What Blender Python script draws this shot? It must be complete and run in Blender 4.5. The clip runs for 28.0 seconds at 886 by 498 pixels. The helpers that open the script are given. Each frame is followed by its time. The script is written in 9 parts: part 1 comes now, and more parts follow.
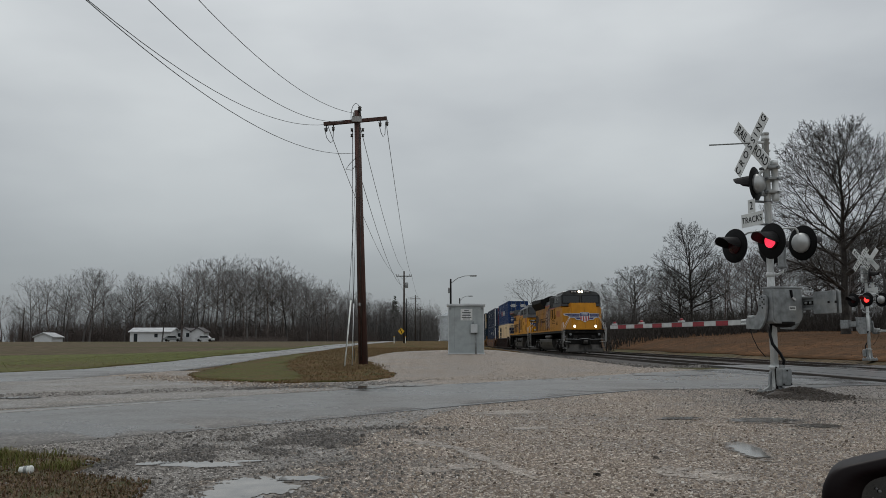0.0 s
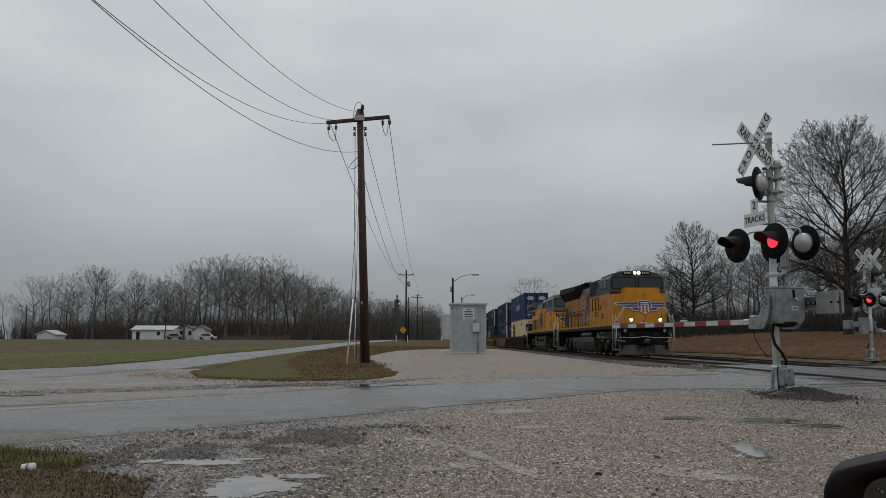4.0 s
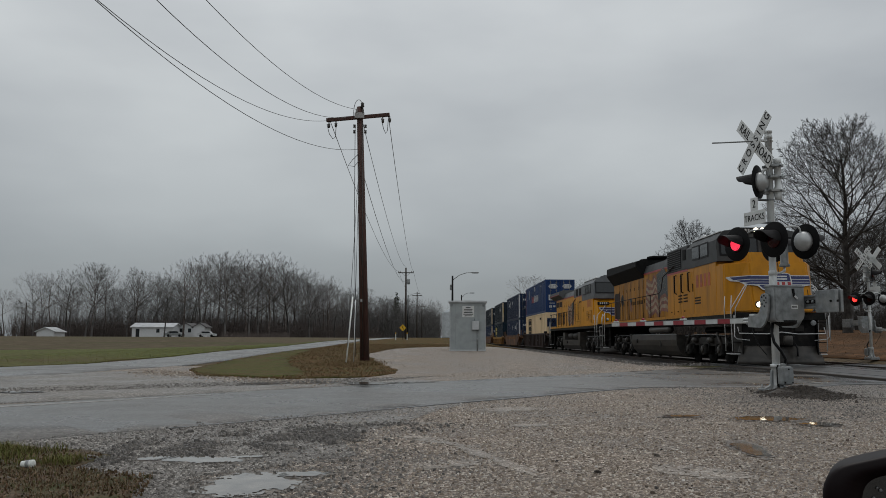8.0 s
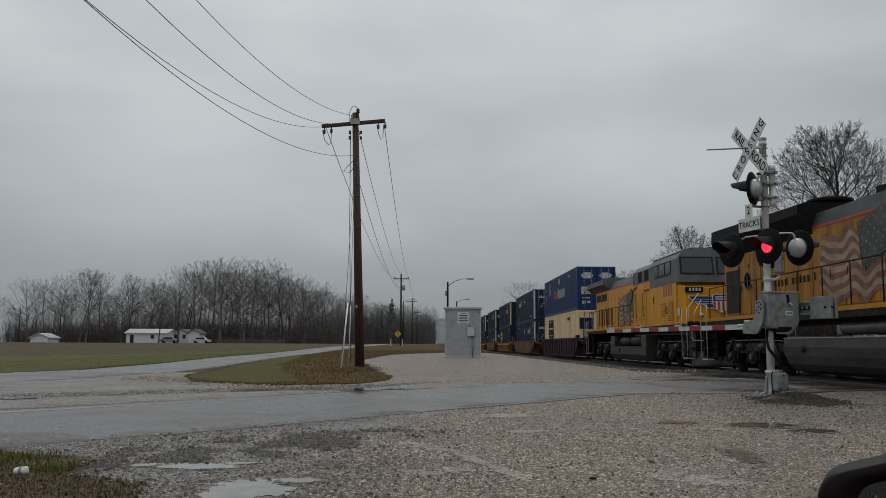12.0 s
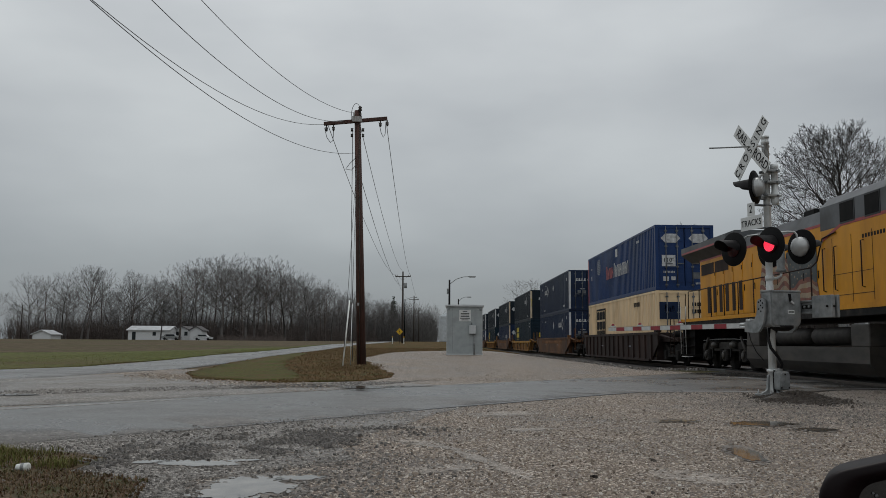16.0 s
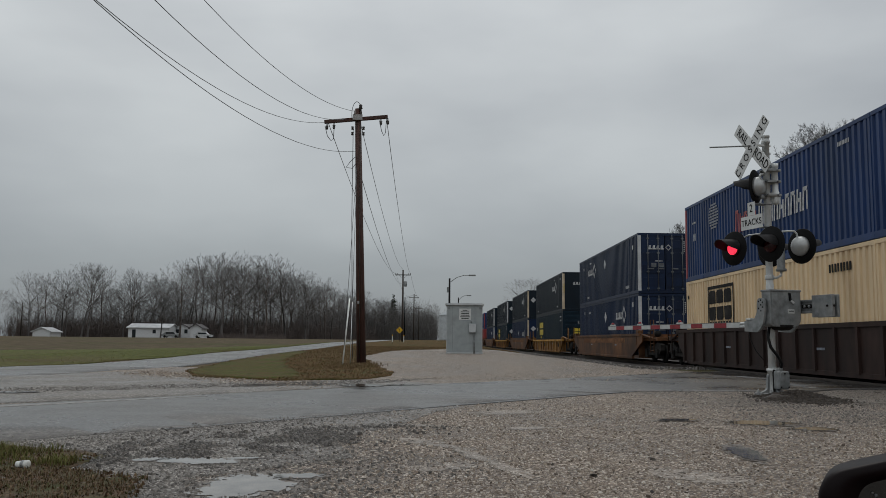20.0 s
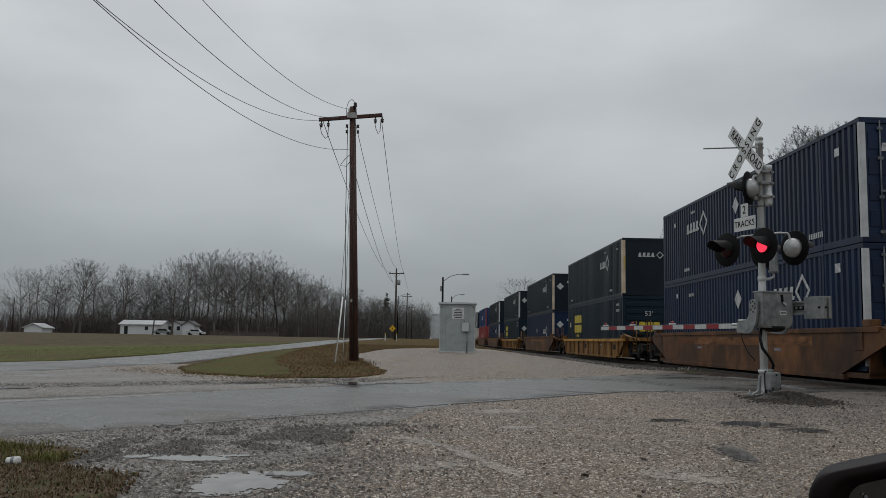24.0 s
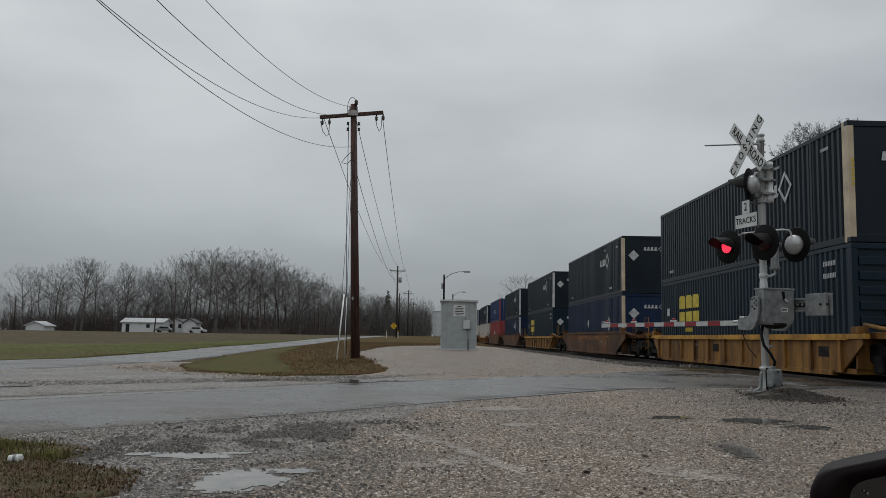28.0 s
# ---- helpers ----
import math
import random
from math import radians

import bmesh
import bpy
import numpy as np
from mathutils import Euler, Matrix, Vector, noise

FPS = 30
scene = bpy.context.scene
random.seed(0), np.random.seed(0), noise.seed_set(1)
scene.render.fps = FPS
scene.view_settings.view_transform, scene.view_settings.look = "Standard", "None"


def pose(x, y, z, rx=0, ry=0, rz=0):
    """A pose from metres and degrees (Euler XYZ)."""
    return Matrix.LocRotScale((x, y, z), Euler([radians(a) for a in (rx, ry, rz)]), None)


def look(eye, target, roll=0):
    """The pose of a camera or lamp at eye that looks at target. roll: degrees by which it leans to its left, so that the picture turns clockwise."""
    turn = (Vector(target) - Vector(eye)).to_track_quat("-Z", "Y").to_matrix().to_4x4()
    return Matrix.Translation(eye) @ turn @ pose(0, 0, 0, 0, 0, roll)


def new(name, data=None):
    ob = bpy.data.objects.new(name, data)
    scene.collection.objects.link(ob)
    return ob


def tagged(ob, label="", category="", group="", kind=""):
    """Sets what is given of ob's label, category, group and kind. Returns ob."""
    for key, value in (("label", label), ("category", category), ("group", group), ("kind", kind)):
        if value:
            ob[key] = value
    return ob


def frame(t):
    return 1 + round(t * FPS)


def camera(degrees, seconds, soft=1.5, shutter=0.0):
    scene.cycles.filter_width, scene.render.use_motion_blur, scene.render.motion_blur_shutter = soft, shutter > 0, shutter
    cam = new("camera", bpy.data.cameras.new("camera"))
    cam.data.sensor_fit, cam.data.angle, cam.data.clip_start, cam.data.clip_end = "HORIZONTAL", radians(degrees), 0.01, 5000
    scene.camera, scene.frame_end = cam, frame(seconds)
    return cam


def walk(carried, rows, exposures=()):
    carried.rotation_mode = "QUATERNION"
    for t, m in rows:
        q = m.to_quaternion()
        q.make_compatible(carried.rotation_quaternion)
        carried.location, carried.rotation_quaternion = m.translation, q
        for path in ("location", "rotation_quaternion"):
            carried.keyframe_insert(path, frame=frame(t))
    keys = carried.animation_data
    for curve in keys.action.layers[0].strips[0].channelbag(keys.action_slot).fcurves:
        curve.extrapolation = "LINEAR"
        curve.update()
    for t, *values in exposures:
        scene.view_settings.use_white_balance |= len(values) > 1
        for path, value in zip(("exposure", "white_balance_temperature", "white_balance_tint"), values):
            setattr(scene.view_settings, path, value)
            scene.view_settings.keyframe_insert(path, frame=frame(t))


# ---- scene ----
# camera: hand-held at the open window of a stopped car
EYE = (0.0, 0.0, 0.88)


def aim(pan, pitch, roll):
    return pose(*EYE, 90 + pitch, 0, pan) @ pose(0, 0, 0, 0, 0, roll)


cam = camera(54.54, 28.0, soft=0.85)
walk(cam, [
    (0.0, aim(-0.760, 6.185, -0.062)),
    (0.5, aim(-0.737, 6.190, -0.042)),
    (1.0, aim(-0.700, 6.176, -0.021)),
    (1.5, aim(-0.674, 6.157, 0.043)),
    (2.0, aim(-0.662, 6.155, 0.058)),
    (2.5, aim(-0.656, 6.155, 0.050)),
    (3.0, aim(-0.611, 6.124, 0.130)),
    (3.5, aim(-0.609, 6.120, 0.131)),
    (5.5, aim(-0.555, 6.048, 0.188)),
    (6.0, aim(-0.538, 6.036, 0.229)),
    (6.5, aim(-0.555, 6.027, 0.232)),
    (7.0, aim(-0.632, 5.976, 0.234)),
    (7.5, aim(-0.638, 5.975, 0.241)),
    (8.0, aim(-0.625, 5.969, 0.244)),
    (8.5, aim(-0.583, 5.954, 0.292)),
    (9.0, aim(-0.647, 6.100, 0.264)),
    (9.5, aim(-0.903, 6.380, 0.201)),
    (10.0, aim(-0.978, 6.447, 0.212)),
    (10.5, aim(-0.993, 6.450, 0.213)),
    (11.0, aim(-0.978, 6.420, 0.221)),
    (11.5, aim(-0.964, 6.392, 0.247)),
    (12.0, aim(-0.941, 6.379, 0.271)),
    (12.5, aim(-0.929, 6.380, 0.302)),
    (14.5, aim(-0.863, 6.306, 0.376)),
    (15.0, aim(-0.847, 6.293, 0.387)),
    (15.5, aim(-0.834, 6.262, 0.379)),
    (16.0, aim(-0.818, 6.234, 0.435)),
    (16.5, aim(-0.808, 6.222, 0.448)),
    (17.0, aim(-0.830, 6.195, 0.402)),
    (17.5, aim(-0.851, 6.215, 0.459)),
    (18.0, aim(-0.853, 6.206, 0.511)),
    (18.5, aim(-0.853, 6.194, 0.531)),
    (19.0, aim(-0.848, 6.181, 0.566)),
    (19.5, aim(-0.798, 6.128, 0.480)),
    (20.0, aim(-0.808, 6.134, 0.591)),
    (20.5, aim(-0.803, 6.116, 0.590)),
    (21.0, aim(-0.772, 6.090, 0.642)),
    (21.5, aim(-0.751, 6.080, 0.639)),
    (23.5, aim(-1.018, 6.055, 0.999)),
    (24.0, aim(-1.239, 6.064, 1.009)),
    (24.5, aim(-1.324, 6.043, 1.047)),
    (25.0, aim(-1.283, 6.012, 1.121)),
    (25.5, aim(-1.240, 5.998, 1.030)),
    (26.0, aim(-1.236, 5.971, 1.048)),
    (26.5, aim(-1.241, 5.977, 1.096)),
    (27.0, aim(-1.204, 5.922, 1.098)),
    (27.5, aim(-1.184, 5.905, 1.076)),
    (28.0, aim(-1.161, 5.891, 0.931)),
], exposures=[(0.0, 0.10), (1.0, 0.03), (3.5, 0.02), (6.0, 0.0), (9.0, -0.02), (17.0, 0.0), (23.5, 0.0), (28.0, 0.06)])

# ---- world and light: a closed overcast sky ----
world = bpy.data.worlds.new("overcast")
scene.world = world
world.use_nodes = True
wn, wl = world.node_tree.nodes, world.node_tree.links
wn.clear()
w_out, w_bg = wn.new("ShaderNodeOutputWorld"), wn.new("ShaderNodeBackground")
w_sky = wn.new("ShaderNodeTexSky")
w_sky.sky_type, w_sky.sun_disc = "NISHITA", False
w_sky.sun_elevation, w_sky.sun_rotation = radians(60), radians(20)
w_dim = wn.new("ShaderNodeMix")
w_dim.data_type, w_dim.blend_type = "RGBA", "MULTIPLY"
w_dim.inputs[0].default_value = 1.0
w_dim.inputs[7].default_value = (0.08, 0.08, 0.08, 1)
w_co, w_map = wn.new("ShaderNodeTexCoord"), wn.new("ShaderNodeMapping")
w_map.inputs["Scale"].default_value = (1.0, 0.8, 2.6)
w_map.inputs["Rotation"].default_value = (0.0, 0.25, 0.0)
w_noise, w_ramp = wn.new("ShaderNodeTexNoise"), wn.new("ShaderNodeValToRGB")
w_noise.inputs["Scale"].default_value, w_noise.inputs["Detail"].default_value = 2.1, 5.0
w_noise.inputs["Roughness"].default_value = 0.45
w_ramp.color_ramp.elements[0].position, w_ramp.color_ramp.elements[0].color = 0.28, (0.72, 0.73, 0.755, 1)
w_ramp.color_ramp.elements[1].position, w_ramp.color_ramp.elements[1].color = 0.72, (1.24, 1.24, 1.225, 1)
w_sep, w_grad = wn.new("ShaderNodeSeparateXYZ"), wn.new("ShaderNodeValToRGB")
w_grad.color_ramp.elements[0].position, w_grad.color_ramp.elements[0].color = 0.0, (0.222, 0.245, 0.262, 1)
w_grad.color_ramp.elements[1].position, w_grad.color_ramp.elements[1].color = 1.0, (0.86, 0.89, 0.90, 1)
w_mid = w_grad.color_ramp.elements.new(0.38)
w_mid.color = (0.605, 0.630, 0.640, 1)
w_mul, w_mix = wn.new("ShaderNodeMix"), wn.new("ShaderNodeMix")
w_mul.data_type, w_mul.blend_type = "RGBA", "MULTIPLY"
w_mul.inputs[0].default_value = 1.0
w_mix.data_type = "RGBA"
w_mix.inputs[0].default_value = 0.93
wl.new(w_sky.outputs[0], w_dim.inputs[6])
wl.new(w_co.outputs["Generated"], w_map.inputs[0])
wl.new(w_map.outputs[0], w_noise.inputs["Vector"])
wl.new(w_noise.outputs["Fac"], w_ramp.inputs[0])
wl.new(w_co.outputs["Generated"], w_sep.inputs[0])
wl.new(w_sep.outputs["Z"], w_grad.inputs[0])
wl.new(w_grad.outputs[0], w_mul.inputs[6])
wl.new(w_ramp.outputs[0], w_mul.inputs[7])
wl.new(w_dim.outputs[2], w_mix.inputs[6])
wl.new(w_mul.outputs[2], w_mix.inputs[7])
wl.new(w_mix.outputs[2], w_bg.inputs["Color"])
wl.new(w_bg.outputs[0], w_out.inputs[0])
sun_data = bpy.data.lights.new("sun", "SUN")
sun_data.energy, sun_data.angle, sun_data.color = 0.5, radians(25), (1.0, 0.97, 0.93)
sun = new("sun", sun_data)
sun.matrix_world = look((10.3, 28.2, 52), (0, 0, 0))

# ---- materials ----


def mat(name, col, rough=0.6, metal=0.0, var=0.12, scale=6.0, bump=0.0, bscale=60.0, dirt=None, dirt_amt=0.0,
        dscale=1.5, gloss_var=0.0, per_object=0.0, emit=0.0, spec=0.5, stretch=(1, 1, 1)):
    """A surface with grain and larger stains: col varied by fine noise, dirt colour laid on by broad noise."""
    m = bpy.data.materials.new(name)
    m.use_nodes = True
    n, l = m.node_tree.nodes, m.node_tree.links
    b = n["Principled BSDF"]
    b.inputs["Roughness"].default_value, b.inputs["Metallic"].default_value = rough, metal
    b.inputs["Specular IOR Level"].default_value = spec
    co, mp = n.new("ShaderNodeTexCoord"), n.new("ShaderNodeMapping")
    mp.inputs["Scale"].default_value = stretch
    l.new(co.outputs["Object"], mp.inputs[0])
    fine = n.new("ShaderNodeTexNoise")
    fine.inputs["Scale"].default_value, fine.inputs["Detail"].default_value = scale, 4.0
    l.new(mp.outputs[0], fine.inputs["Vector"])
    ramp = n.new("ShaderNodeValToRGB")
    lo, hi = [max(0.0, c * (1 - 2 * var)) for c in col], [min(1.0, c * (1 + 2 * var)) for c in col]
    ramp.color_ramp.elements[0].position, ramp.color_ramp.elements[0].color = 0.28, (*lo, 1)
    ramp.color_ramp.elements[1].position, ramp.color_ramp.elements[1].color = 0.72, (*hi, 1)
    l.new(fine.outputs["Fac"], ramp.inputs[0])
    out = ramp.outputs[0]
    if dirt:
        broad, amt = n.new("ShaderNodeTexNoise"), n.new("ShaderNodeValToRGB")
        broad.inputs["Scale"].default_value, broad.inputs["Detail"].default_value = dscale, 7.0
        broad.inputs["Roughness"].default_value = 0.62
        l.new(mp.outputs[0], broad.inputs["Vector"])
        amt.color_ramp.elements[0].position, amt.color_ramp.elements[0].color = 0.62 - dirt_amt * 0.35, (0, 0, 0, 1)
        amt.color_ramp.elements[1].position, amt.color_ramp.elements[1].color = 0.80 - dirt_amt * 0.25, (1, 1, 1, 1)
        l.new(broad.outputs["Fac"], amt.inputs[0])
        mx = n.new("ShaderNodeMix")
        mx.data_type = "RGBA"
        mx.inputs[7].default_value = (*dirt, 1)
        l.new(amt.outputs[0], mx.inputs[0])
        l.new(out, mx.inputs[6])
        out = mx.outputs[2]
        if gloss_var:
            mr = n.new("ShaderNodeMapRange")
            mr.inputs["To Min"].default_value, mr.inputs["To Max"].default_value = rough, max(0.03, rough + gloss_var)
            l.new(amt.outputs[0], mr.inputs["Value"])
            l.new(mr.outputs[0], b.inputs["Roughness"])
    if per_object:
        info, hsv, mr2 = n.new("ShaderNodeObjectInfo"), n.new("ShaderNodeHueSaturation"), n.new("ShaderNodeMapRange")
        mr2.inputs["To Min"].default_value, mr2.inputs["To Max"].default_value = 1 - per_object, 1 + per_object
        l.new(info.outputs["Random"], mr2.inputs["Value"])
        l.new(mr2.outputs[0], hsv.inputs["Value"])
        l.new(out, hsv.inputs["Color"])
        out = hsv.outputs[0]
    l.new(out, b.inputs["Base Color"])
    if bump:
        bn, bp = n.new("ShaderNodeTexNoise"), n.new("ShaderNodeBump")
        bn.inputs["Scale"].default_value, bn.inputs["Detail"].default_value = bscale, 5.0
        bp.inputs["Strength"].default_value, bp.inputs["Distance"].default_value = min(1.0, bump * 10), bump
        l.new(mp.outputs[0], bn.inputs["Vector"])
        l.new(bn.outputs["Fac"], bp.inputs["Height"])
        l.new(bp.outputs[0], b.inputs["Normal"])
    if emit:
        b.inputs["Emission Color"].default_value, b.inputs["Emission Strength"].default_value = (*col, 1), emit
        if var > 0.2:
            l.new(out, b.inputs["Emission Color"])
    return m


def island_mat(name, cols, rough=0.8, spec=0.3):
    """For joined small pieces (stones, blades, leaves): each island takes its own colour from the row."""
    m = bpy.data.materials.new(name)
    m.use_nodes = True
    n, l = m.node_tree.nodes, m.node_tree.links
    b, geo, ramp = n["Principled BSDF"], n.new("ShaderNodeNewGeometry"), n.new("ShaderNodeValToRGB")
    b.inputs["Roughness"].default_value, b.inputs["Specular IOR Level"].default_value = rough, spec
    while len(ramp.color_ramp.elements) < len(cols):
        ramp.color_ramp.elements.new(0.5)
    for i, c in enumerate(cols):
        e = ramp.color_ramp.elements[i]
        e.position, e.color = i / (len(cols) - 1), (*c, 1)
    l.new(geo.outputs["Random Per Island"], ramp.inputs[0])
    l.new(ramp.outputs[0], b.inputs["Base Color"])
    return m


def stony(name, cols, size, rough, wet, bump, stain=0.55, sscale=0.5, fleck=None, spec=0.45):
    """Bound stones of the given size in metres: each takes a colour from the row, broad stains darken and wet them."""
    m = bpy.data.materials.new(name)
    m.use_nodes = True
    n, l = m.node_tree.nodes, m.node_tree.links
    b = n["Principled BSDF"]
    b.inputs["Specular IOR Level"].default_value = spec
    co = n.new("ShaderNodeTexCoord")
    cell, sep, ramp = n.new("ShaderNodeTexVoronoi"), n.new("ShaderNodeSeparateColor"), n.new("ShaderNodeValToRGB")
    cell.inputs["Scale"].default_value = 1 / size
    l.new(co.outputs["Object"], cell.inputs["Vector"])
    l.new(cell.outputs["Color"], sep.inputs[0])
    while len(ramp.color_ramp.elements) < len(cols):
        ramp.color_ramp.elements.new(0.5)
    for i, c in enumerate(cols):
        e = ramp.color_ramp.elements[i]
        e.position, e.color = i / (len(cols) - 1), (*c, 1)
    l.new(sep.outputs[0], ramp.inputs[0])
    broad, amt, fine = n.new("ShaderNodeTexNoise"), n.new("ShaderNodeMapRange"), n.new("ShaderNodeTexNoise")
    broad.inputs["Scale"].default_value, broad.inputs["Detail"].default_value, broad.inputs["Roughness"].default_value = sscale, 8.0, 0.62
    fine.inputs["Scale"].default_value, fine.inputs["Detail"].default_value = 9.0, 4.0
    l.new(co.outputs["Object"], broad.inputs["Vector"])
    l.new(co.outputs["Object"], fine.inputs["Vector"])
    amt.inputs["From Min"].default_value, amt.inputs["From Max"].default_value = 0.36, 0.64
    l.new(broad.outputs["Fac"], amt.inputs["Value"])
    tone, mix, mix2, tone2 = n.new("ShaderNodeMapRange"), n.new("ShaderNodeMix"), n.new("ShaderNodeMix"), n.new("ShaderNodeMapRange")
    tone.inputs["To Min"].default_value, tone.inputs["To Max"].default_value = 1.0 + stain * 0.45, 1.0 - stain * 0.55
    l.new(amt.outputs[0], tone.inputs["Value"])
    tone2.inputs["From Min"].default_value, tone2.inputs["From Max"].default_value = 0.3, 0.7
    tone2.inputs["To Min"].default_value, tone2.inputs["To Max"].default_value = 0.80, 1.2
    l.new(fine.outputs["Fac"], tone2.inputs["Value"])
    for mx, src, fac in ((mix, ramp.outputs[0], tone.outputs[0]), (mix2, mix.outputs[2], tone2.outputs[0])):
        mx.data_type, mx.blend_type = "RGBA", "MULTIPLY"
        mx.inputs[0].default_value = 1.0
        l.new(src, mx.inputs[6])
        l.new(fac, mx.inputs[7])
    l.new(mix2.outputs[2], b.inputs["Base Color"])
    gl = n.new("ShaderNodeMapRange")
    gl.inputs["To Min"].default_value, gl.inputs["To Max"].default_value = rough, wet
    l.new(amt.outputs[0], gl.inputs["Value"])
    l.new(gl.outputs[0], b.inputs["Roughness"])
    if bump:
        bp = n.new("ShaderNodeBump")
        bp.invert = True
        bp.inputs["Strength"].default_value, bp.inputs["Distance"].default_value = 1.0, bump
        l.new(cell.outputs["Distance"], bp.inputs["Height"])
        l.new(bp.outputs[0], b.inputs["Normal"])
    return m


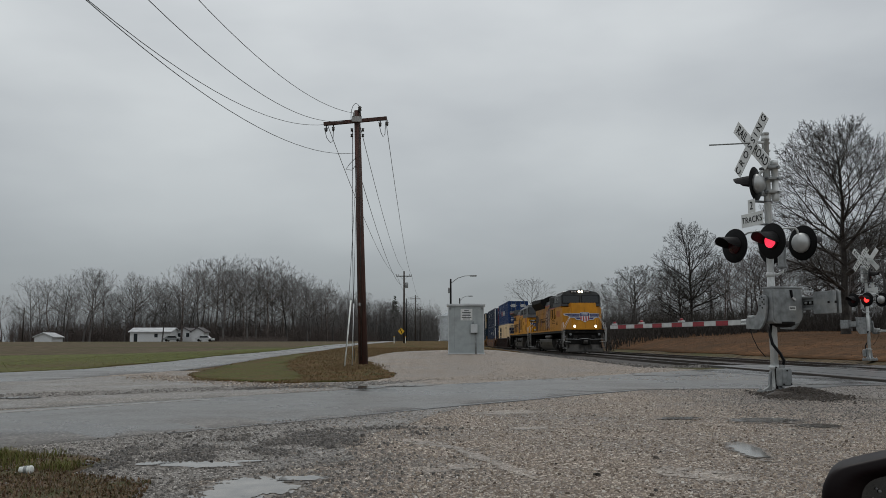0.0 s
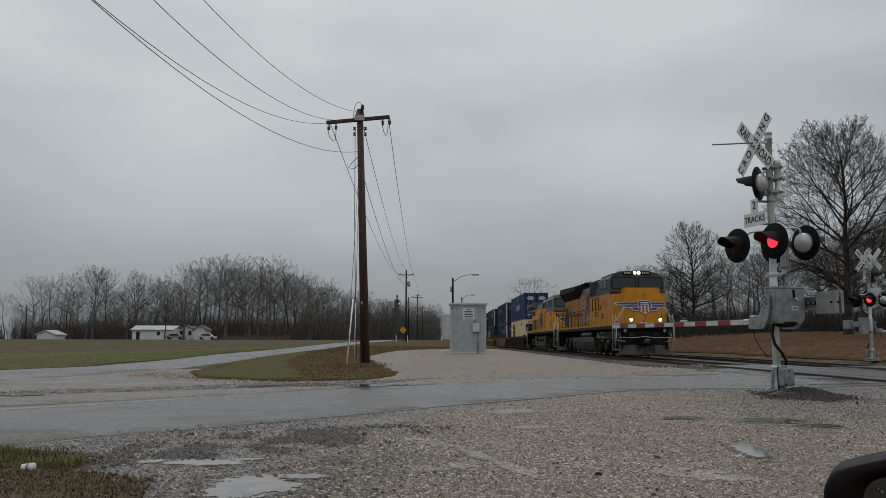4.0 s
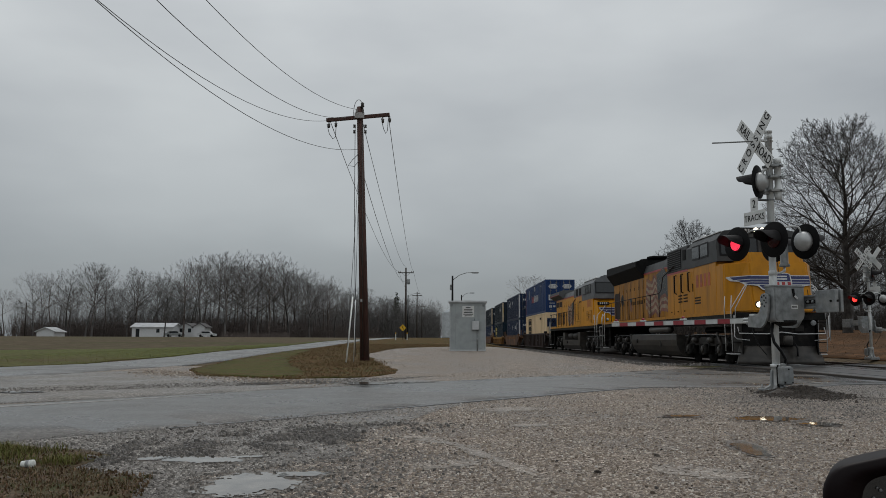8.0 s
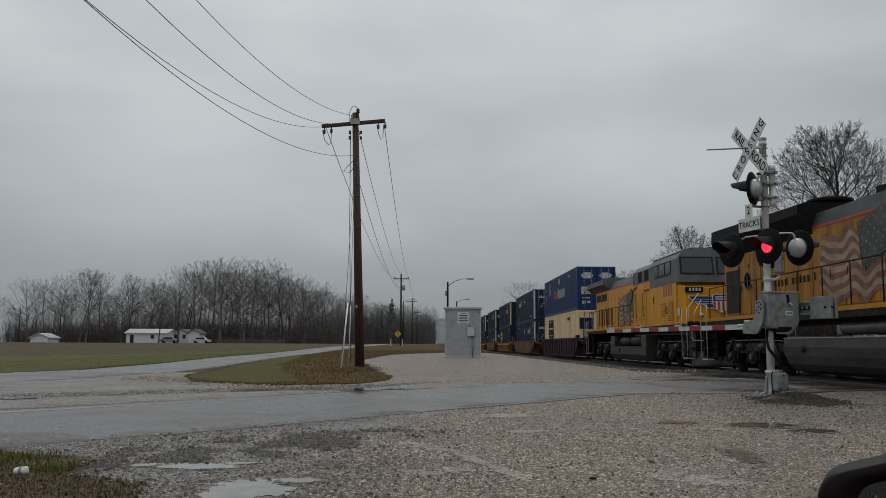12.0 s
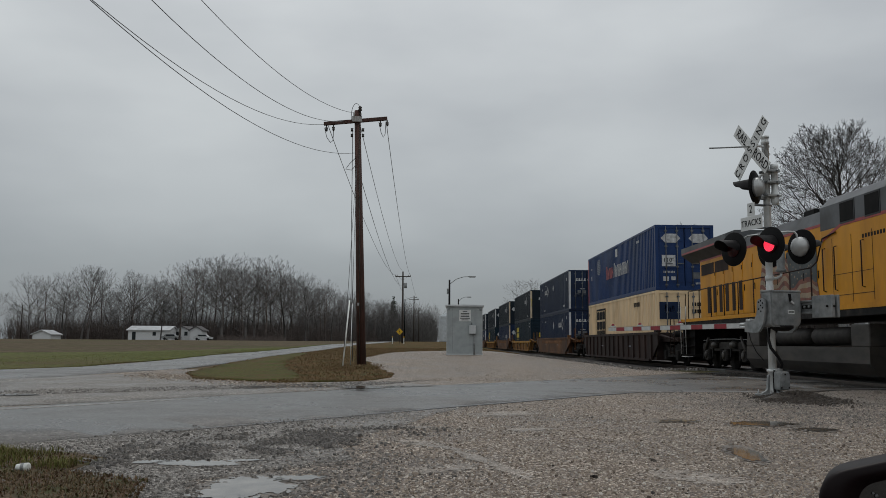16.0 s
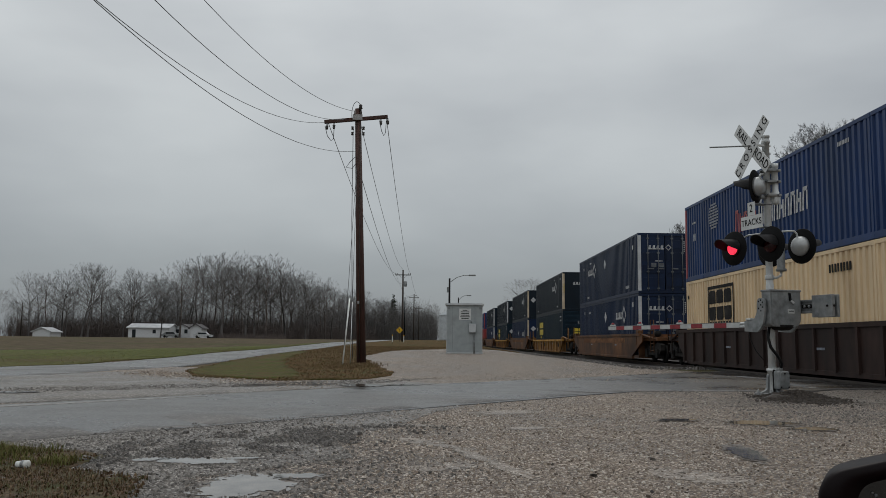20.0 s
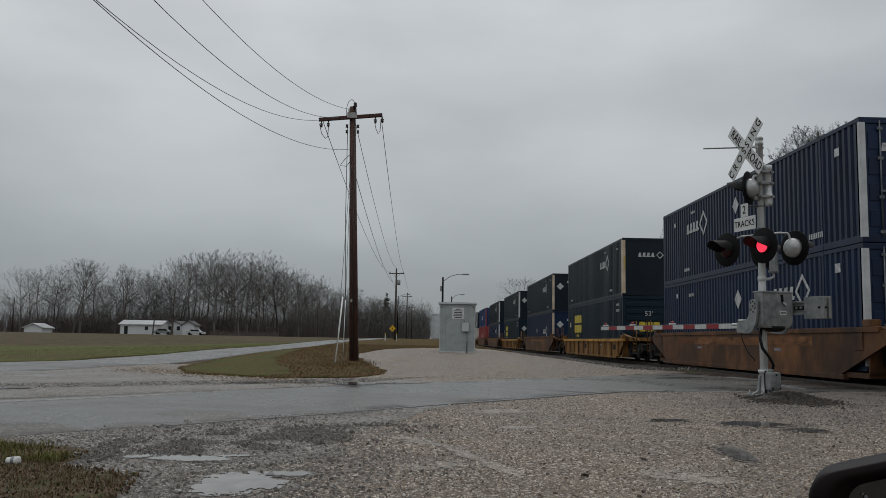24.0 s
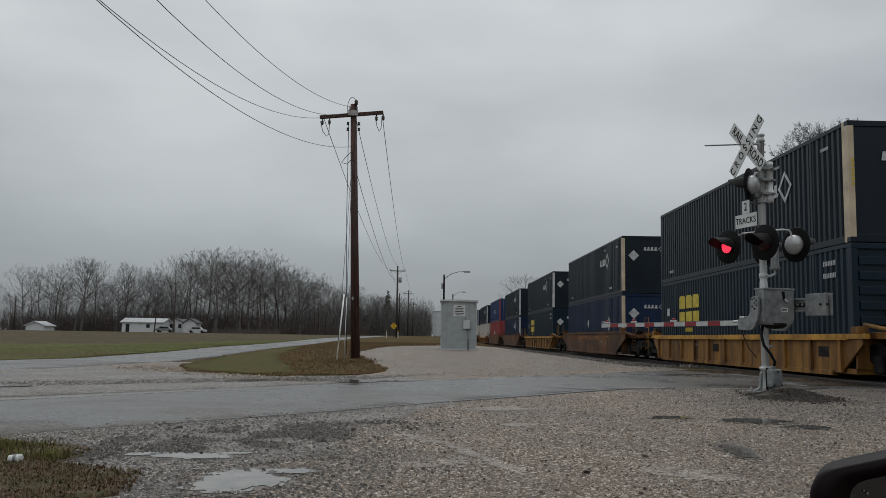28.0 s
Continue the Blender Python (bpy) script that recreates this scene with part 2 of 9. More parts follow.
M = {
    "soil": mat("field_soil", (0.088, 0.066, 0.042), 0.95, var=0.42, scale=2.4, dirt=(0.058, 0.066, 0.024), dirt_amt=0.40, dscale=0.06, bump=0.05, bscale=4, spec=0.1, stretch=(0.5, 1.6, 1)),
    "gravel": stony("wet_gravel", [(0.036, 0.025, 0.018), (0.140, 0.106, 0.080), (0.225, 0.175, 0.135), (0.066, 0.049, 0.037), (0.300, 0.241, 0.190), (0.66, 0.590, 0.510)], 0.0185, 0.72, 0.40, 0.020, 0.55, 0.55),
    "asphalt": stony("wet_asphalt", [(0.030, 0.029, 0.028), (0.058, 0.055, 0.052), (0.086, 0.081, 0.075), (0.046, 0.044, 0.041), (0.19, 0.18, 0.166)], 0.019, 0.46, 0.20, 0.0035, 0.6, 0.42),
    "patch": mat("asphalt_patch", (0.05, 0.05, 0.05), 0.35, var=0.2, scale=20, bump=0.006, bscale=60),
    "concrete_edge": mat("pale_edge_line", (0.20, 0.195, 0.185), 0.5, var=0.35, scale=14),
    "margin": mat("field_margin_grass", (0.082, 0.090, 0.026), 0.9, var=0.35, scale=5, dirt=(0.090, 0.066, 0.035), dirt_amt=0.42, dscale=0.12, bump=0.02, bscale=12, spec=0.1),
    "streak": stony("washed_pale_gravel", [(0.12, 0.098, 0.080), (0.20, 0.168, 0.140), (0.27, 0.232, 0.197), (0.165, 0.138, 0.114), (0.32, 0.28, 0.24), (0.50, 0.46, 0.41)], 0.013, 0.7, 0.45, 0.008, 0.4, 2.2),
    # wet asphalt with the train's shade put into its darker colour
    "shaded_asphalt": stony("wet_shaded_asphalt", [(0.016, 0.0155, 0.015), (0.028, 0.027, 0.026), (0.040, 0.038, 0.036), (0.022, 0.021, 0.020), (0.075, 0.071, 0.066)], 0.017, 0.34, 0.12, 0.0018, 0.6, 0.6),
    "grass": mat("verge_grass", (0.066, 0.074, 0.014), 0.85, var=0.45, scale=14, dirt=(0.100, 0.060, 0.026), dirt_amt=0.60, dscale=1.1, bump=0.08, bscale=16, spec=0.15),
    "dry_grass": mat("dry_grass_bank", (0.098, 0.050, 0.023), 0.95, var=0.35, scale=2.2, dirt=(0.058, 0.034, 0.018), dirt_amt=0.55, dscale=0.22, bump=0.05, bscale=9, spec=0.1),
    "ballast": mat("dark_ballast", (0.036, 0.030, 0.027), 0.85, var=0.4, scale=22, bump=0.04, bscale=30),
    "near_soil": mat("trampled_soil", (0.090, 0.062, 0.041), 0.85, var=0.4, scale=22, dirt=(0.050, 0.052, 0.018), dirt_amt=0.5, dscale=2.6, bump=0.03, bscale=40, spec=0.2),
    "damp": stony("damp_gravel", [(0.055, 0.043, 0.034), (0.105, 0.085, 0.068), (0.150, 0.123, 0.100), (0.080, 0.064, 0.051), (0.22, 0.188, 0.156)], 0.018, 0.5, 0.25, 0.008, 0.4, 1.2),
    "brown_verge": mat("brown_verge", (0.112, 0.064, 0.028), 0.95, var=0.5, scale=9, dirt=(0.052, 0.054, 0.017), dirt_amt=0.6, dscale=0.8, bump=0.08, bscale=14, spec=0.1),
    "mud": mat("dark_wet_mud", (0.036, 0.026, 0.019), 0.5, var=0.3, scale=9, bump=0.03, bscale=25),
    "puddle": mat("puddle_water", (0.120, 0.108, 0.094), 0.06, var=0.3, scale=9, spec=0.5, bump=0.0003, bscale=22),
    "rail": mat("rail_steel", (0.06, 0.042, 0.033), 0.45, 0.7, var=0.2, scale=12),
    "rail_top": mat("rail_running_face", (0.30, 0.30, 0.30), 0.35, 1.0, var=0.1, scale=9),
    "tie": mat("tie_timber", (0.042, 0.033, 0.027), 0.9, var=0.3, scale=8, bump=0.008, bscale=40, per_object=0.25, stretch=(1, 6, 6)),
    "pole": mat("pole_wood", (0.070, 0.030, 0.023), 0.85, var=0.28, scale=5, dirt=(0.05, 0.03, 0.024), dirt_amt=0.5, dscale=2, bump=0.01, bscale=30, stretch=(4, 4, 0.5)),
    "pole_grey": mat("weathered_pole_wood", (0.050, 0.040, 0.034), 0.85, var=0.25, scale=5, stretch=(4, 4, 0.5)),
    "wire": mat("wire", (0.085, 0.087, 0.09), 0.6, var=0.05),
    "porcelain": mat("insulator_glaze", (0.32, 0.31, 0.30), 0.25, var=0.1),
    "guard": mat("white_plastic", (0.7, 0.71, 0.68), 0.5, var=0.08),
    "galv": mat("galvanised_steel", (0.225, 0.238, 0.242), 0.5, 0.25, var=0.18, scale=9, dirt=(0.30, 0.30, 0.29), dirt_amt=0.4, dscale=2.5, bump=0.002, bscale=80),
    "alu": mat("aluminium_paint", (0.62, 0.64, 0.64), 0.42, 0.25, var=0.10, scale=8, dirt=(0.30, 0.30, 0.285), dirt_amt=0.42, dscale=2.4, stretch=(1, 1, 0.4)),
    "hut": mat("grey_enclosure_paint", (0.335, 0.365, 0.37), 0.5, 0.1, var=0.06, scale=3, dirt=(0.26, 0.275, 0.275), dirt_amt=0.3, dscale=1.2),
    "hut_lid": mat("light_enclosure_lid", (0.52, 0.54, 0.55), 0.5, 0.05, var=0.06, scale=3),
    "sign_white": mat("reflective_white", (0.62, 0.63, 0.62), 0.4, var=0.05, scale=5, dirt=(0.5, 0.5, 0.48), dirt_amt=0.3, dscale=3),
    "black": mat("black_paint", (0.004, 0.004, 0.0045), 0.6, var=0.2, spec=0.15),
    "visor": mat("visor_black", (0.022, 0.021, 0.022), 0.6, var=0.2, spec=0.15),
    "rubber": mat("black_rubber", (0.005, 0.005, 0.006), 0.5, var=0.2, spec=0.2),
    "lens": mat("red_lens_dark", (0.03, 0.002, 0.003), 0.2, var=0.1, spec=0.3),
    "lit": mat("red_lens_lit", (0.95, 0.028, 0.06), 0.3, var=0.32, scale=70, emit=1.5),
    "lit_far": mat("red_lens_lit_bright", (1.0, 0.035, 0.03), 0.3, var=0.02, emit=2.2),
    "lamp_white": mat("headlight_glow", (1.0, 0.86, 0.62), 0.3, var=0.0, emit=5.0),
    "bell": mat("bell_grey", (0.42, 0.43, 0.43), 0.35, 0.3, var=0.1),
    "red": mat("red_reflective", (0.25, 0.012, 0.022), 0.4, var=0.12, scale=6),
    "white": mat("white_reflective", (0.50, 0.51, 0.50), 0.4, var=0.08, scale=6),
    "yellow_sign": mat("yellow_sign", (0.70, 0.42, 0.02), 0.4, var=0.05),
    "loco_y": mat("loco_yellow", (0.47, 0.195, 0.002), 0.40, var=0.08, scale=2.2, spec=0.25, dirt=(0.27, 0.11, 0.004), dirt_amt=0.35, dscale=1.3, bump=0.001, bscale=10, stretch=(1, 1.6, 0.35)),
    # darker yellow: real dirt plus the hood side's shade in the colour
    "loco_y_dirty_shaded": mat("loco_yellow_dirty_shaded", (0.36, 0.150, 0.004), 0.5, var=0.16, scale=2.6, spec=0.25, dirt=(0.135, 0.060, 0.010), dirt_amt=0.42, dscale=1.1, bump=0.001, bscale=10, stretch=(1, 1.8, 0.35)),
    "loco_y2": mat("loco_yellow_fresh", (0.60, 0.262, 0.003), 0.38, var=0.05, scale=2.2, spec=0.25, dirt=(0.42, 0.175, 0.004), dirt_amt=0.30, dscale=0.9, stretch=(1, 1, 0.35)),
    "loco_grey": mat("loco_roof_grey", (0.050, 0.053, 0.055), 0.55, var=0.12, scale=2, spec=0.3, dirt=(0.022, 0.022, 0.022), dirt_amt=0.5, dscale=0.8),
    "loco_grey_pale": mat("loco_roof_pale_grey", (0.105, 0.111, 0.118), 0.5, var=0.1, scale=2, spec=0.3, dirt=(0.060, 0.061, 0.062), dirt_amt=0.45, dscale=0.8),
    "loco_dark": mat("loco_running_gear", (0.0085, 0.008, 0.0078), 0.7, var=0.3, scale=6, spec=0.18, dirt=(0.036, 0.031, 0.027), dirt_amt=0.35, dscale=2.5),
    "loco_black": mat("sooty_black", (0.006, 0.006, 0.006), 0.7, var=0.3, scale=4, spec=0.15),
    "tank": mat("tank_grey", (0.034, 0.031, 0.028), 0.42, var=0.3, scale=3, spec=0.35, dirt=(0.062, 0.052, 0.043), dirt_amt=0.4, dscale=1.4, stretch=(1, 0.5, 1.5)),
    "truck_grey": mat("truck_grey", (0.030, 0.027, 0.024), 0.65, var=0.3, scale=5, spec=0.25, dirt=(0.014, 0.0125, 0.012), dirt_amt=0.5, dscale=2.2),
    "glass": mat("cab_glass", (0.012, 0.015, 0.017), 0.06, var=0.05, spec=0.5),
    "emb_blue": mat("emblem_blue", (0.014, 0.020, 0.092), 0.4, var=0.1),
    "faded_red": mat("faded_red_figures", (0.33, 0.062, 0.012), 0.45, var=0.2, scale=5),
    "emb_red": mat("emblem_red", (0.32, 0.03, 0.03), 0.4, var=0.1),
    "emb_white": mat("emblem_white", (0.50, 0.50, 0.50), 0.4, var=0.1),
    "flag_red": mat("faded_flag_red", (0.185, 0.058, 0.040), 0.55, var=0.25, scale=4, dirt=(0.20, 0.09, 0.025), dirt_amt=0.4, dscale=2.0),
    "flag_white": mat("faded_flag_white", (0.30, 0.235, 0.165), 0.55, var=0.2, scale=4, dirt=(0.22, 0.13, 0.045), dirt_amt=0.4, dscale=2.0),
    "flag_blue": mat("faded_flag_blue", (0.042, 0.050, 0.052), 0.55, var=0.25, scale=4),
    "navy": mat("container_navy", (0.0050, 0.0155, 0.046), 0.42, var=0.15, scale=1.5, spec=0.26, dirt=(0.010, 0.021, 0.047), dirt_amt=0.35, dscale=0.7, stretch=(1, 1, 0.3), per_object=0.25),
    "petrol": mat("container_petrol", (0.0035, 0.0165, 0.0300), 0.42, var=0.15, scale=1.5, spec=0.26, dirt=(0.008, 0.021, 0.031), dirt_amt=0.35, dscale=0.7, stretch=(1, 1, 0.3)),
    "darkgreen": mat("container_dark_slate", (0.0046, 0.0118, 0.0205), 0.42, var=0.15, scale=1.5, spec=0.26, dirt=(0.009, 0.0165, 0.024), dirt_amt=0.35, dscale=0.7, stretch=(1, 1, 0.3)),
    "blue": mat("container_blue", (0.010, 0.036, 0.125), 0.42, var=0.15, scale=1.5, spec=0.26, dirt=(0.016, 0.036, 0.095), dirt_amt=0.35, dscale=0.7, stretch=(1, 1, 0.3)),
    "tan": mat("container_tan", (0.74, 0.56, 0.345), 0.5, var=0.08, scale=1.5, dirt=(0.55, 0.40, 0.235), dirt_amt=0.3, dscale=0.8, stretch=(1, 1, 0.25)),
    "redbox": mat("container_red", (0.26, 0.03, 0.03), 0.45, var=0.12, scale=1.5),
    "whitebox": mat("container_pale", (0.50, 0.48, 0.45), 0.45, var=0.1, scale=1.5, dirt=(0.4, 0.3, 0.25), dirt_amt=0.3),
    "post_cream": mat("cream_post", (0.56, 0.46, 0.33), 0.5, var=0.14, scale=3, dirt=(0.3, 0.22, 0.15), dirt_amt=0.35),
    "post_white": mat("white_post", (0.5, 0.51, 0.52), 0.5, var=0.1, scale=3),
    "mark_dim": mat("worn_pale_paint", (0.20, 0.22, 0.26), 0.55, var=0.3, scale=7),
    "logo_white": mat("logo_white", (0.44, 0.45, 0.46), 0.5, var=0.2, scale=7),
    "logo_yellow": mat("logo_yellow", (0.55, 0.42, 0.03), 0.5, var=0.1, scale=5),
    "rod": mat("lock_rod", (0.13, 0.14, 0.15), 0.45, 0.5, var=0.2),
    "well_brown": mat("well_dark_brown", (0.030, 0.0165, 0.0135), 0.7, var=0.25, scale=3, spec=0.25, dirt=(0.018, 0.012, 0.011), dirt_amt=0.5, dscale=0.8, stretch=(1, 1, 0.4)),
    "well_rust": mat("well_rust_brown", (0.130, 0.053, 0.017), 0.6, var=0.3, scale=3, spec=0.3, dirt=(0.036, 0.017, 0.010), dirt_amt=0.55, dscale=0.9, stretch=(1, 0.7, 0.5)),
    "well_yellow": mat("well_yellow", (0.27, 0.130, 0.026), 0.6, var=0.25, scale=3, spec=0.3, dirt=(0.080, 0.034, 0.014), dirt_amt=0.6, dscale=1.6, stretch=(1, 1.3, 0.22)),
    "well_worn": mat("well_worn_orange", (0.20, 0.092, 0.040), 0.7, var=0.3, scale=4, spec=0.2, dirt=(0.11, 0.045, 0.02), dirt_amt=0.5, dscale=1.0, stretch=(1, 0.5, 1.5)),
    "well_top": mat("well_yellow_chord", (0.47, 0.255, 0.045), 0.6, var=0.2, scale=3, spec=0.25, dirt=(0.22, 0.105, 0.03), dirt_amt=0.45, dscale=1.0, stretch=(1, 1, 0.5)),
    "junction": stony("grey_wet_gravel", [(0.040, 0.034, 0.029), (0.100, 0.088, 0.076), (0.160, 0.142, 0.124), (0.070, 0.061, 0.053), (0.215, 0.193, 0.170), (0.46, 0.43, 0.39)], 0.019, 0.62, 0.30, 0.013, 0.5, 0.7),
    "bark": mat("bark", (0.046, 0.041, 0.037), 0.9, var=0.3, scale=3, per_object=0.25, spec=0.15),
    # the next three barks are lightened: distance haze put into the colour
    "hazed_far_bark": mat("hazed_far_bark", (0.105, 0.098, 0.095), 0.9, var=0.3, scale=0.8, per_object=0.3, spec=0.1),
    "bark_red": mat("bark_reddish", (0.096, 0.080, 0.074), 0.9, var=0.3, scale=3, per_object=0.25, spec=0.15),
    "hazy_bark": mat("haze_paled_bark", (0.105, 0.100, 0.096), 0.95, var=0.25, scale=0.8, spec=0.05),
    # needle green paled to carry the haze of the far pines
    "pine": mat("pine_needles", (0.040, 0.054, 0.036), 0.9, var=0.3, scale=3, spec=0.15),
    "siding": mat("white_siding", (0.62, 0.63, 0.64), 0.6, var=0.05, scale=2, stretch=(1, 1, 6)),
    "shed_roof": mat("metal_roof", (0.42, 0.43, 0.44), 0.45, 0.2, var=0.1, scale=1),
    "shingle": mat("dark_shingles", (0.09, 0.085, 0.085), 0.8, var=0.2, scale=4),
    "bin": mat("grain_bin_steel", (0.48, 0.51, 0.53), 0.5, 0.2, var=0.08, scale=1.5),
    "carpaint": mat("maroon_paint", (0.085, 0.010, 0.014), 0.2, 0.2, var=0.05),
    "mirror_cap": mat("dark_maroon_gloss", (0.005, 0.002, 0.0025), 0.45, var=0.1, spec=0.12),
    "drop": mat("rain_water_bead", (0.16, 0.165, 0.17), 0.08, var=0.2, spec=0.5),
    "mirror": mat("mirror_glass", (0.10, 0.105, 0.11), 0.06, 1.0, var=0.0),
}
STONES = island_mat("gravel_stones", [(0.066, 0.047, 0.034), (0.20, 0.155, 0.120), (0.39, 0.325, 0.260), (0.13, 0.098, 0.074), (0.28, 0.224, 0.175), (0.56, 0.505, 0.435)], 0.65, 0.4)
GREYSTONES = island_mat("grey_wet_stones", [(0.035, 0.031, 0.028), (0.105, 0.094, 0.083), (0.20, 0.18, 0.16), (0.065, 0.058, 0.052), (0.15, 0.135, 0.12), (0.33, 0.305, 0.28)], 0.5, 0.5)
MOUNDSTONES = island_mat("brown_wet_stones", [(0.014, 0.010, 0.008), (0.042, 0.031, 0.023), (0.026, 0.019, 0.014), (0.070, 0.055, 0.042)], 0.6, 0.4)
DARKSTONES = island_mat("dark_wet_stones", [(0.025, 0.022, 0.02), (0.09, 0.08, 0.07), (0.05, 0.044, 0.04), (0.17, 0.15, 0.13)], 0.45, 0.5)
STREAKSTONES = island_mat("pale_pebbles", [(0.36, 0.32, 0.28), (0.48, 0.445, 0.40), (0.58, 0.55, 0.51)], 0.6, 0.4)
BLADES = island_mat("grass_blades", [(0.13, 0.074, 0.042), (0.085, 0.052, 0.03), (0.20, 0.135, 0.080), (0.065, 0.070, 0.022), (0.11, 0.060, 0.035)], 0.85)
GREENBLADES = island_mat("green_blades", [(0.085, 0.098, 0.018), (0.120, 0.125, 0.034), (0.16, 0.115, 0.050), (0.095, 0.110, 0.022)], 0.85)
DRYBLADES = island_mat("dry_blades", [(0.135, 0.080, 0.038), (0.19, 0.122, 0.060), (0.105, 0.064, 0.032), (0.22, 0.152, 0.085), (0.10, 0.098, 0.03)], 0.9)
RUSTBLADES = island_mat("rusty_blades", [(0.070, 0.035, 0.017), (0.100, 0.052, 0.025), (0.052, 0.029, 0.015), (0.084, 0.043, 0.021)], 0.9)

# ---- mesh helpers ----


def mesh_of(bm, name, material):
    me = bpy.data.meshes.new(name)
    bmesh.ops.recalc_face_normals(bm, faces=bm.faces)
    bm.to_mesh(me)
    bm.free()
    if material:
        me.materials.append(material)
    return me


def part(name, bm, material, parent=None, label=""):
    ob = new(name, mesh_of(bm, name, material))
    ob.parent = parent
    if label:
        tagged(ob, label)
    return ob


def raw(name, verts, faces, material, parent=None):
    me = bpy.data.meshes.new(name)
    me.from_pydata(verts, [], faces)
    me.materials.append(material)
    ob = new(name, me)
    ob.parent = parent
    return ob


def thing(name, at, label, category, group="", kind=""):
    ob = new(name)
    ob.matrix_basis = at if isinstance(at, Matrix) else Matrix.Translation(at)
    ob.empty_display_size = 0.2
    return tagged(ob, label, category, group, kind)


def box(bm, x0, x1, y0, y1, z0, z1, bevel=0.0):
    v = [bm.verts.new(p) for p in ((x0, y0, z0), (x1, y0, z0), (x1, y1, z0), (x0, y1, z0), (x0, y0, z1), (x1, y0, z1), (x1, y1, z1), (x0, y1, z1))]
    fs = [bm.faces.new([v[i] for i in q]) for q in ((3, 2, 1, 0), (4, 5, 6, 7), (0, 1, 5, 4), (1, 2, 6, 5), (2, 3, 7, 6), (3, 0, 4, 7))]
    if bevel:
        es = list({e for f in fs for e in f.edges})
        bmesh.ops.bevel(bm, geom=es, offset=bevel, segments=2, affect="EDGES", profile=0.6)
    return bm


def prism(bm, pts, plane, a, b):
    """The outline pts in 'xy', 'xz' or 'yz', drawn from a to b along the third axis."""
    def at(p, w):
        return {"xy": (p[0], p[1], w), "xz": (p[0], w, p[1]), "yz": (w, p[0], p[1])}[plane]
    lo, hi = [bm.verts.new(at(p, a)) for p in pts], [bm.verts.new(at(p, b)) for p in pts]
    bm.faces.new(lo)
    bm.faces.new(hi[::-1])
    k = len(pts)
    for i in range(k):
        bm.faces.new((lo[i], lo[(i + 1) % k], hi[(i + 1) % k], hi[i]))
    return bm


def tube(bm, p, q, r0, r1=None, n=8, caps=True):
    p, q = Vector(p), Vector(q)
    r1 = r0 if r1 is None else r1
    d = (q - p).normalized()
    u = d.orthogonal().normalized()
    w = d.cross(u)
    a = [bm.verts.new(p + r0 * (math.cos(2 * math.pi * i / n) * u + math.sin(2 * math.pi * i / n) * w)) for i in range(n)]
    b = [bm.verts.new(q + r1 * (math.cos(2 * math.pi * i / n) * u + math.sin(2 * math.pi * i / n) * w)) for i in range(n)]
    for i in range(n):
        f = bm.faces.new((a[i], a[(i + 1) % n], b[(i + 1) % n], b[i]))
        f.smooth = n > 5
    if caps:
        bm.faces.new(a[::-1])
        bm.faces.new(b)
    return bm


def path(bm, pts, r, n=6):
    """One continuous tube through the points."""
    pts = [Vector(p) for p in pts]
    rings, u = [], None
    for i, p in enumerate(pts):
        d = (pts[min(i + 1, len(pts) - 1)] - pts[max(i - 1, 0)]).normalized()
        u = d.orthogonal().normalized() if u is None else (u - d * u.dot(d)).normalized()
        w = d.cross(u)
        rings.append([bm.verts.new(p + r * (math.cos(2 * math.pi * k / n) * u + math.sin(2 * math.pi * k / n) * w)) for k in range(n)])
    for a, b in zip(rings, rings[1:]):
        for k in range(n):
            f = bm.faces.new((a[k], a[(k + 1) % n], b[(k + 1) % n], b[k]))
            f.smooth = True
    bm.faces.new(rings[0][::-1])
    bm.faces.new(rings[-1])
    return bm


def lathe(bm, prof, n=20, m=None):
    """The profile (radius, height) turned about z, then placed by m."""
    m = m or Matrix.Identity(4)
    rings = []
    for r, z in prof:
        rings.append([bm.verts.new(m @ Vector((max(r, 1e-4) * math.cos(2 * math.pi * i / n), max(r, 1e-4) * math.sin(2 * math.pi * i / n), z))) for i in range(n)])
    for a, b in zip(rings, rings[1:]):
        for i in range(n):
            f = bm.faces.new((a[i], a[(i + 1) % n], b[(i + 1) % n], b[i]))
            f.smooth = True
    bm.faces.new(rings[0][::-1])
    bm.faces.new(rings[-1])
    return bm


def B():
    return bmesh.new()


def text_mesh(body, size, material, parent, m, name="lettering", depth=0.002, squeeze=1.0):
    cu = bpy.data.curves.new(name, "FONT")
    cu.body, cu.size, cu.extrude, cu.align_x, cu.align_y = body, size, depth, "CENTER", "CENTER"
    cu.space_character = 1.05
    tmp = bpy.data.objects.new(name, cu)
    scene.collection.objects.link(tmp)
    dg = bpy.context.evaluated_depsgraph_get()
    me = bpy.data.meshes.new_from_object(tmp.evaluated_get(dg))
    bpy.data.objects.remove(tmp)
    me.transform(Matrix.Diagonal((squeeze, 1, 1, 1)))
    me.transform(m)
    me.materials.clear()
    me.materials.append(material)
    ob = new(name, me)
    ob.parent = parent
    return ob


def smooth(a, b, x):
    t = min(1.0, max(0.0, (x - a) / (b - a)))
    return t * t * (3 - 2 * t)


TRACK_X, TRACK2_X, RAIL_Z = 11.22, 15.5, 0.02


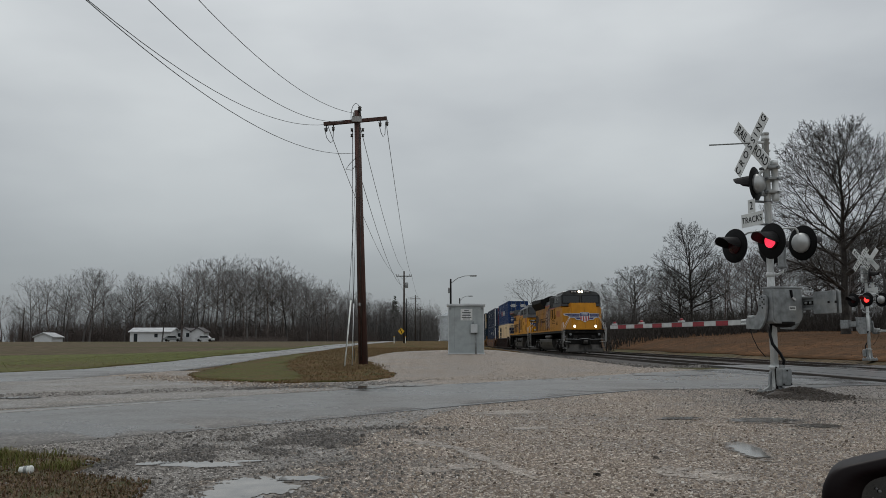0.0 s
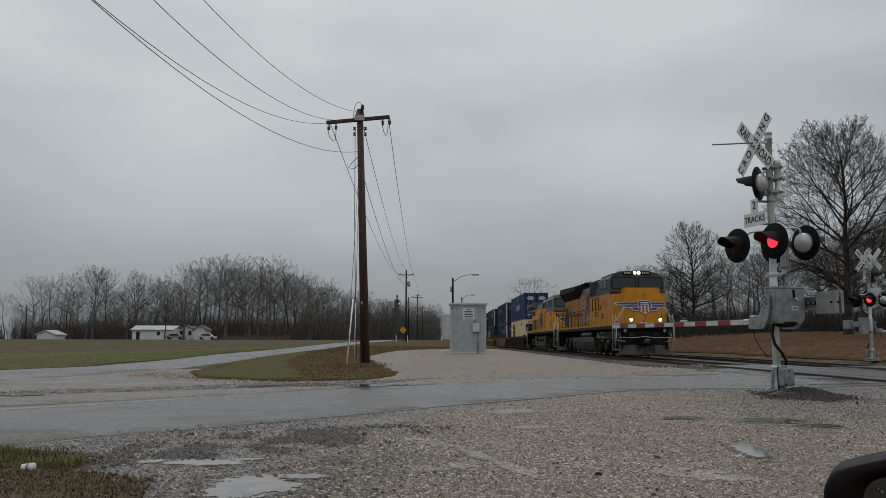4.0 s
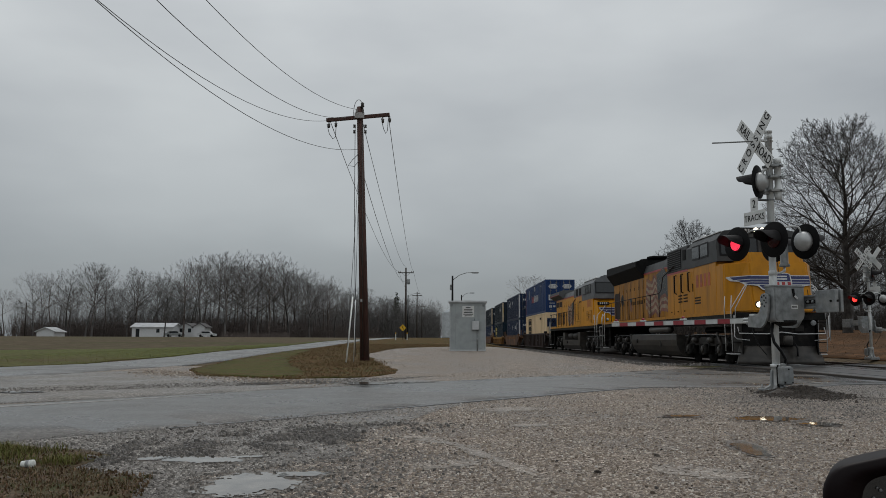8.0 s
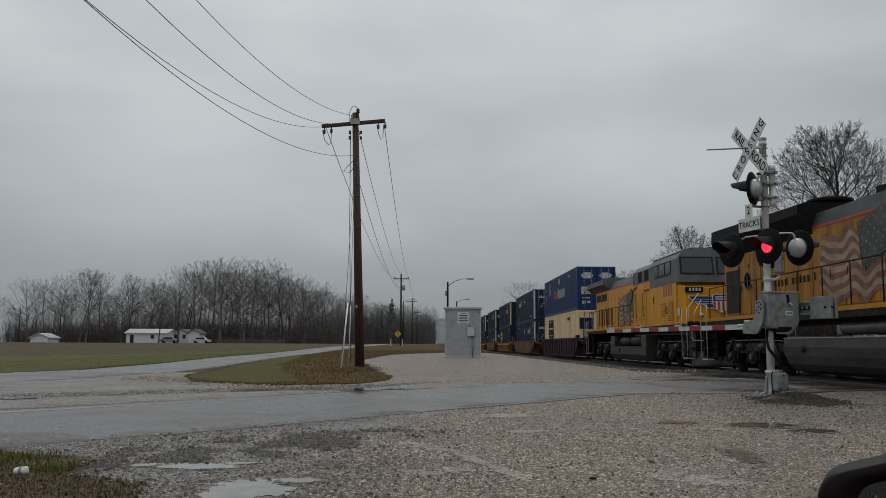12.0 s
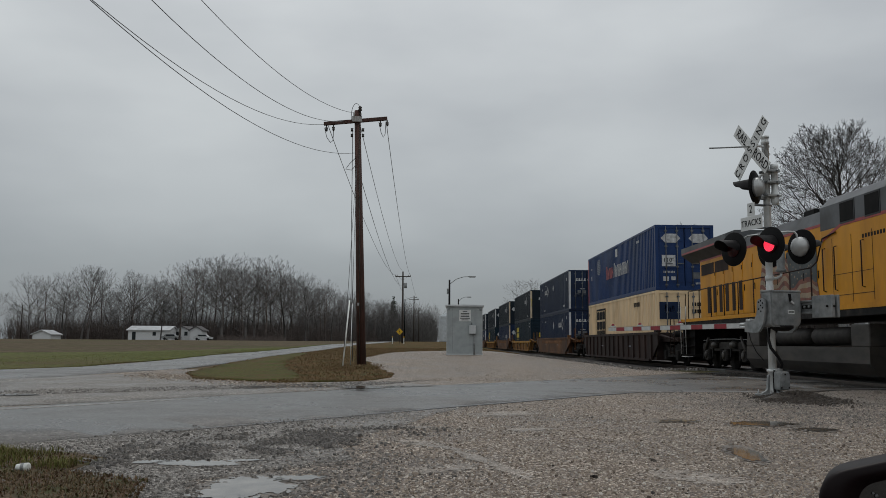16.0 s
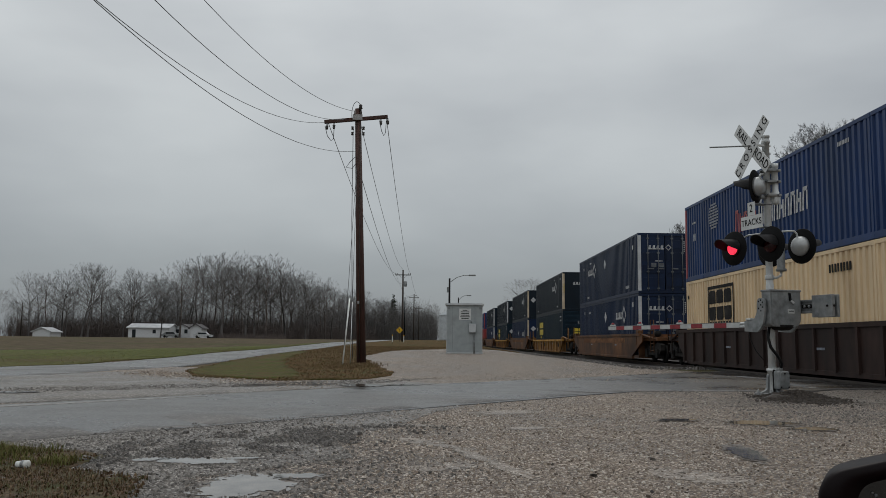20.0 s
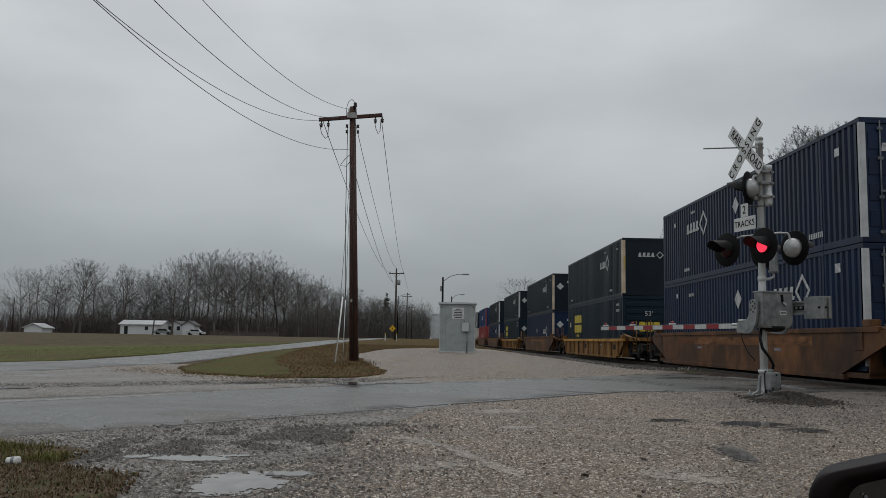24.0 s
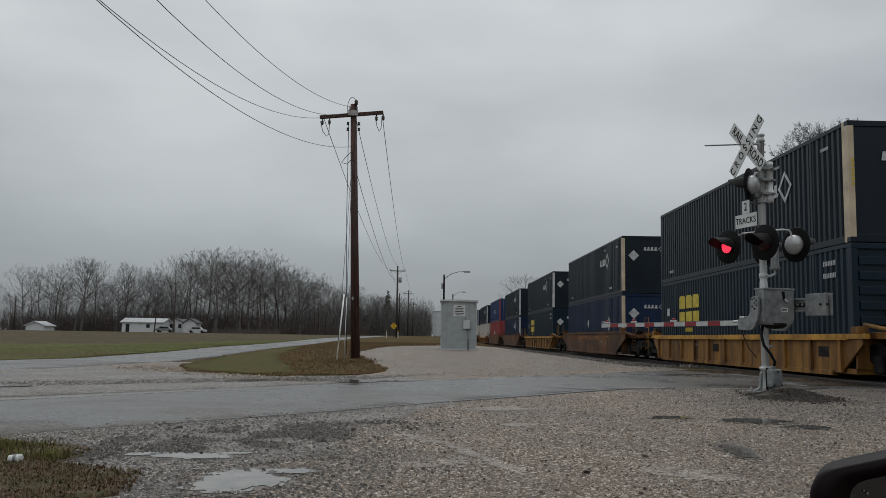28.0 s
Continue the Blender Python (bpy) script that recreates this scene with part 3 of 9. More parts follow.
def g(x, y):
    """Height of the ground."""
    d = math.hypot(x, y)
    dip = -0.12 * (1 - smooth(3.0, 11.0, d))
    rise = 0.26 * smooth(22, 46, y) + 0.40 * smooth(42, 95, y) + 0.42 * smooth(80, 200, y)
    left = rise * (1 - smooth(3.5, 8.0, x))
    ditch = -0.25 * smooth(7.5, 8.6, x) * (1 - smooth(17.8, 19.0, x)) * smooth(30, 36, y)
    right = (0.35 + 0.9 * smooth(18, 40, x) + 0.8 * smooth(30, 110, y)) * smooth(17.5, 24, x) * smooth(18, 45, y + 0.3 * (x - 20))
    return dip + left + ditch + right


# ---- ground, roads and tracks ----
def spread(near, step, far, grow):
    out, s = [0.0], step
    while out[-1] < far:
        out.append(out[-1] + s)
        if out[-1] > near:
            s *= grow
    return out


def ground_sheet():
    pos = spread(45, 1.0, 2600, 1.12)
    xs = [-v for v in pos[:0:-1]] + pos
    ys = [-v for v in spread(8, 1.0, 2600, 1.35)[:0:-1]] + spread(100, 1.0, 2600, 1.12)
    verts = [(x, y, g(x, y) - 0.02) for y in ys for x in xs]
    w = len(xs)
    faces = [(j * w + i, j * w + i + 1, (j + 1) * w + i + 1, (j + 1) * w + i) for j in range(len(ys) - 1) for i in range(w - 1)]
    ob = raw("ground", verts, faces, M["soil"])
    for p in ob.data.polygons:
        p.use_smooth = True
    return tagged(ob, "flat winter farm field, brown soil and thin green growth", "ground", kind="structure")


def drape(name, pts, lift, material, step=1.0, wobble=0.0, parent=None, seed=1):
    """A sheet with the outline pts laid on the ground, lift above it; wobble roughens its edge."""
    outline = []
    for (x0, y0), (x1, y1) in zip(pts, pts[1:] + pts[:1]):
        k = max(1, int(math.hypot(x1 - x0, y1 - y0) / max(0.15, wobble * 2.5))) if wobble else 1
        k = min(k, 60)
        for i in range(k):
            x, y = x0 + (x1 - x0) * i / k, y0 + (y1 - y0) * i / k
            if wobble:
                n = noise.noise_vector(Vector((x * 0.9, y * 0.9, seed * 3.7)))
                n2 = noise.noise_vector(Vector((x * 4, y * 4, seed * 7.1)))
                x, y = x + wobble * (n.x + 0.5 * n2.x), y + wobble * (n.y + 0.5 * n2.y)
            outline.append((x, y))
    bm = B()
    bm.faces.new([bm.verts.new((x, y, 0)) for x, y in outline])
    bmesh.ops.triangulate(bm, faces=bm.faces)
    for axis, vals in ((0, [p[0] for p in outline]), (1, [p[1] for p in outline])):
        a, b = min(vals), max(vals)
        s = max(step, (b - a) / 60)
        c = math.ceil(a / s) * s + 0.013
        while c < b:
            co, no = [0, 0, 0], [0, 0, 0]
            co[axis], no[axis] = c, 1
            bmesh.ops.bisect_plane(bm, geom=list(bm.verts) + list(bm.edges) + list(bm.faces), plane_co=co, plane_no=no)
            c += s
    for v in bm.verts:
        v.co.z = g(v.co.x, v.co.y) + lift
    for f in bm.faces:
        f.smooth = True
        if f.normal.z < 0:
            f.normal_flip()
    rim = bmesh.ops.extrude_edge_only(bm, edges=[e for e in bm.edges if e.is_boundary])
    for v in rim["geom"]:
        if isinstance(v, bmesh.types.BMVert):
            v.co.z -= 0.03
    me = bpy.data.meshes.new(name)
    bm.to_mesh(me)
    bm.free()
    me.materials.append(material)
    ob = new(name, me)
    ob.parent = parent
    return ob


ground_sheet()
LOT = [(-30, -8), (14, -8), (14, 17.2), (9.2, 18.5), (8.2, 29), (7.3, 34), (6.9, 45), (6.2, 61), (1.5, 64), (-2.2, 58), (-3.2, 50), (-4, 30), (-7.2, 24.5), (-8.0, 26.5), (-9.5, 22), (-30, 16)]
tagged(drape("gravel_lot", LOT, 0.004, M["gravel"], 1.2, 0.12), "wet tan gravel lot with puddles and tyre marks", "gravel", kind="structure")
LEFT_ROAD = [(-60, 2), (-20, 19.5), (-12.6, 24.8), (-11.0, 27.6), (-10.2, 33.5), (-10.0, 45), (-9.9, 90), (-9.9, 420), (-7.0, 420),
             (-7.05, 86), (-7.1, 44), (-7.4, 31), (-7.7, 26.5), (-8.5, 23.6), (-9.0, 20), (-8.6, 16.6), (-12, 12), (-60, -14)]
tagged(drape("side_road", LEFT_ROAD, 0.008, M["asphalt"], 2.0, 0.06), "wet grey asphalt side road along the field", "road", kind="structure")
tagged(drape("junction_gravel", [(-9.5, 19.5), (-8.3, 16.4), (-13, 10.5), (-8, 9.6), (-5.2, 11.8), (-2.8, 14.6), (0.2, 18.2), (-1.0, 19.3), (-3.2, 18.2), (-5.6, 20.0), (-7.4, 22.8), (-8.2, 22.4)], 0.009, M["junction"], 1.0, 0.4, seed=24), "grey wet gravel where the two roads join", "gravel", kind="structure")
NEAR_EDGE = [(-30, -17), (-12, -1.2), (-4.1, 7.15), (-2.58, 8.66), (-1.76, 9.49), (-0.88, 10.39), (0.2, 11.78), (1.69, 13.45), (2.8, 14.8), (3.75, 15.8), (5.2, 16.1), (7.1, 16.2), (8.0, 17.1), (10.2, 17.7), (17, 19.5), (24, 25), (60, 44)]
FAR_EDGE = [(60, 52), (24, 36), (17, 31.5), (12.5, 29.5), (9.6, 28.2), (6.0, 24.4), (3.2, 21.1), (-0.1, 17.6), (-2.95, 14.4), (-5.6, 11.2), (-14, 2.0), (-34, -16)]
tagged(drape("crossing_road", NEAR_EDGE + FAR_EDGE, 0.012, M["asphalt"], 1.5, 0.05, seed=4), "wet cracked asphalt road over the level crossing", "road", kind="structure")
tagged(drape("dark_patch", [(5.2, 22.4), (6.2, 22.0), (7.6, 23.0), (7.0, 23.6)], 0.020, M["patch"], 1.0, 0.15, seed=6), "dark tar repair patch on the road", "road", kind="structure")
tagged(drape("tar_patch", [(8.3, 21.0), (9.6, 20.7), (9.8, 21.6), (8.7, 22.0)], 0.022, M["patch"], 1.0, 0.15, seed=7), "dark tar repair patch beside the rails", "road", kind="structure")
# this sheet is darker asphalt, partly wet, partly painted train shadow
tagged(drape("crossing_apron", [(7.6, 17.6), (10.2, 17.95), (17.2, 19.6), (17.0, 31.2), (12.5, 29.3), (9.6, 28.0), (8.0, 26.2), (8.4, 22.0)], 0.016, M["shaded_asphalt"], 1.5, 0.25, seed=21), "wet asphalt apron between the rails, darkened for the train's shade", "road", kind="structure")
tagged(drape("damp_ground", [(6.4, 13.4), (7.4, 12.8), (10.5, 13.6), (10.5, 17.6), (7.2, 17.0), (6.2, 15.4)], 0.008, M["damp"], 1.0, 0.5, seed=22), "dark damp gravel beside the crossing", "gravel", kind="structure")
def blot(name, cx, cy, rx, ry, turn, seed, lift, material, cell=0.014, cut=0.0, broken=1.0):
    """A patch with a ragged natural edge: fine cells kept where an uneven bowl lies under the water line."""
    verts, faces, at = [], [], {}
    ct, st = math.cos(turn), math.sin(turn)
    nu, nv = int(1.5 * rx / cell), int(1.5 * ry / cell)

    def corner(i, j):
        if (i, j) not in at:
            u, v = i * cell, j * cell
            x, y = cx + u * ct - v * st, cy + u * st + v * ct
            at[i, j] = len(verts)
            verts.append((x, y, g(x, y) + lift))
        return at[i, j]
    for i in range(-nu, nu):
        for j in range(-nv, nv):
            u, v = (i + 0.5) * cell, (j + 0.5) * cell
            p = Vector((u + seed * 5.3, v, seed))
            f = 1 - (u / rx) ** 2 - (v / ry) ** 2 + 0.55 * noise.noise(p * 2.6) + broken * (0.38 * noise.noise(p * 8) + 0.42 * noise.noise(p * 27))
            if f > cut:
                faces.append((corner(i, j), corner(i + 1, j), corner(i + 1, j + 1), corner(i, j + 1)))
    return raw(name, verts, faces, material)


STREAKS = ((0.12, 7.75, 0.42, 0.07, -0.75), (0.38, 7.15, 0.45, 0.075, -1.22), (0.62, 6.5, 0.45, 0.075, -1.25), (-0.12, 8.1, 0.3, 0.1, -0.6), (-1.05, 8.3, 0.55, 0.06, 0.98), (-0.3, 9.27, 0.42, 0.13, -0.1), (0.95, 10.9, 0.55, 0.3, 0.7), (1.05, 9.1, 0.3, 0.14, 0.2), (1.9, 6.3, 0.4, 0.22, -0.8), (0.1, 6.6, 0.3, 0.14, 0.6))
for k, (x, y, rx, ry, turn) in enumerate(STREAKS):
    tagged(blot("washed_streak", x, y, rx, ry, turn, 40 + k, 0.0075, M["streak"], 0.011, 0.1, 2.6), "pale washed streak in the gravel", "gravel", kind="structure")
tagged(drape("wet_ground", [(-12, 1.0), (-5, 4.2), (-1.9, 3.9), (-1.3, 5.0), (-1.6, 6.0), (-0.7, 7.2), (-1.1, 8.2), (-0.2, 9.4), (0.3, 11.9), (-0.2, 11.75), (-1.8, 10.05), (-4.1, 7.9), (-12, -0.4)], 0.008, M["junction"], 0.6, 0.45, seed=26), "dark grey wet gravel along the road edge", "gravel", kind="structure")
# flat dark strips stand in for the shaded drop along the worn road edge
tagged(drape("asphalt_drop_shade", [(6.2, 16.05), (7.1, 16.1), (8.0, 16.95), (9.2, 17.3), (14, 18.4), (14, 18.75), (9.2, 17.75), (8.0, 17.3), (7.0, 16.4)], 0.024, M["patch"], 1.0, 0.06, seed=64), "dark strip painted as the shaded drop of the crossing asphalt", "road", kind="structure")
# narrow dark sheet paints the edge's upright face and its shadow
tagged(drape("road_edge_shade", [(-2.58, 8.60), (-1.76, 9.43), (-0.88, 10.33), (0.2, 11.70), (1.69, 13.36), (2.8, 14.7), (3.75, 15.68), (3.72, 15.82), (2.78, 14.86), (1.67, 13.52), (0.18, 11.83), (-0.90, 10.43), (-1.78, 9.51), (-2.60, 8.66)], 0.016, M["patch"], 1.0, 0.03, seed=63), "dark strip painted as the road edge's drop and shadow", "road", kind="structure")
tagged(drape("pale_line", [(-5.7, 10.4), (-4.6, 11.75), (-3.4, 13.3), (-3.45, 13.4), (-4.75, 11.85), (-5.9, 10.6)], 0.017, M["concrete_edge"], 1.0, 0.05, seed=10), "worn pale edge line", "road", kind="structure")
ISLAND = [(-6.6, 23.5), (-5.5, 20.3), (-3.2, 18.5), (-1.6, 19.7), (-0.9, 21.6), (-1.2, 25), (-2.0, 30), (-2.9, 37), (-2.3, 50), (-1.2, 55), (1.6, 59), (6.2, 60), (6.9, 75), (7.0, 220), (-6.9, 220), (-6.9, 86), (-6.9, 44), (-7.15, 31)]
tagged(drape("grass_verge", ISLAND, 0.03, M["brown_verge"], 1.0, 0.22, seed=3), "patchy brown grass verge round the pole", "grass", kind="structure")
GREEN = [(-6.5, 23.6), (-5.5, 20.5), (-3.7, 19.0), (-3.0, 20.2), (-3.4, 22.5), (-4.5, 27), (-5.6, 34), (-6.2, 44), (-6.8, 44), (-7.05, 31)]
tagged(drape("green_patch", GREEN, 0.042, M["grass"], 1.0, 0.3, seed=13), "patch of green winter grass on the verge", "grass", kind="structure")
FIELD_EDGE = [(-10.6, 33), (-11.4, 27.8), (-13.2, 24.6), (-21, 19.6), (-60, 6), (-60, 24), (-30, 34), (-17, 46), (-11.2, 70), (-10.4, 120), (-10.2, 60)]
tagged(drape("field_margin", FIELD_EDGE, 0.012, M["margin"], 2.0, 0.5, seed=14), "green grassy margin of the field along the road", "grass", kind="structure")
NEARGRASS = [(-9, 2), (-3.1, 4.0), (-1.75, 5.3), (-1.9, 6.0), (-2.6, 6.3), (-2.55, 6.9), (-3.6, 7.35), (-6, 6.6), (-9, 4.5)]
tagged(drape("near_verge", NEARGRASS, 0.02, M["near_soil"], 0.5, 0.14, seed=8), "muddy tuft of dead and green grass", "grass", kind="structure")
BANK = [(19.0, 33.5), (24.5, 37.0), (60, 54), (140, 100), (140, 160), (30, 150), (22, 220), (19.0, 220)]
tagged(drape("dry_bank", BANK, 0.03, M["dry_grass"], 1.5, 0.25, seed=5), "rusty brown dead grass bank beyond the tracks", "grass", kind="structure")
RIGHT_BANK = [(24, 24.0), (60, 42.5), (140, 82), (140, -20), (24, -20)]
tagged(drape("dry_bank_near", RIGHT_BANK, 0.03, M["dry_grass"], 2.0, 0.25, seed=15), "rusty brown dead grass beyond the tracks", "grass", kind="structure")


POOLS = []


def puddle(cx, cy, rx, ry, turn, seed, cell=0.0055, rim=0.55, lift=0.011):
    POOLS.append((cx, cy, rx, ry, turn))
    tagged(blot("damp_rim", cx, cy, rx, ry, turn, seed, lift, M["damp"], cell * 1.8, -rim, 1.8), "dark damp rim of a puddle", "mud", kind="structure")
    tagged(blot("puddle", cx, cy, rx, ry, turn, seed, lift + 0.004, M["puddle"], cell, 0.05, 1.35), "shallow rain puddle in the gravel", "water", kind="structure")


for row in ((-1.18, 5.78, 0.30, 0.42, -0.3, 2.2), (-0.92, 6.16, 0.20, 0.09, 0.1, 5.1), (-1.80, 6.74, 0.36, 0.14, -0.05, 7.7), (-2.12, 6.78, 0.14, 0.08, 0.5, 9.4), (-1.45, 6.9, 0.16, 0.05, 0.3, 3.1),
            (2.68, 7.40, 0.11, 0.42, -0.12, 11.2)):
    puddle(*row)
for row in ((2.82, 10.0, 0.25, 0.12, 0.25, 15.3), (3.72, 9.70, 0.36, 0.30, 0.05, 13.6), (4.07, 9.12, 0.22, 0.17, 0.1, 17.9)):
    puddle(*row, rim=0.35)
for i, row in enumerate(((-2.4, 17.3, 0.55, 0.55, 0.2), (-1.3, 16.9, 0.42, 0.50, 0.3), (-0.45, 17.25, 0.45, 0.18, 0.4), (-3.3, 16.6, 0.5, 0.3, 0.6), (-6.5, 13.85, 0.3, 0.25, 0.1))):
    puddle(*row, seed=30 + i * 2.3, cell=0.025, rim=0.2, lift=0.017)


def track(x, y0, y1, number):
    """Two rails on ties in a ballast bed, running along y."""
    bed = B()
    prism(bed, [(x - 3.6, -0.46), (x - 1.7, -0.10), (x + 1.7, -0.10), (x + 2.4, -0.42)], "xz", 30.0, y1)
    part("ballast_bed_%d" % number, bed, M["ballast"])
    tagged(bpy.data.objects["ballast_bed_%d" % number], "dark crushed-stone ballast bed", "ballast", kind="structure")
    line = tagged(new("track_%d" % number), "pair of worn steel rails on timber ties", "railway track", kind="structure")
    for s in (-1, 1):
        bm = B()
        c = x + s * 0.7525
        prism(bm, [(c - 0.07, -0.15), (c + 0.07, -0.15), (c + 0.07, -0.135), (c + 0.012, -0.115), (c + 0.012, -0.03), (c + 0.036, -0.02), (c + 0.036, RAIL_Z - 0.004),
                   (c - 0.036, RAIL_Z - 0.004), (c - 0.036, -0.02), (c - 0.012, -0.03), (c - 0.012, -0.115), (c - 0.07, -0.135)], "xz", y0, y1)
        rail = part("rail", bm, M["rail"], line)
        top = B()
        box(top, c - 0.03, c + 0.03, y0, y1, RAIL_Z - 0.004, RAIL_Z)
        part("running_face", top, M["rail_top"], rail, "polished running face")
    tie = mesh_of(box(B(), -1.3, 1.3, -0.11, 0.11, -0.18, 0.0, 0.012), "tie", M["tie"])
    k = 0
    y = 30.3
    while y < 130:
        ob = new("tie", tie)
        ob.parent = line
        ob.location = (x + random.uniform(-0.04, 0.04), y, -0.145 + random.uniform(-0.01, 0.015))
        ob.rotation_euler = (0, 0, random.uniform(-0.02, 0.02))
        y += 0.54


track(TRACK_X, -160, 420, 1)
track(TRACK2_X, -160, 420, 2)
# timber and rubber crossing panels along the rails
for tx in (TRACK_X, TRACK2_X):
    deck = thing("crossing_panel", (tx, 0, 0), "dark rubber crossing panels between the rails", "crossing panel", kind="structure")
    for a, b in ((-1.35, -0.80), (-0.68, 0.68), (0.80, 1.35)):
        y = 17.4 if tx == TRACK_X else 18.6
        while y < 28.6:
            part("panel", box(B(), a, b, y, y + 2.2, -0.12, 0.062, 0.01), M["patch"], deck)
            y += 2.23
    # flange-way edge beam
    part("edge_beam", box(B(), -1.5, -1.38, 17.3, 28.4, -0.1, 0.066, 0.01), M["tie"], deck)


def stones(name, n, region, size, material, label, lift=0.0, big=0.0, heap=None):
    """Loose stones: flat-topped chips with four faces, sown over a region given as a function of a random source."""
    rng = random.Random(len(name) * 31 + n)
    spots = [region(rng) for _ in range(n)]
    z = np.array([g(x, y) for x, y in spots]) + lift
    xy = np.array(spots)
    if heap:
        z += heap[2] * np.exp(-((xy[:, 0] - heap[0]) ** 2 + (xy[:, 1] - heap[1]) ** 2) / heap[3] ** 2)
    src = np.random.RandomState(n + len(name))
    r = size * (0.45 + 1.5 * src.rand(n) ** 3) * (1 + big * (src.rand(n) < 0.03))
    turn, tall = src.uniform(0, 6.28, n), src.uniform(0.35, 0.95, n)
    co = np.zeros((n, 6, 3))
    for k in range(6):
        low = k < 3
        a = turn + (k % 3) * 2.0944 + src.uniform(-0.5, 0.5, n)
        q = r * src.uniform(0.8, 1.25, n) * (1.0 if low else src.uniform(0.45, 0.8, n))
        co[:, k, 0] = xy[:, 0] + np.cos(a) * q
        co[:, k, 1] = xy[:, 1] + np.sin(a) * q * 0.85
        co[:, k, 2] = z + (-0.15 * r if low else r * tall * src.uniform(0.7, 1.2, n))
    index = (np.arange(n)[:, None] * 6 + np.array([0, 1, 4, 3, 1, 2, 5, 4, 2, 0, 3, 5, 3, 4, 5])[None]).ravel()
    me = bpy.data.meshes.new(name)
    me.vertices.add(n * 6)
    me.vertices.foreach_set("co", co.ravel())
    me.loops.add(len(index))
    me.loops.foreach_set("vertex_index", index)
    me.polygons.add(n * 4)
    me.polygons.foreach_set("loop_start", (np.arange(n)[:, None] * 15 + np.array([0, 4, 8, 12])[None]).ravel())
    me.update(calc_edges=True)
    me.materials.append(material)
    return tagged(new(name, me), label, "gravel", kind="stuff")


def inside(pts, x, y):
    odd = False
    for (x0, y0), (x1, y1) in zip(pts, pts[1:] + pts[:1]):
        if (y0 > y) != (y1 > y) and x < (x1 - x0) * (y - y0) / (y1 - y0) + x0:
            odd = not odd
    return odd


def in_puddle(x, y):
    for cx, cy, rx, ry, turn in POOLS:
        u, v = (x - cx) * math.cos(turn) + (y - cy) * math.sin(turn), (y - cy) * math.cos(turn) - (x - cx) * math.sin(turn)
        if (u / rx) ** 2 + (v / ry) ** 2 < 0.8:
            return True
    return False


def in_streak(x, y):
    for cx, cy, rx, ry, turn in STREAKS:
        u, v = (x - cx) * math.cos(turn) + (y - cy) * math.sin(turn), (y - cy) * math.cos(turn) - (x - cx) * math.sin(turn)
        if (u / rx) ** 2 + (v / ry) ** 2 < 1.0:
            return True
    return False


def lot_region(rng, want_left=False):
    while True:
        y = 4.2 + 13.5 * rng.random() ** 1.7
        x = rng.uniform(-0.56, 0.62) * (y + 1.0)
        edge = np.interp(x, [p[0] for p in NEAR_EDGE], [p[1] for p in NEAR_EDGE])
        drift = 0.7 * noise.noise(Vector((x * 1.1, y * 1.1, 0.4))) + rng.gauss(0, 0.5)
        left = x < -0.6 + drift or (x > 4.2 + drift and y > 9.5 + drift)
        if y < edge - 0.12 + 0.2 * rng.random() ** 2 and left == want_left and (rng.random() < 0.5 or not in_streak(x, y)) and not (x < -1.8 and y < 5.4) and not in_puddle(x, y):
            return x, y


def clump_region(rng):
    x = rng.gauss(-1.65, 0.6)
    y = 7.75 + 0.75 * (x + 1.65) + rng.gauss(0, 0.33)
    if noise.noise(Vector((x * 2.4, y * 2.4, 5.5))) + rng.uniform(-0.2, 0.2) < 0.02:
        return clump_region(rng)
    return (x, y) if not in_puddle(x, y) else clump_region(rng)


stones("loose_gravel", 64000, lot_region, 0.0076, STONES, "loose wet limestone gravel", 0.005, 0.5)
stones("wet_gravel", 36000, lambda r: lot_region(r, True), 0.0088, GREYSTONES, "loose dark wet gravel along the road edge", 0.009, 0.4)
stones("dark_gravel", 8000, clump_region, 0.0125, DARKSTONES, "ridge of dark wet gravel beside the road", 0.012, 0.6)
stones("mast_gravel", 5200, lambda r: (lambda q, w: (5.98 + 0.27 * q + 0.1 * w, 14.05 + 0.55 * w - 0.1 * q))(r.gauss(0, 1), r.gauss(0, 1)), 0.016, MOUNDSTONES, "heap of dark ballast round the mast foot", 0.012, 0.4, (6.02, 14.1, 0.12, 0.42))
stones("pad_gravel", 12000, lambda r: (lambda y: (r.uniform(max(-2.5, 0.55 * (y - 21)) if y < 24 else -1.2, 8.2), y))(20 + 32 * r.random() ** 1.5), 0.011, STONES, "loose gravel round the equipment hut", 0.008)
stones("shoulder_gravel", 4000, lambda r: (r.uniform(7.0, 9.5), r.uniform(29, 75)), 0.05, DARKSTONES, "ballast shoulder stones", 0.02)
stones("junction_stones", 6000, lambda r: (lambda q, w: (-9.5 + 8.5 * q + 1.2 * w, 11.6 + 6.3 * q + 2.6 * w))(r.random(), r.random() ** 1.3), 0.012, GREYSTONES, "loose grey gravel where the roads join", 0.012)
stones("edge_gravel", 3000, lambda r: (lambda q: (-7.5 + 7.3 * q + r.gauss(0, 0.22), 3.35 + 7.5 * q + r.gauss(0, 0.16)))(r.random()), 0.0075, GREYSTONES, "loose gravel spilled over the road edge", 0.016)
stones("verge_gravel", 3200, lambda r: (lambda q: (-7.6 + 5.5 * q + r.gauss(0, 0.25), 22.5 - 5.6 * q + r.gauss(0, 0.7)))(r.random()), 0.015, STONES, "washed gravel at the road junction", 0.012)


stones("dark_clods", 380, lot_region, 0.0095, MOUNDSTONES, "dark clods scattered over the gravel", 0.006, 1.2)
stones("pale_pebbles", 2600, lot_region, 0.0085, STREAKSTONES, "pale pebbles scattered over the gravel", 0.006, 0.8)


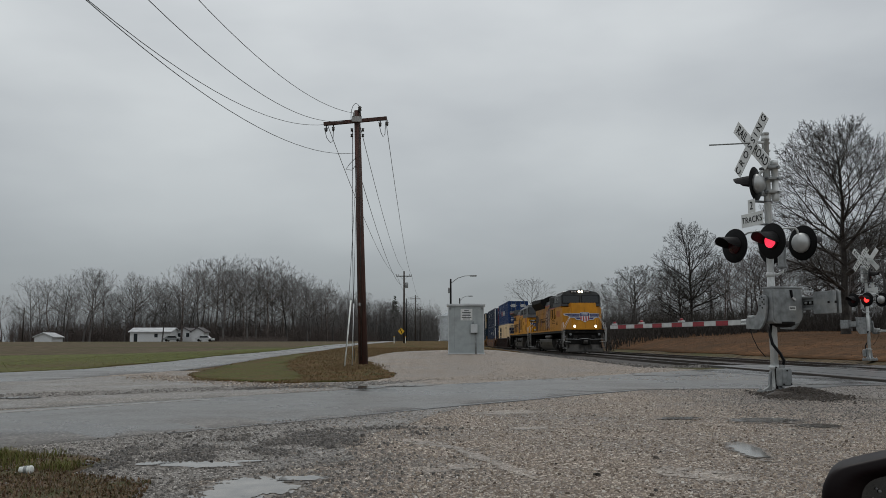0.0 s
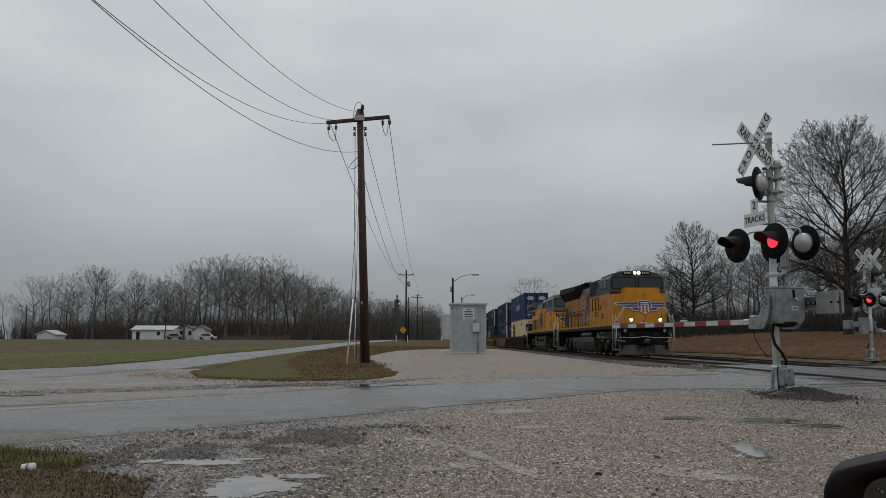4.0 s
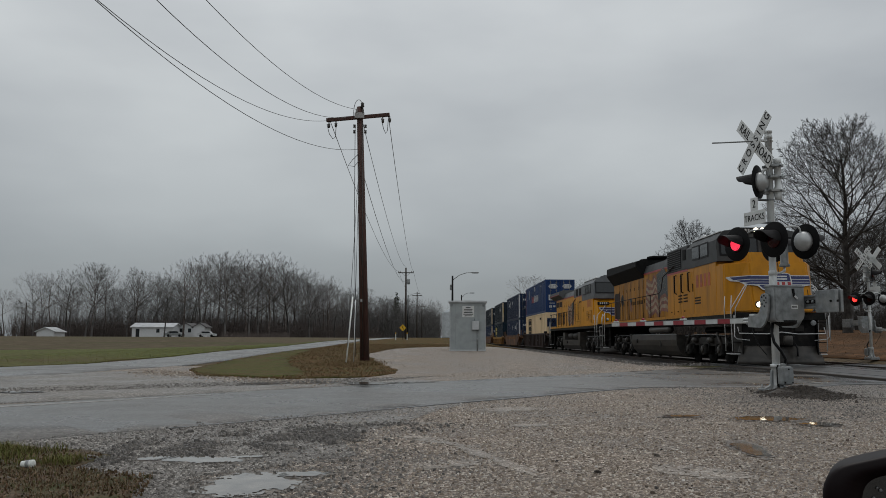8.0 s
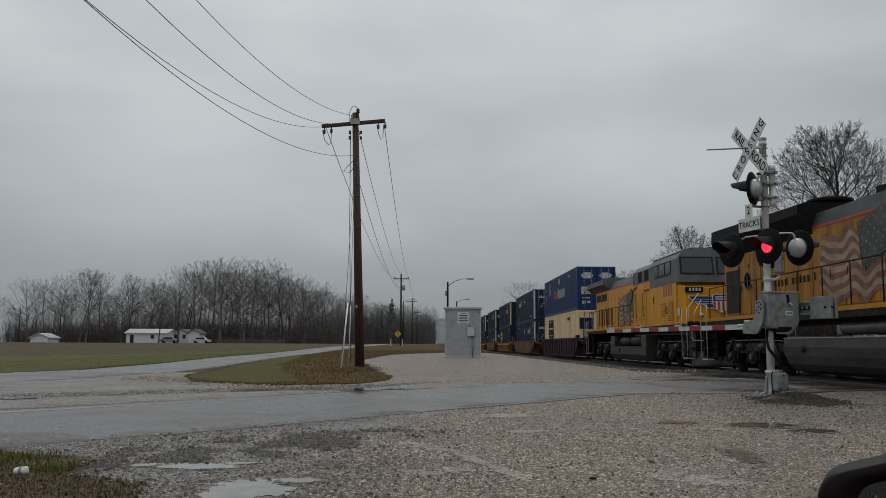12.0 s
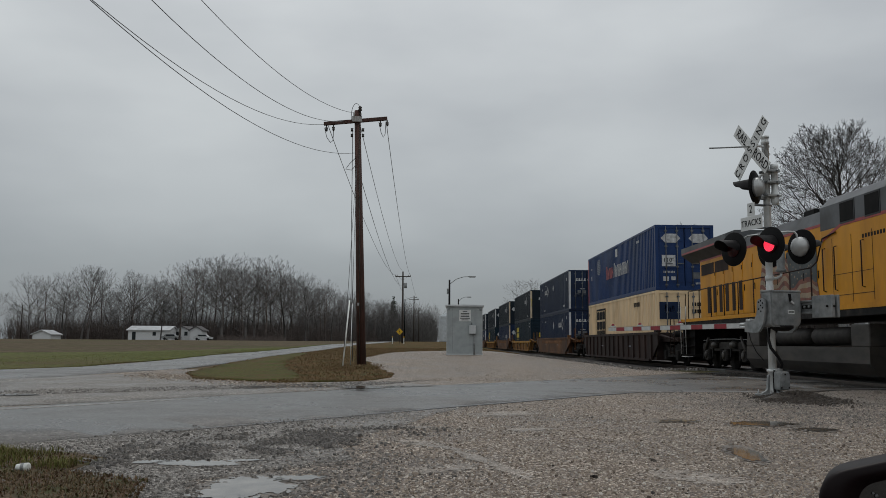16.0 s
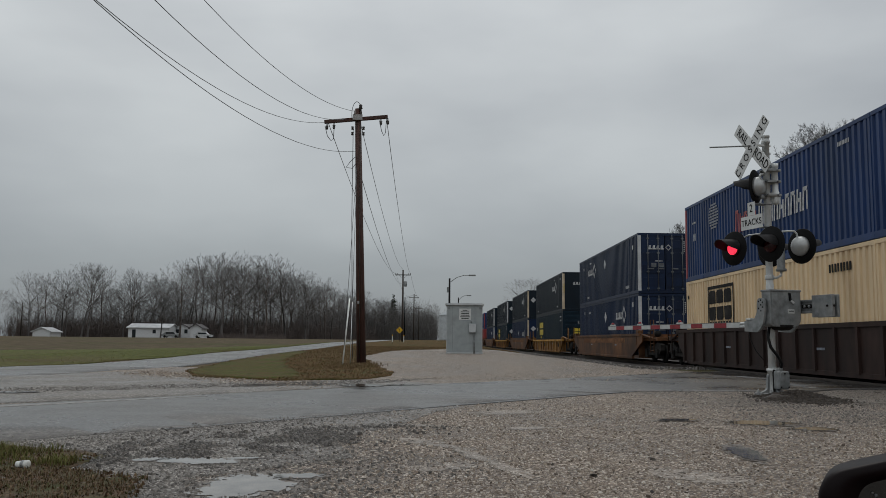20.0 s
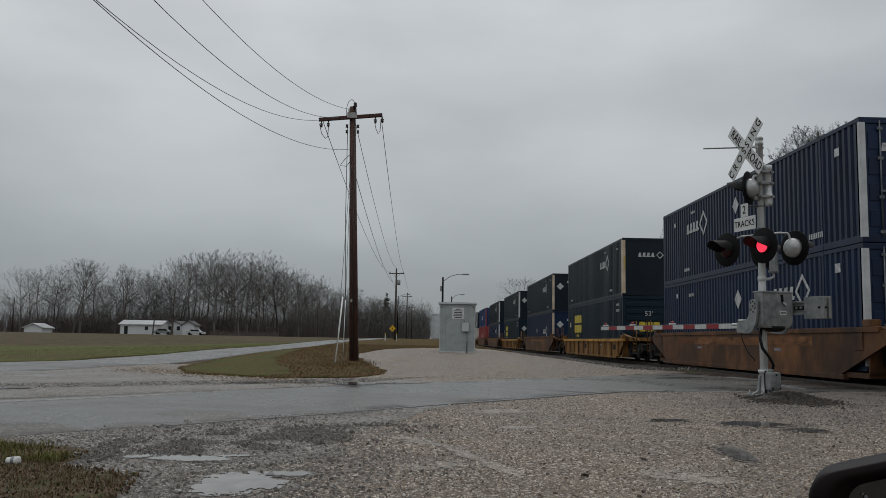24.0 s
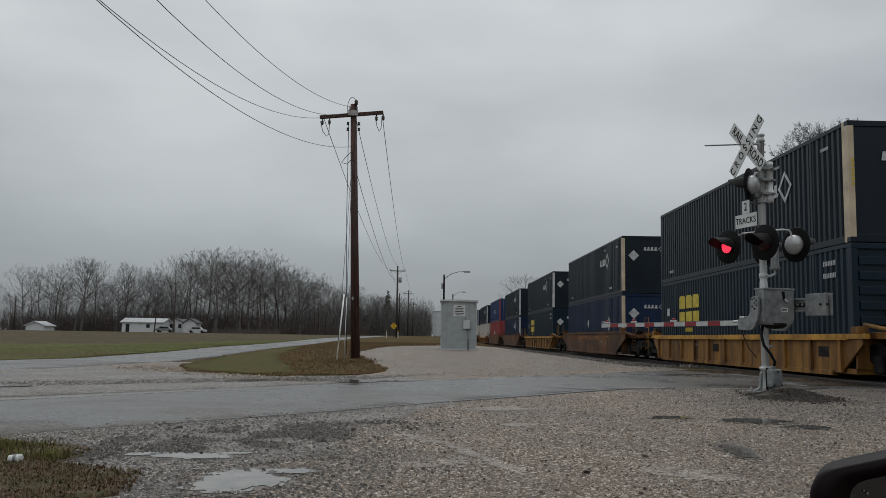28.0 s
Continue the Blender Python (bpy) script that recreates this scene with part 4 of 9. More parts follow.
def blades(name, n, region, h, material, label, spread_xy=0.05, width=0.004):
    verts, faces = [], []
    rng = random.Random(n)
    for _ in range(n):
        x, y = region(rng)
        z = g(x, y) + 0.015
        a, hh = rng.uniform(0, 6.28), h * rng.uniform(0.35, 1.2)
        lx, ly = math.cos(a) * hh * rng.uniform(0.2, 0.9), math.sin(a) * hh * rng.uniform(0.2, 0.9)
        wx, wy = -math.sin(a) * width, math.cos(a) * width
        k = len(verts)
        verts += [(x - wx, y - wy, z), (x + wx, y + wy, z), (x + 0.4 * lx + wx * 0.7, y + 0.4 * ly + wy * 0.7, z + hh * 0.6), (x + 0.4 * lx - wx * 0.7, y + 0.4 * ly - wy * 0.7, z + hh * 0.6), (x + lx, y + ly, z + hh * 0.85)]
        faces += [(k, k + 1, k + 2, k + 3), (k + 3, k + 2, k + 4)]
    return tagged(raw(name, verts, faces, material), label, "grass", kind="stuff")


def in_poly(pts, x0, x1, y0, y1, keep=None):
    def pick(rng):
        while True:
            x, y = rng.uniform(x0, x1), rng.uniform(y0, y1)
            if inside(pts, x, y) and (keep is None or keep(x, y, rng)):
                return x, y
    return pick


def patchy(x, y, rng):
    return noise.noise(Vector((x * 0.5, y * 0.5, 3.3))) + rng.uniform(-0.4, 0.4) > 0


def tufty(x, y, rng):
    return noise.noise(Vector((x * 2.2, y * 2.2, 1.3))) + rng.uniform(-0.25, 0.25) > 0.0


blades("verge_grass", 22000, in_poly(GREEN, -7.3, -2.5, 18.8, 44), 0.036, GREENBLADES, "short green winter grass on the verge", width=0.010)
blades("verge_dead_grass", 30000, in_poly(ISLAND, -7.3, 7.0, 18.3, 66, lambda x, y, r: not inside(GREEN, x, y)), 0.060, DRYBLADES, "dead brown grass on the verge", width=0.015)
blades("pole_grass", 4500, lambda r: (-2.5 + r.gauss(0, 0.35), 28.0 + r.gauss(0, 1.1)), 0.10, DRYBLADES, "dead brown grass round the pole foot", width=0.008)
blades("near_grass", 15000, in_poly(NEARGRASS, -5.0, -1.7, 4.2, 7.4, tufty), 0.036, BLADES, "trampled brown grass tuft", width=0.0024)
blades("near_green", 5200, in_poly([(-5, 6.2), (-3.6, 6.3), (-2.6, 6.35), (-2.6, 6.95), (-3.6, 7.35), (-5, 7.1)], -5.0, -2.4, 5.6, 7.4, tufty), 0.085, GREENBLADES, "green grass tuft at the lot edge", width=0.003)
blades("margin_grass", 9000, in_poly([(-11.0, 27.8), (-13.0, 25.0), (-22, 20), (-30, 17.2), (-30, 24), (-17, 33), (-11.6, 60), (-10.4, 60)], -30, -10.3, 17, 60), 0.022, GREENBLADES, "short winter grass along the field margin", width=0.012)
blades("bank_grass", 40000, in_poly(BANK, 19, 90, 34, 110), 0.07, RUSTBLADES, "dead rusty grass on the bank", width=0.014)
blades("leaf_litter", 6000, in_poly(NEARGRASS, -5.0, -1.7, 4.2, 7.4), 0.028, BLADES, "flat brown leaf litter in the grass tuft", width=0.009)


# ---- crossing signals ----
def lamp_head(parent, m, long_visor=True):
    """Lamp facing its own -y: black disc, grey dome behind, visor in front, dark red lens."""
    turn = m @ pose(0, 0, 0, 90)
    disc = part("background_disc", lathe(B(), [(0.0, -0.006), (0.295, -0.006), (0.305, 0.0), (0.295, 0.006), (0.0, 0.006)], 32, turn), M["black"], parent, "round matt black background disc")
    part("lamp_housing", lathe(B(), [(0.17, -0.01), (0.172, -0.05), (0.155, -0.10), (0.11, -0.15), (0.05, -0.175), (0.0, -0.178)], 24, turn), M["bell"], disc, "grey domed lamp housing")
    part("lens", lathe(B(), [(0.15, 0.008), (0.14, 0.03), (0.08, 0.045), (0.0, 0.05)], 24, turn), M["lens"], disc, "dark red lens")
    bm = B()
    rows = []
    for k in range(17):
        a = math.radians(-12 + 204 * k / 16)
        reach = 0.06 + 0.31 * max(0.0, math.sin(a)) ** 0.22 if long_visor else 0.12
        row = []
        for r, y in ((0.165, -0.008), (0.16, -reach), (0.155, -reach), (0.16, -0.008)):
            row.append(bm.verts.new(m @ Vector((r * math.cos(a), y, r * math.sin(a) + y * 0.06))))
        rows.append(row)
    for a, b in zip(rows, rows[1:]):
        for i in range(4):
            bm.faces.new((a[i], a[(i + 1) % 4], b[(i + 1) % 4], b[i]))
    bm.faces.new(rows[0])
    bm.faces.new(rows[-1][::-1])
    part("visor", bm, M["visor"], disc, "long black visor")
    return disc


def crossbuck(parent, m):
    for k, (word, ang) in enumerate((("RAIL ROAD", -45), ("CROSSING", 45))):
        turn = m @ pose(0, -0.012 * k, 0) @ pose(0, 0, 0, 0, -ang, 0)
        blade = part("blade", box(B(), -0.61, 0.61, -0.004, 0.004, -0.115, 0.115), M["sign_white"], parent, "white crossbuck blade with black letters")
        blade.data.transform(turn)
        face = turn @ pose(0, -0.007, 0, 90)
        if k == 0:
            text_mesh("RAIL", 0.215, M["black"], blade, face @ Matrix.Translation((-0.36, 0, 0)), "lettering", squeeze=0.80)
            text_mesh("ROAD", 0.215, M["black"], blade, face @ Matrix.Translation((0.34, 0, 0)), "lettering", squeeze=0.78)
        else:
            text_mesh("C R O S S I N G", 0.2, M["black"], blade, face, "lettering", squeeze=0.86)


def rounded(corners, n=5):
    """Outline with rounded corners from rows (x, y, radius), each corner as an arc of n steps."""
    out = []
    k = len(corners)
    for i, (x, y, r) in enumerate(corners):
        p, a, b = Vector((x, y)), Vector(corners[i - 1][:2]), Vector(corners[(i + 1) % k][:2])
        u, v = (a - p).normalized(), (b - p).normalized()
        for q in range(n + 1):
            t = q / n
            s0, s1 = p + u * r, p + v * r
            out.append(tuple((1 - t) ** 2 * s0 + 2 * t * (1 - t) * p + t * t * s1))
    return out


def bolt(parent, m, r=0.016, h=0.02, material="galv"):
    part("bolt", lathe(B(), [(r, 0), (r, h), (r * 0.6, h + 0.004), (0, h + 0.004)], 6, m), M[material], parent)


def signal(at, label, arm_len, back=False):
    s = thing("crossing_signal", at, label, "crossing signal", "crossing signals")
    part("mast", lathe(B(), [(0.066, 0.0), (0.066, 1.9), (0.060, 1.92), (0.060, 4.40), (0.072, 4.40), (0.072, 4.45), (0.062, 4.455), (0.062, 4.50), (0.072, 4.505), (0.072, 4.54), (0.0, 4.56)], 20), M["alu"], s, "silver-painted steel mast")
    # cast foot: flared plate, split collar and side box
    bm = B()
    for a in range(4):
        prism(bm, rounded([(0.05, 0.0, 0.0), (0.24, 0.0, 0.01), (0.24, 0.05, 0.02), (0.13, 0.09, 0.05), (0.10, 0.36, 0.03), (0.05, 0.36, 0.0)], 3), "xz", -0.025, 0.025)
        bmesh.ops.rotate(bm, verts=bm.verts, cent=(0, 0, 0), matrix=Matrix.Rotation(radians(90), 3, "Z"))
    part("mast_base", bm, M["galv"], s, "cast base with ribs")
    part("foot_plate", box(B(), -0.22, 0.22, -0.22, 0.22, -0.06, 0.035, 0.012), M["galv"], s, "grey cast foot plate")
    part("collar", lathe(B(), [(0.10, 0.03), (0.088, 0.10), (0.082, 0.40), (0.098, 0.405), (0.098, 0.45), (0.066, 0.455)], 16), M["alu"], s, "split silver mast collar")
    part("collar_seam", box(B(), 0.06, 0.116, -0.05, -0.035, 0.06, 0.44, 0.004), M["loco_dark"], s)
    jb = part("junction_box", box(B(), 0.10, 0.26, -0.06, 0.14, 0.11, 0.42, 0.03), M["galv"], s, "grey cast junction box")
    part("junction_lid", prism(B(), rounded([(-0.045, 0.13, 0.03), (0.125, 0.13, 0.03), (0.125, 0.40, 0.05), (-0.045, 0.40, 0.05)], 4), "yz", 0.26, 0.282), M["galv"], jb, "bolted box lid")
    for y, z in ((0.02, 0.375), (-0.055, 0.15), (0.095, 0.15)):
        bolt(jb, pose(0.282, y + 0.01, z, 0, 90, 0), 0.014, 0.014, "loco_dark")
    part("box_lug", box(B(), 0.13, 0.20, -0.02, 0.06, 0.415, 0.47, 0.012), M["galv"], jb)
    for bx, by in ((-0.17, -0.17), (0.17, -0.17), (0.17, 0.17), (-0.17, 0.17)):
        part("anchor_bolt", lathe(B(), [(0.024, 0.03), (0.024, 0.06), (0.012, 0.062), (0.012, 0.10), (0.0, 0.102)], 6, Matrix.Translation((bx, by, 0))), M["galv"], s)
    # crossbuck and the plates under it
    crossbuck(s, pose(0, -0.28, 4.30))
    if back:
        crossbuck(s, pose(0, 0.20, 4.30, 0, 0, 180))
    for z in (4.22, 4.36):
        part("sign_bracket", box(B(), -0.035, 0.035, -0.272, 0.08, z - 0.018, z + 0.018, 0.006), M["alu"], s, "bolted sign bracket")
    part("bracket_rod", tube(B(), (-0.02, -0.3, 4.34), (-0.12, -1.05, 4.28), 0.013), M["galv"], s)
    plate = part("track_count_plate", box(B(), -0.10, 0.10, -0.334, -0.326, 3.10, 3.33), M["sign_white"], s, "white plate with a black 2")
    text_mesh("2", 0.2, M["black"], plate, Matrix.Translation((0, -0.337, 3.215)) @ pose(0, 0, 0, 90), squeeze=0.9)
    plate = part("tracks_plate", box(B(), -0.30, 0.30, -0.334, -0.326, 2.86, 3.095), M["sign_white"], s, "white plate lettered TRACKS")
    text_mesh("TRACKS", 0.155, M["black"], plate, Matrix.Translation((0, -0.337, 2.975)) @ pose(0, 0, 0, 90), squeeze=0.95)
    for z in (3.30, 2.90):
        part("plate_clamp", path(B(), [(0.06, -0.10, z), (0.07, 0.04, z), (0.0, 0.075, z), (-0.07, 0.04, z), (-0.06, -0.10, z)], 0.010), M["rod"], s, "steel U-bolt clamp")
        part("plate_strap", box(B(), -0.05, 0.05, -0.33, -0.06, z - 0.012, z + 0.012, 0.004), M["rod"], s)
    # side-facing lamp above, on a stub pipe clamped to the mast
    lamp_head(s, pose(-0.05, -0.20, 3.62, 0, 0, -56))
    stub = part("stub_pipe", lathe(B(), [(0.0, 3.30), (0.055, 3.31), (0.068, 3.36), (0.068, 3.52), (0.056, 3.54), (0.056, 3.95), (0.066, 3.955), (0.066, 4.03), (0.0, 4.045)], 18, Matrix.Translation((0.07, 0.115, 0))), M["alu"], s, "short weathered silver stub pipe")
    for z in (3.46, 3.70, 3.90):
        part("pipe_clamp", box(B(), -0.09, 0.16, -0.085, 0.18, z - 0.022, z + 0.022, 0.008), M["galv"], stub, "rusty bolted pipe clamp")
        for q in ((-0.02, -0.085), (0.12, -0.085)):
            bolt(stub, pose(q[0], q[1], z, 90), 0.014, 0.03, "rod")
        bolt(stub, pose(0.16, 0.10, z, 0, 90, 0), 0.014, 0.03, "rod")
    part("bracket", path(B(), [(0.02, 0.0, 3.86), (-0.02, -0.10, 3.84), (-0.045, -0.15, 3.72), (-0.045, -0.16, 3.62)], 0.028), M["alu"], s)
    part("bracket_web", box(B(), -0.03, 0.05, -0.15, 0.03, 3.40, 3.47, 0.01), M["galv"], s)
    # flashing pair on a cross arm, back to back
    part("cross_arm", path(B(), [(-0.38, -0.30, 2.72), (-0.36, -0.15, 2.80), (0, -0.02, 2.80), (0.36, 0.12, 2.80), (0.37, 0.25, 2.80), (0.365, 0.30, 2.76), (0.36, 0.31, 2.68)], 0.017), M["alu"], s)
    part("arm_crossing", path(B(), [(-0.42, 0.2, 2.72), (-0.3, 0.1, 2.8), (0, 0.0, 2.80), (0.3, -0.1, 2.8), (0.44, -0.2, 2.72)], 0.017), M["alu"], s)
    part("arm_junction", lathe(B(), [(0.075, 2.70), (0.085, 2.71), (0.085, 2.84), (0.075, 2.85)], 16), M["alu"], s)
    for x, y, turn in ((-0.36, -0.45, 10), (0.45, -0.29, 10), (0.36, 0.40, 190), (-0.38, 0.33, 190)):
        lamp_head(s, pose(x, y, 2.55, 0, 0, turn))
    bell = part("bell", lathe(B(), [(0.0, 2.12), (0.088, 2.13), (0.09, 2.17), (0.068, 2.18), (0.07, 2.52), (0.05, 2.55), (0.0, 2.555)], 18, Matrix.Translation((0.10, 0.165, 0))), M["galv"], s, "grey cylindrical crossing bell")
    part("bell_bracket", path(B(), [(0.0, 0.0, 2.02), (0.06, 0.10, 2.02), (0.10, 0.165, 2.06), (0.10, 0.165, 2.12)], 0.022), M["alu"], bell)
    part("mast_band", lathe(B(), [(0.063, 1.98), (0.074, 1.985), (0.074, 2.06), (0.063, 2.065)], 16), M["alu"], s)
    # gate mechanism: tall case with rounded lower corners, seen on its broad side
    case = part("gate_mechanism", prism(B(), rounded([(-0.195, 1.17, 0.09), (0.41, 1.17, 0.16), (0.41, 1.78, 0.01), (-0.195, 1.78, 0.01)], 6), "yz", 0.03, 0.26), M["galv"], s, "grey cast gate mechanism case")
    part("case_lid", box(B(), 0.015, 0.275, -0.21, 0.425, 1.765, 1.80, 0.012), M["galv"], case, "flat case lid")
    part("case_rim", prism(B(), rounded([(-0.17, 1.20, 0.08), (0.385, 1.20, 0.14), (0.385, 1.75, 0.02), (-0.17, 1.75, 0.02)], 6), "yz", 0.26, 0.272), M["galv"], case, "raised case door")
    part("case_label", box(B(), 0.272, 0.276, 0.14, 0.27, 1.395, 1.465), M["sign_white"], case, "small white label")
    for k in range(5):
        part("label_bar", box(B(), 0.276, 0.2775, 0.155 + k * 0.021, 0.169 + k * 0.021, 1.415, 1.445), M["loco_dark"], case)
    part("case_foot", lathe(B(), [(0.10, 1.20), (0.20, 1.20), (0.19, 1.15), (0.12, 1.11), (0.0, 1.10)], 20, Matrix.Translation((0.12, 0.12, 0))), M["loco_dark"], case, "dark rounded underside")
    part("latch", prism(B(), [(0.155, 1.74), (0.195, 1.74), (0.21, 1.60), (0.18, 1.60)], "yz", 0.272, 0.296), M["black"], case, "black hasp")
    part("padlock", prism(B(), [(0.18, 1.60), (0.24, 1.555), (0.26, 1.585), (0.205, 1.625)], "yz", 0.28, 0.305), M["emb_white"], case, "pale padlock")
    for y in (-0.24, 0.45):
        bm = prism(B(), rounded([(-0.385, 1.09, 0.01), (-0.02, 1.07, 0.06), (0.12, 1.18, 0.10), (0.19, 1.40, 0.10), (0.19, 1.66, 0.10), (-0.02, 1.66, 0.10), (-0.03, 1.40, 0.06), (-0.12, 1.27, 0.10), (-0.385, 1.27, 0.01)], 4), "xz", y - 0.02, y + 0.02)
        side = part("arm_bracket", bm, M["galv"], s, "bent steel gate arm bracket")
        for k, (x, z) in enumerate(((0.03, 1.60), (0.09, 1.62), (0.14, 1.58), (0.03, 1.48), (0.09, 1.54), (0.14, 1.50), (0.09, 1.44))):
            part("bolt_hole", lathe(B(), [(0.015, 0), (0.015, 0.006), (0, 0.006)], 10, pose(x, y - 0.0205, z, 90)), M["black"], side)
    weight = prism(B(), rounded([(0.12, 1.40, 0.01), (0.70, 1.40, 0.06), (0.70, 1.63, 0.06), (0.12, 1.63, 0.01)], 4), "xz", 0.475, 0.515)
    part("counterweight_arm", weight, M["galv"], s, "steel counterweight arm")
    for z0, z1 in ((1.40, 1.435), (1.595, 1.63)):
        part("arm_flange", box(B(), 0.14, 0.64, 0.44, 0.474, z0, z1, 0.008), M["galv"], s)
    part("weight_slot", prism(B(), rounded([(0.22, 1.485, 0.03), (0.60, 1.485, 0.03), (0.60, 1.55, 0.03), (0.22, 1.55, 0.03)], 4), "xz", 0.466, 0.474), M["loco_dark"], s, "dark adjusting slot")
    for x in (0.30, 0.42, 0.54):
        bolt(s, pose(x, 0.466, 1.518, 90), 0.026, 0.025)
    part("counterweight", box(B(), 0.54, 1.02, 0.41, 0.474, 1.325, 1.695, 0.010), M["galv"], s, "grey slab counterweight")
    part("counterweight", box(B(), 0.54, 1.02, 0.516, 0.57, 1.325, 1.695, 0.010), M["galv"], s, "grey slab counterweight")
    part("weight_bolt", lathe(B(), [(0.02, 0), (0.02, 0.02), (0, 0.022)], 6, pose(0.92, 0.41, 1.51, 90)), M["loco_dark"], s)
    part("weight_bolt", lathe(B(), [(0.02, 0), (0.02, 0.02), (0, 0.022)], 6, pose(1.021, 0.45, 1.51, 0, 90, 0)), M["loco_dark"], s)
    part("arm_clamp", box(B(), -0.42, -0.24, -0.22, -0.04, 1.14, 1.28, 0.015), M["galv"], s, "bolted arm clamp")
    part("clamp_cap", box(B(), -0.41, -0.27, -0.22, -0.08, 1.282, 1.32, 0.012), M["alu"], s)
    for z in (1.18, 1.235):
        part("shear_pin", tube(B(), (-0.70, -0.15, z), (-0.38, -0.15, z), 0.024), M["alu"], s)
    # striped arm in short sections
    n, step = int(arm_len / 0.406), 0.396
    arm = part("gate_arm", box(B(), -0.60 - n * step, -0.60, -0.12, -0.10, 1.19, 1.22), M["alu"], s, "aluminium gate arm core")
    for k in range(n):
        x1 = -0.66 - k * step
        hh = 0.046 - 0.006 * k / n
        part("stripe", box(B(), x1 - step + 0.002, x1, -0.175, -0.120, 1.205 - hh, 1.205 + hh, 0.006), M["red"] if k % 2 else M["white"], arm, "red stripe" if k % 2 else "white stripe")
    part("arm_edge", box(B(), -0.66 - n * step, -0.66, -0.178, -0.116, 1.252, 1.258), M["galv"], arm)
    for x in (-0.66 - n * step * 0.97, -0.66 - n * 0.72 * step, -0.66 - n * 0.4 * step):
        lt = part("arm_lamp", box(B(), x - 0.09, x + 0.09, -0.16, -0.10, 1.254, 1.29, 0.01), M["white"], arm, "pale arm lamp body")
        part("arm_lens", lathe(B(), [(0.036, 1.29), (0.036, 1.315), (0.022, 1.332), (0, 1.336)], 12, Matrix.Translation((x, -0.13, 0))), M["red"], lt, "red arm lamp lens")
    part("cable", path(B(), [(0.08, -0.10, 1.16), (0.10, -0.14, 0.98), (0.16, -0.14, 0.82), (0.19, -0.02, 0.66), (0.19, 0.05, 0.54), (0.17, 0.04, 0.44)], 0.026), M["rubber"], s, "black flexible conduit")
    part("cable", path(B(), [(-0.30, -0.25, 1.14), (-0.28, -0.22, 0.95), (-0.16, -0.2, 0.75), (-0.1, -0.1, 0.6)], 0.008), M["rubber"], s, "thin slack cable")
    return s


NEAR_SIGNAL = signal(pose(5.9, 14.84, 0.02, 0, 0, -75), "silver railroad crossing signal with lowered striped gate", 5.3)
FAR_SIGNAL = signal(pose(18.85, 37.0, 0.13, 0, 0, 105), "silver crossing signal seen from behind across the tracks", 6.0, True)
LIT = part("lit_lens", lathe(B(), [(0.118, 0.036), (0.112, 0.046), (0.07, 0.056), (0.0, 0.060)], 24, pose(0, 0, 0, 90)), M["lit"], NEAR_SIGNAL, "glowing red flashing lens")
LIT_FAR = part("lit_lens", lathe(B(), [(0.13, 0.030), (0.12, 0.046), (0.07, 0.056), (0.0, 0.060)], 24, pose(0, 0, 0, -90)), M["lit_far"], FAR_SIGNAL, "glowing red flashing lens")
mound = B()
lathe(mound, [(0.75, -0.05), (0.5, 0.0), (0.34, 0.05), (0.18, 0.11), (0.0, 0.13)], 36, Matrix.Translation((6.02, 14.1, -0.01)))
for v in mound.verts:
    v.co += 0.16 * noise.noise_vector(v.co * 2.2) * (0.4 if v.co.z > 0 else 1.0) + 0.03 * noise.noise_vector(v.co * 11)
tagged(part("mast_mound", mound, M["mud"]), "low mound of dark wet ballast at the mast foot", "mound", kind="structure")

# ---- signal hut ----
HUT_AT = (1.78, 44.6, g(1.78, 44.6))
hut = thing("equipment_hut", pose(*HUT_AT, 0, 0, -2), "grey metal railroad equipment hut with a sign", "signal hut")
part("body", box(B(), -0.93, 0.93, 0, 1.9, 0.06, 2.50, 0.012), M["hut"], hut, "light grey painted sheet-metal body")
part("roof", prism(B(), [(-1.0, 2.50), (1.0, 2.50), (1.0, 2.585), (0, 2.60), (-1.0, 2.585)], "xz", -0.09, 2.0), M["hut_lid"], hut, "pale overhanging lid")
part("plinth", box(B(), -0.95, 0.95, -0.02, 1.92, -0.15, 0.07), M["hut_lid"], hut)
for x in (-0.92, 0.895):
    part("corner_strip", box(B(), x, x + 0.025, -0.012, 0.0, 0.06, 2.5), M["hut_lid"], hut)
notice = part("notice", box(B(), -0.28, 0.33, -0.012, -0.002, 1.74, 2.32), M["sign_white"], hut, "white notice with rows of dark lettering")
for k in range(6):
    w = (0.12, 0.22, 0.20, 0.22, 0.25, 0.19)[k]
    part("text_bar", box(B(), 0.025 - w, 0.025 + w, -0.016, -0.012, 2.235 - k * 0.085 - 0.018, 2.235 - k * 0.085 + 0.018), M["loco_dark"], notice)
for x in (-0.88, 0.76):
    part("vent_cap", box(B(), x, x + 0.12, -0.03, 0.0, 2.30, 2.42, 0.01), M["galv"], hut, "small louvred vent")
part("door_seam", box(B(), -0.62, -0.605, -0.006, 0.0, 0.12, 2.44), M["galv"], hut)
part("roof_lip", box(B(), -1.0, 1.0, -0.10, -0.085, 2.50, 2.56), M["hut_lid"], hut)
meter = part("meter_box", box(B(), 0.22, 0.60, -0.16, 0.0, 1.08, 1.55, 0.015), M["hut"], hut, "grey electric meter box")
part("meter_lid", box(B(), 0.24, 0.58, -0.175, -0.16, 1.10, 1.53, 0.008), M["hut_lid"], meter)
part("conduit", tube(B(), (0.50, -0.06, 0.0), (0.50, -0.06, 1.1), 0.035), M["galv"], hut)
part("conduit", tube(B(), (0.36, -0.06, 1.55), (0.36, -0.06, 1.7), 0.03), M["galv"], hut)

# ---- poles and wires ----


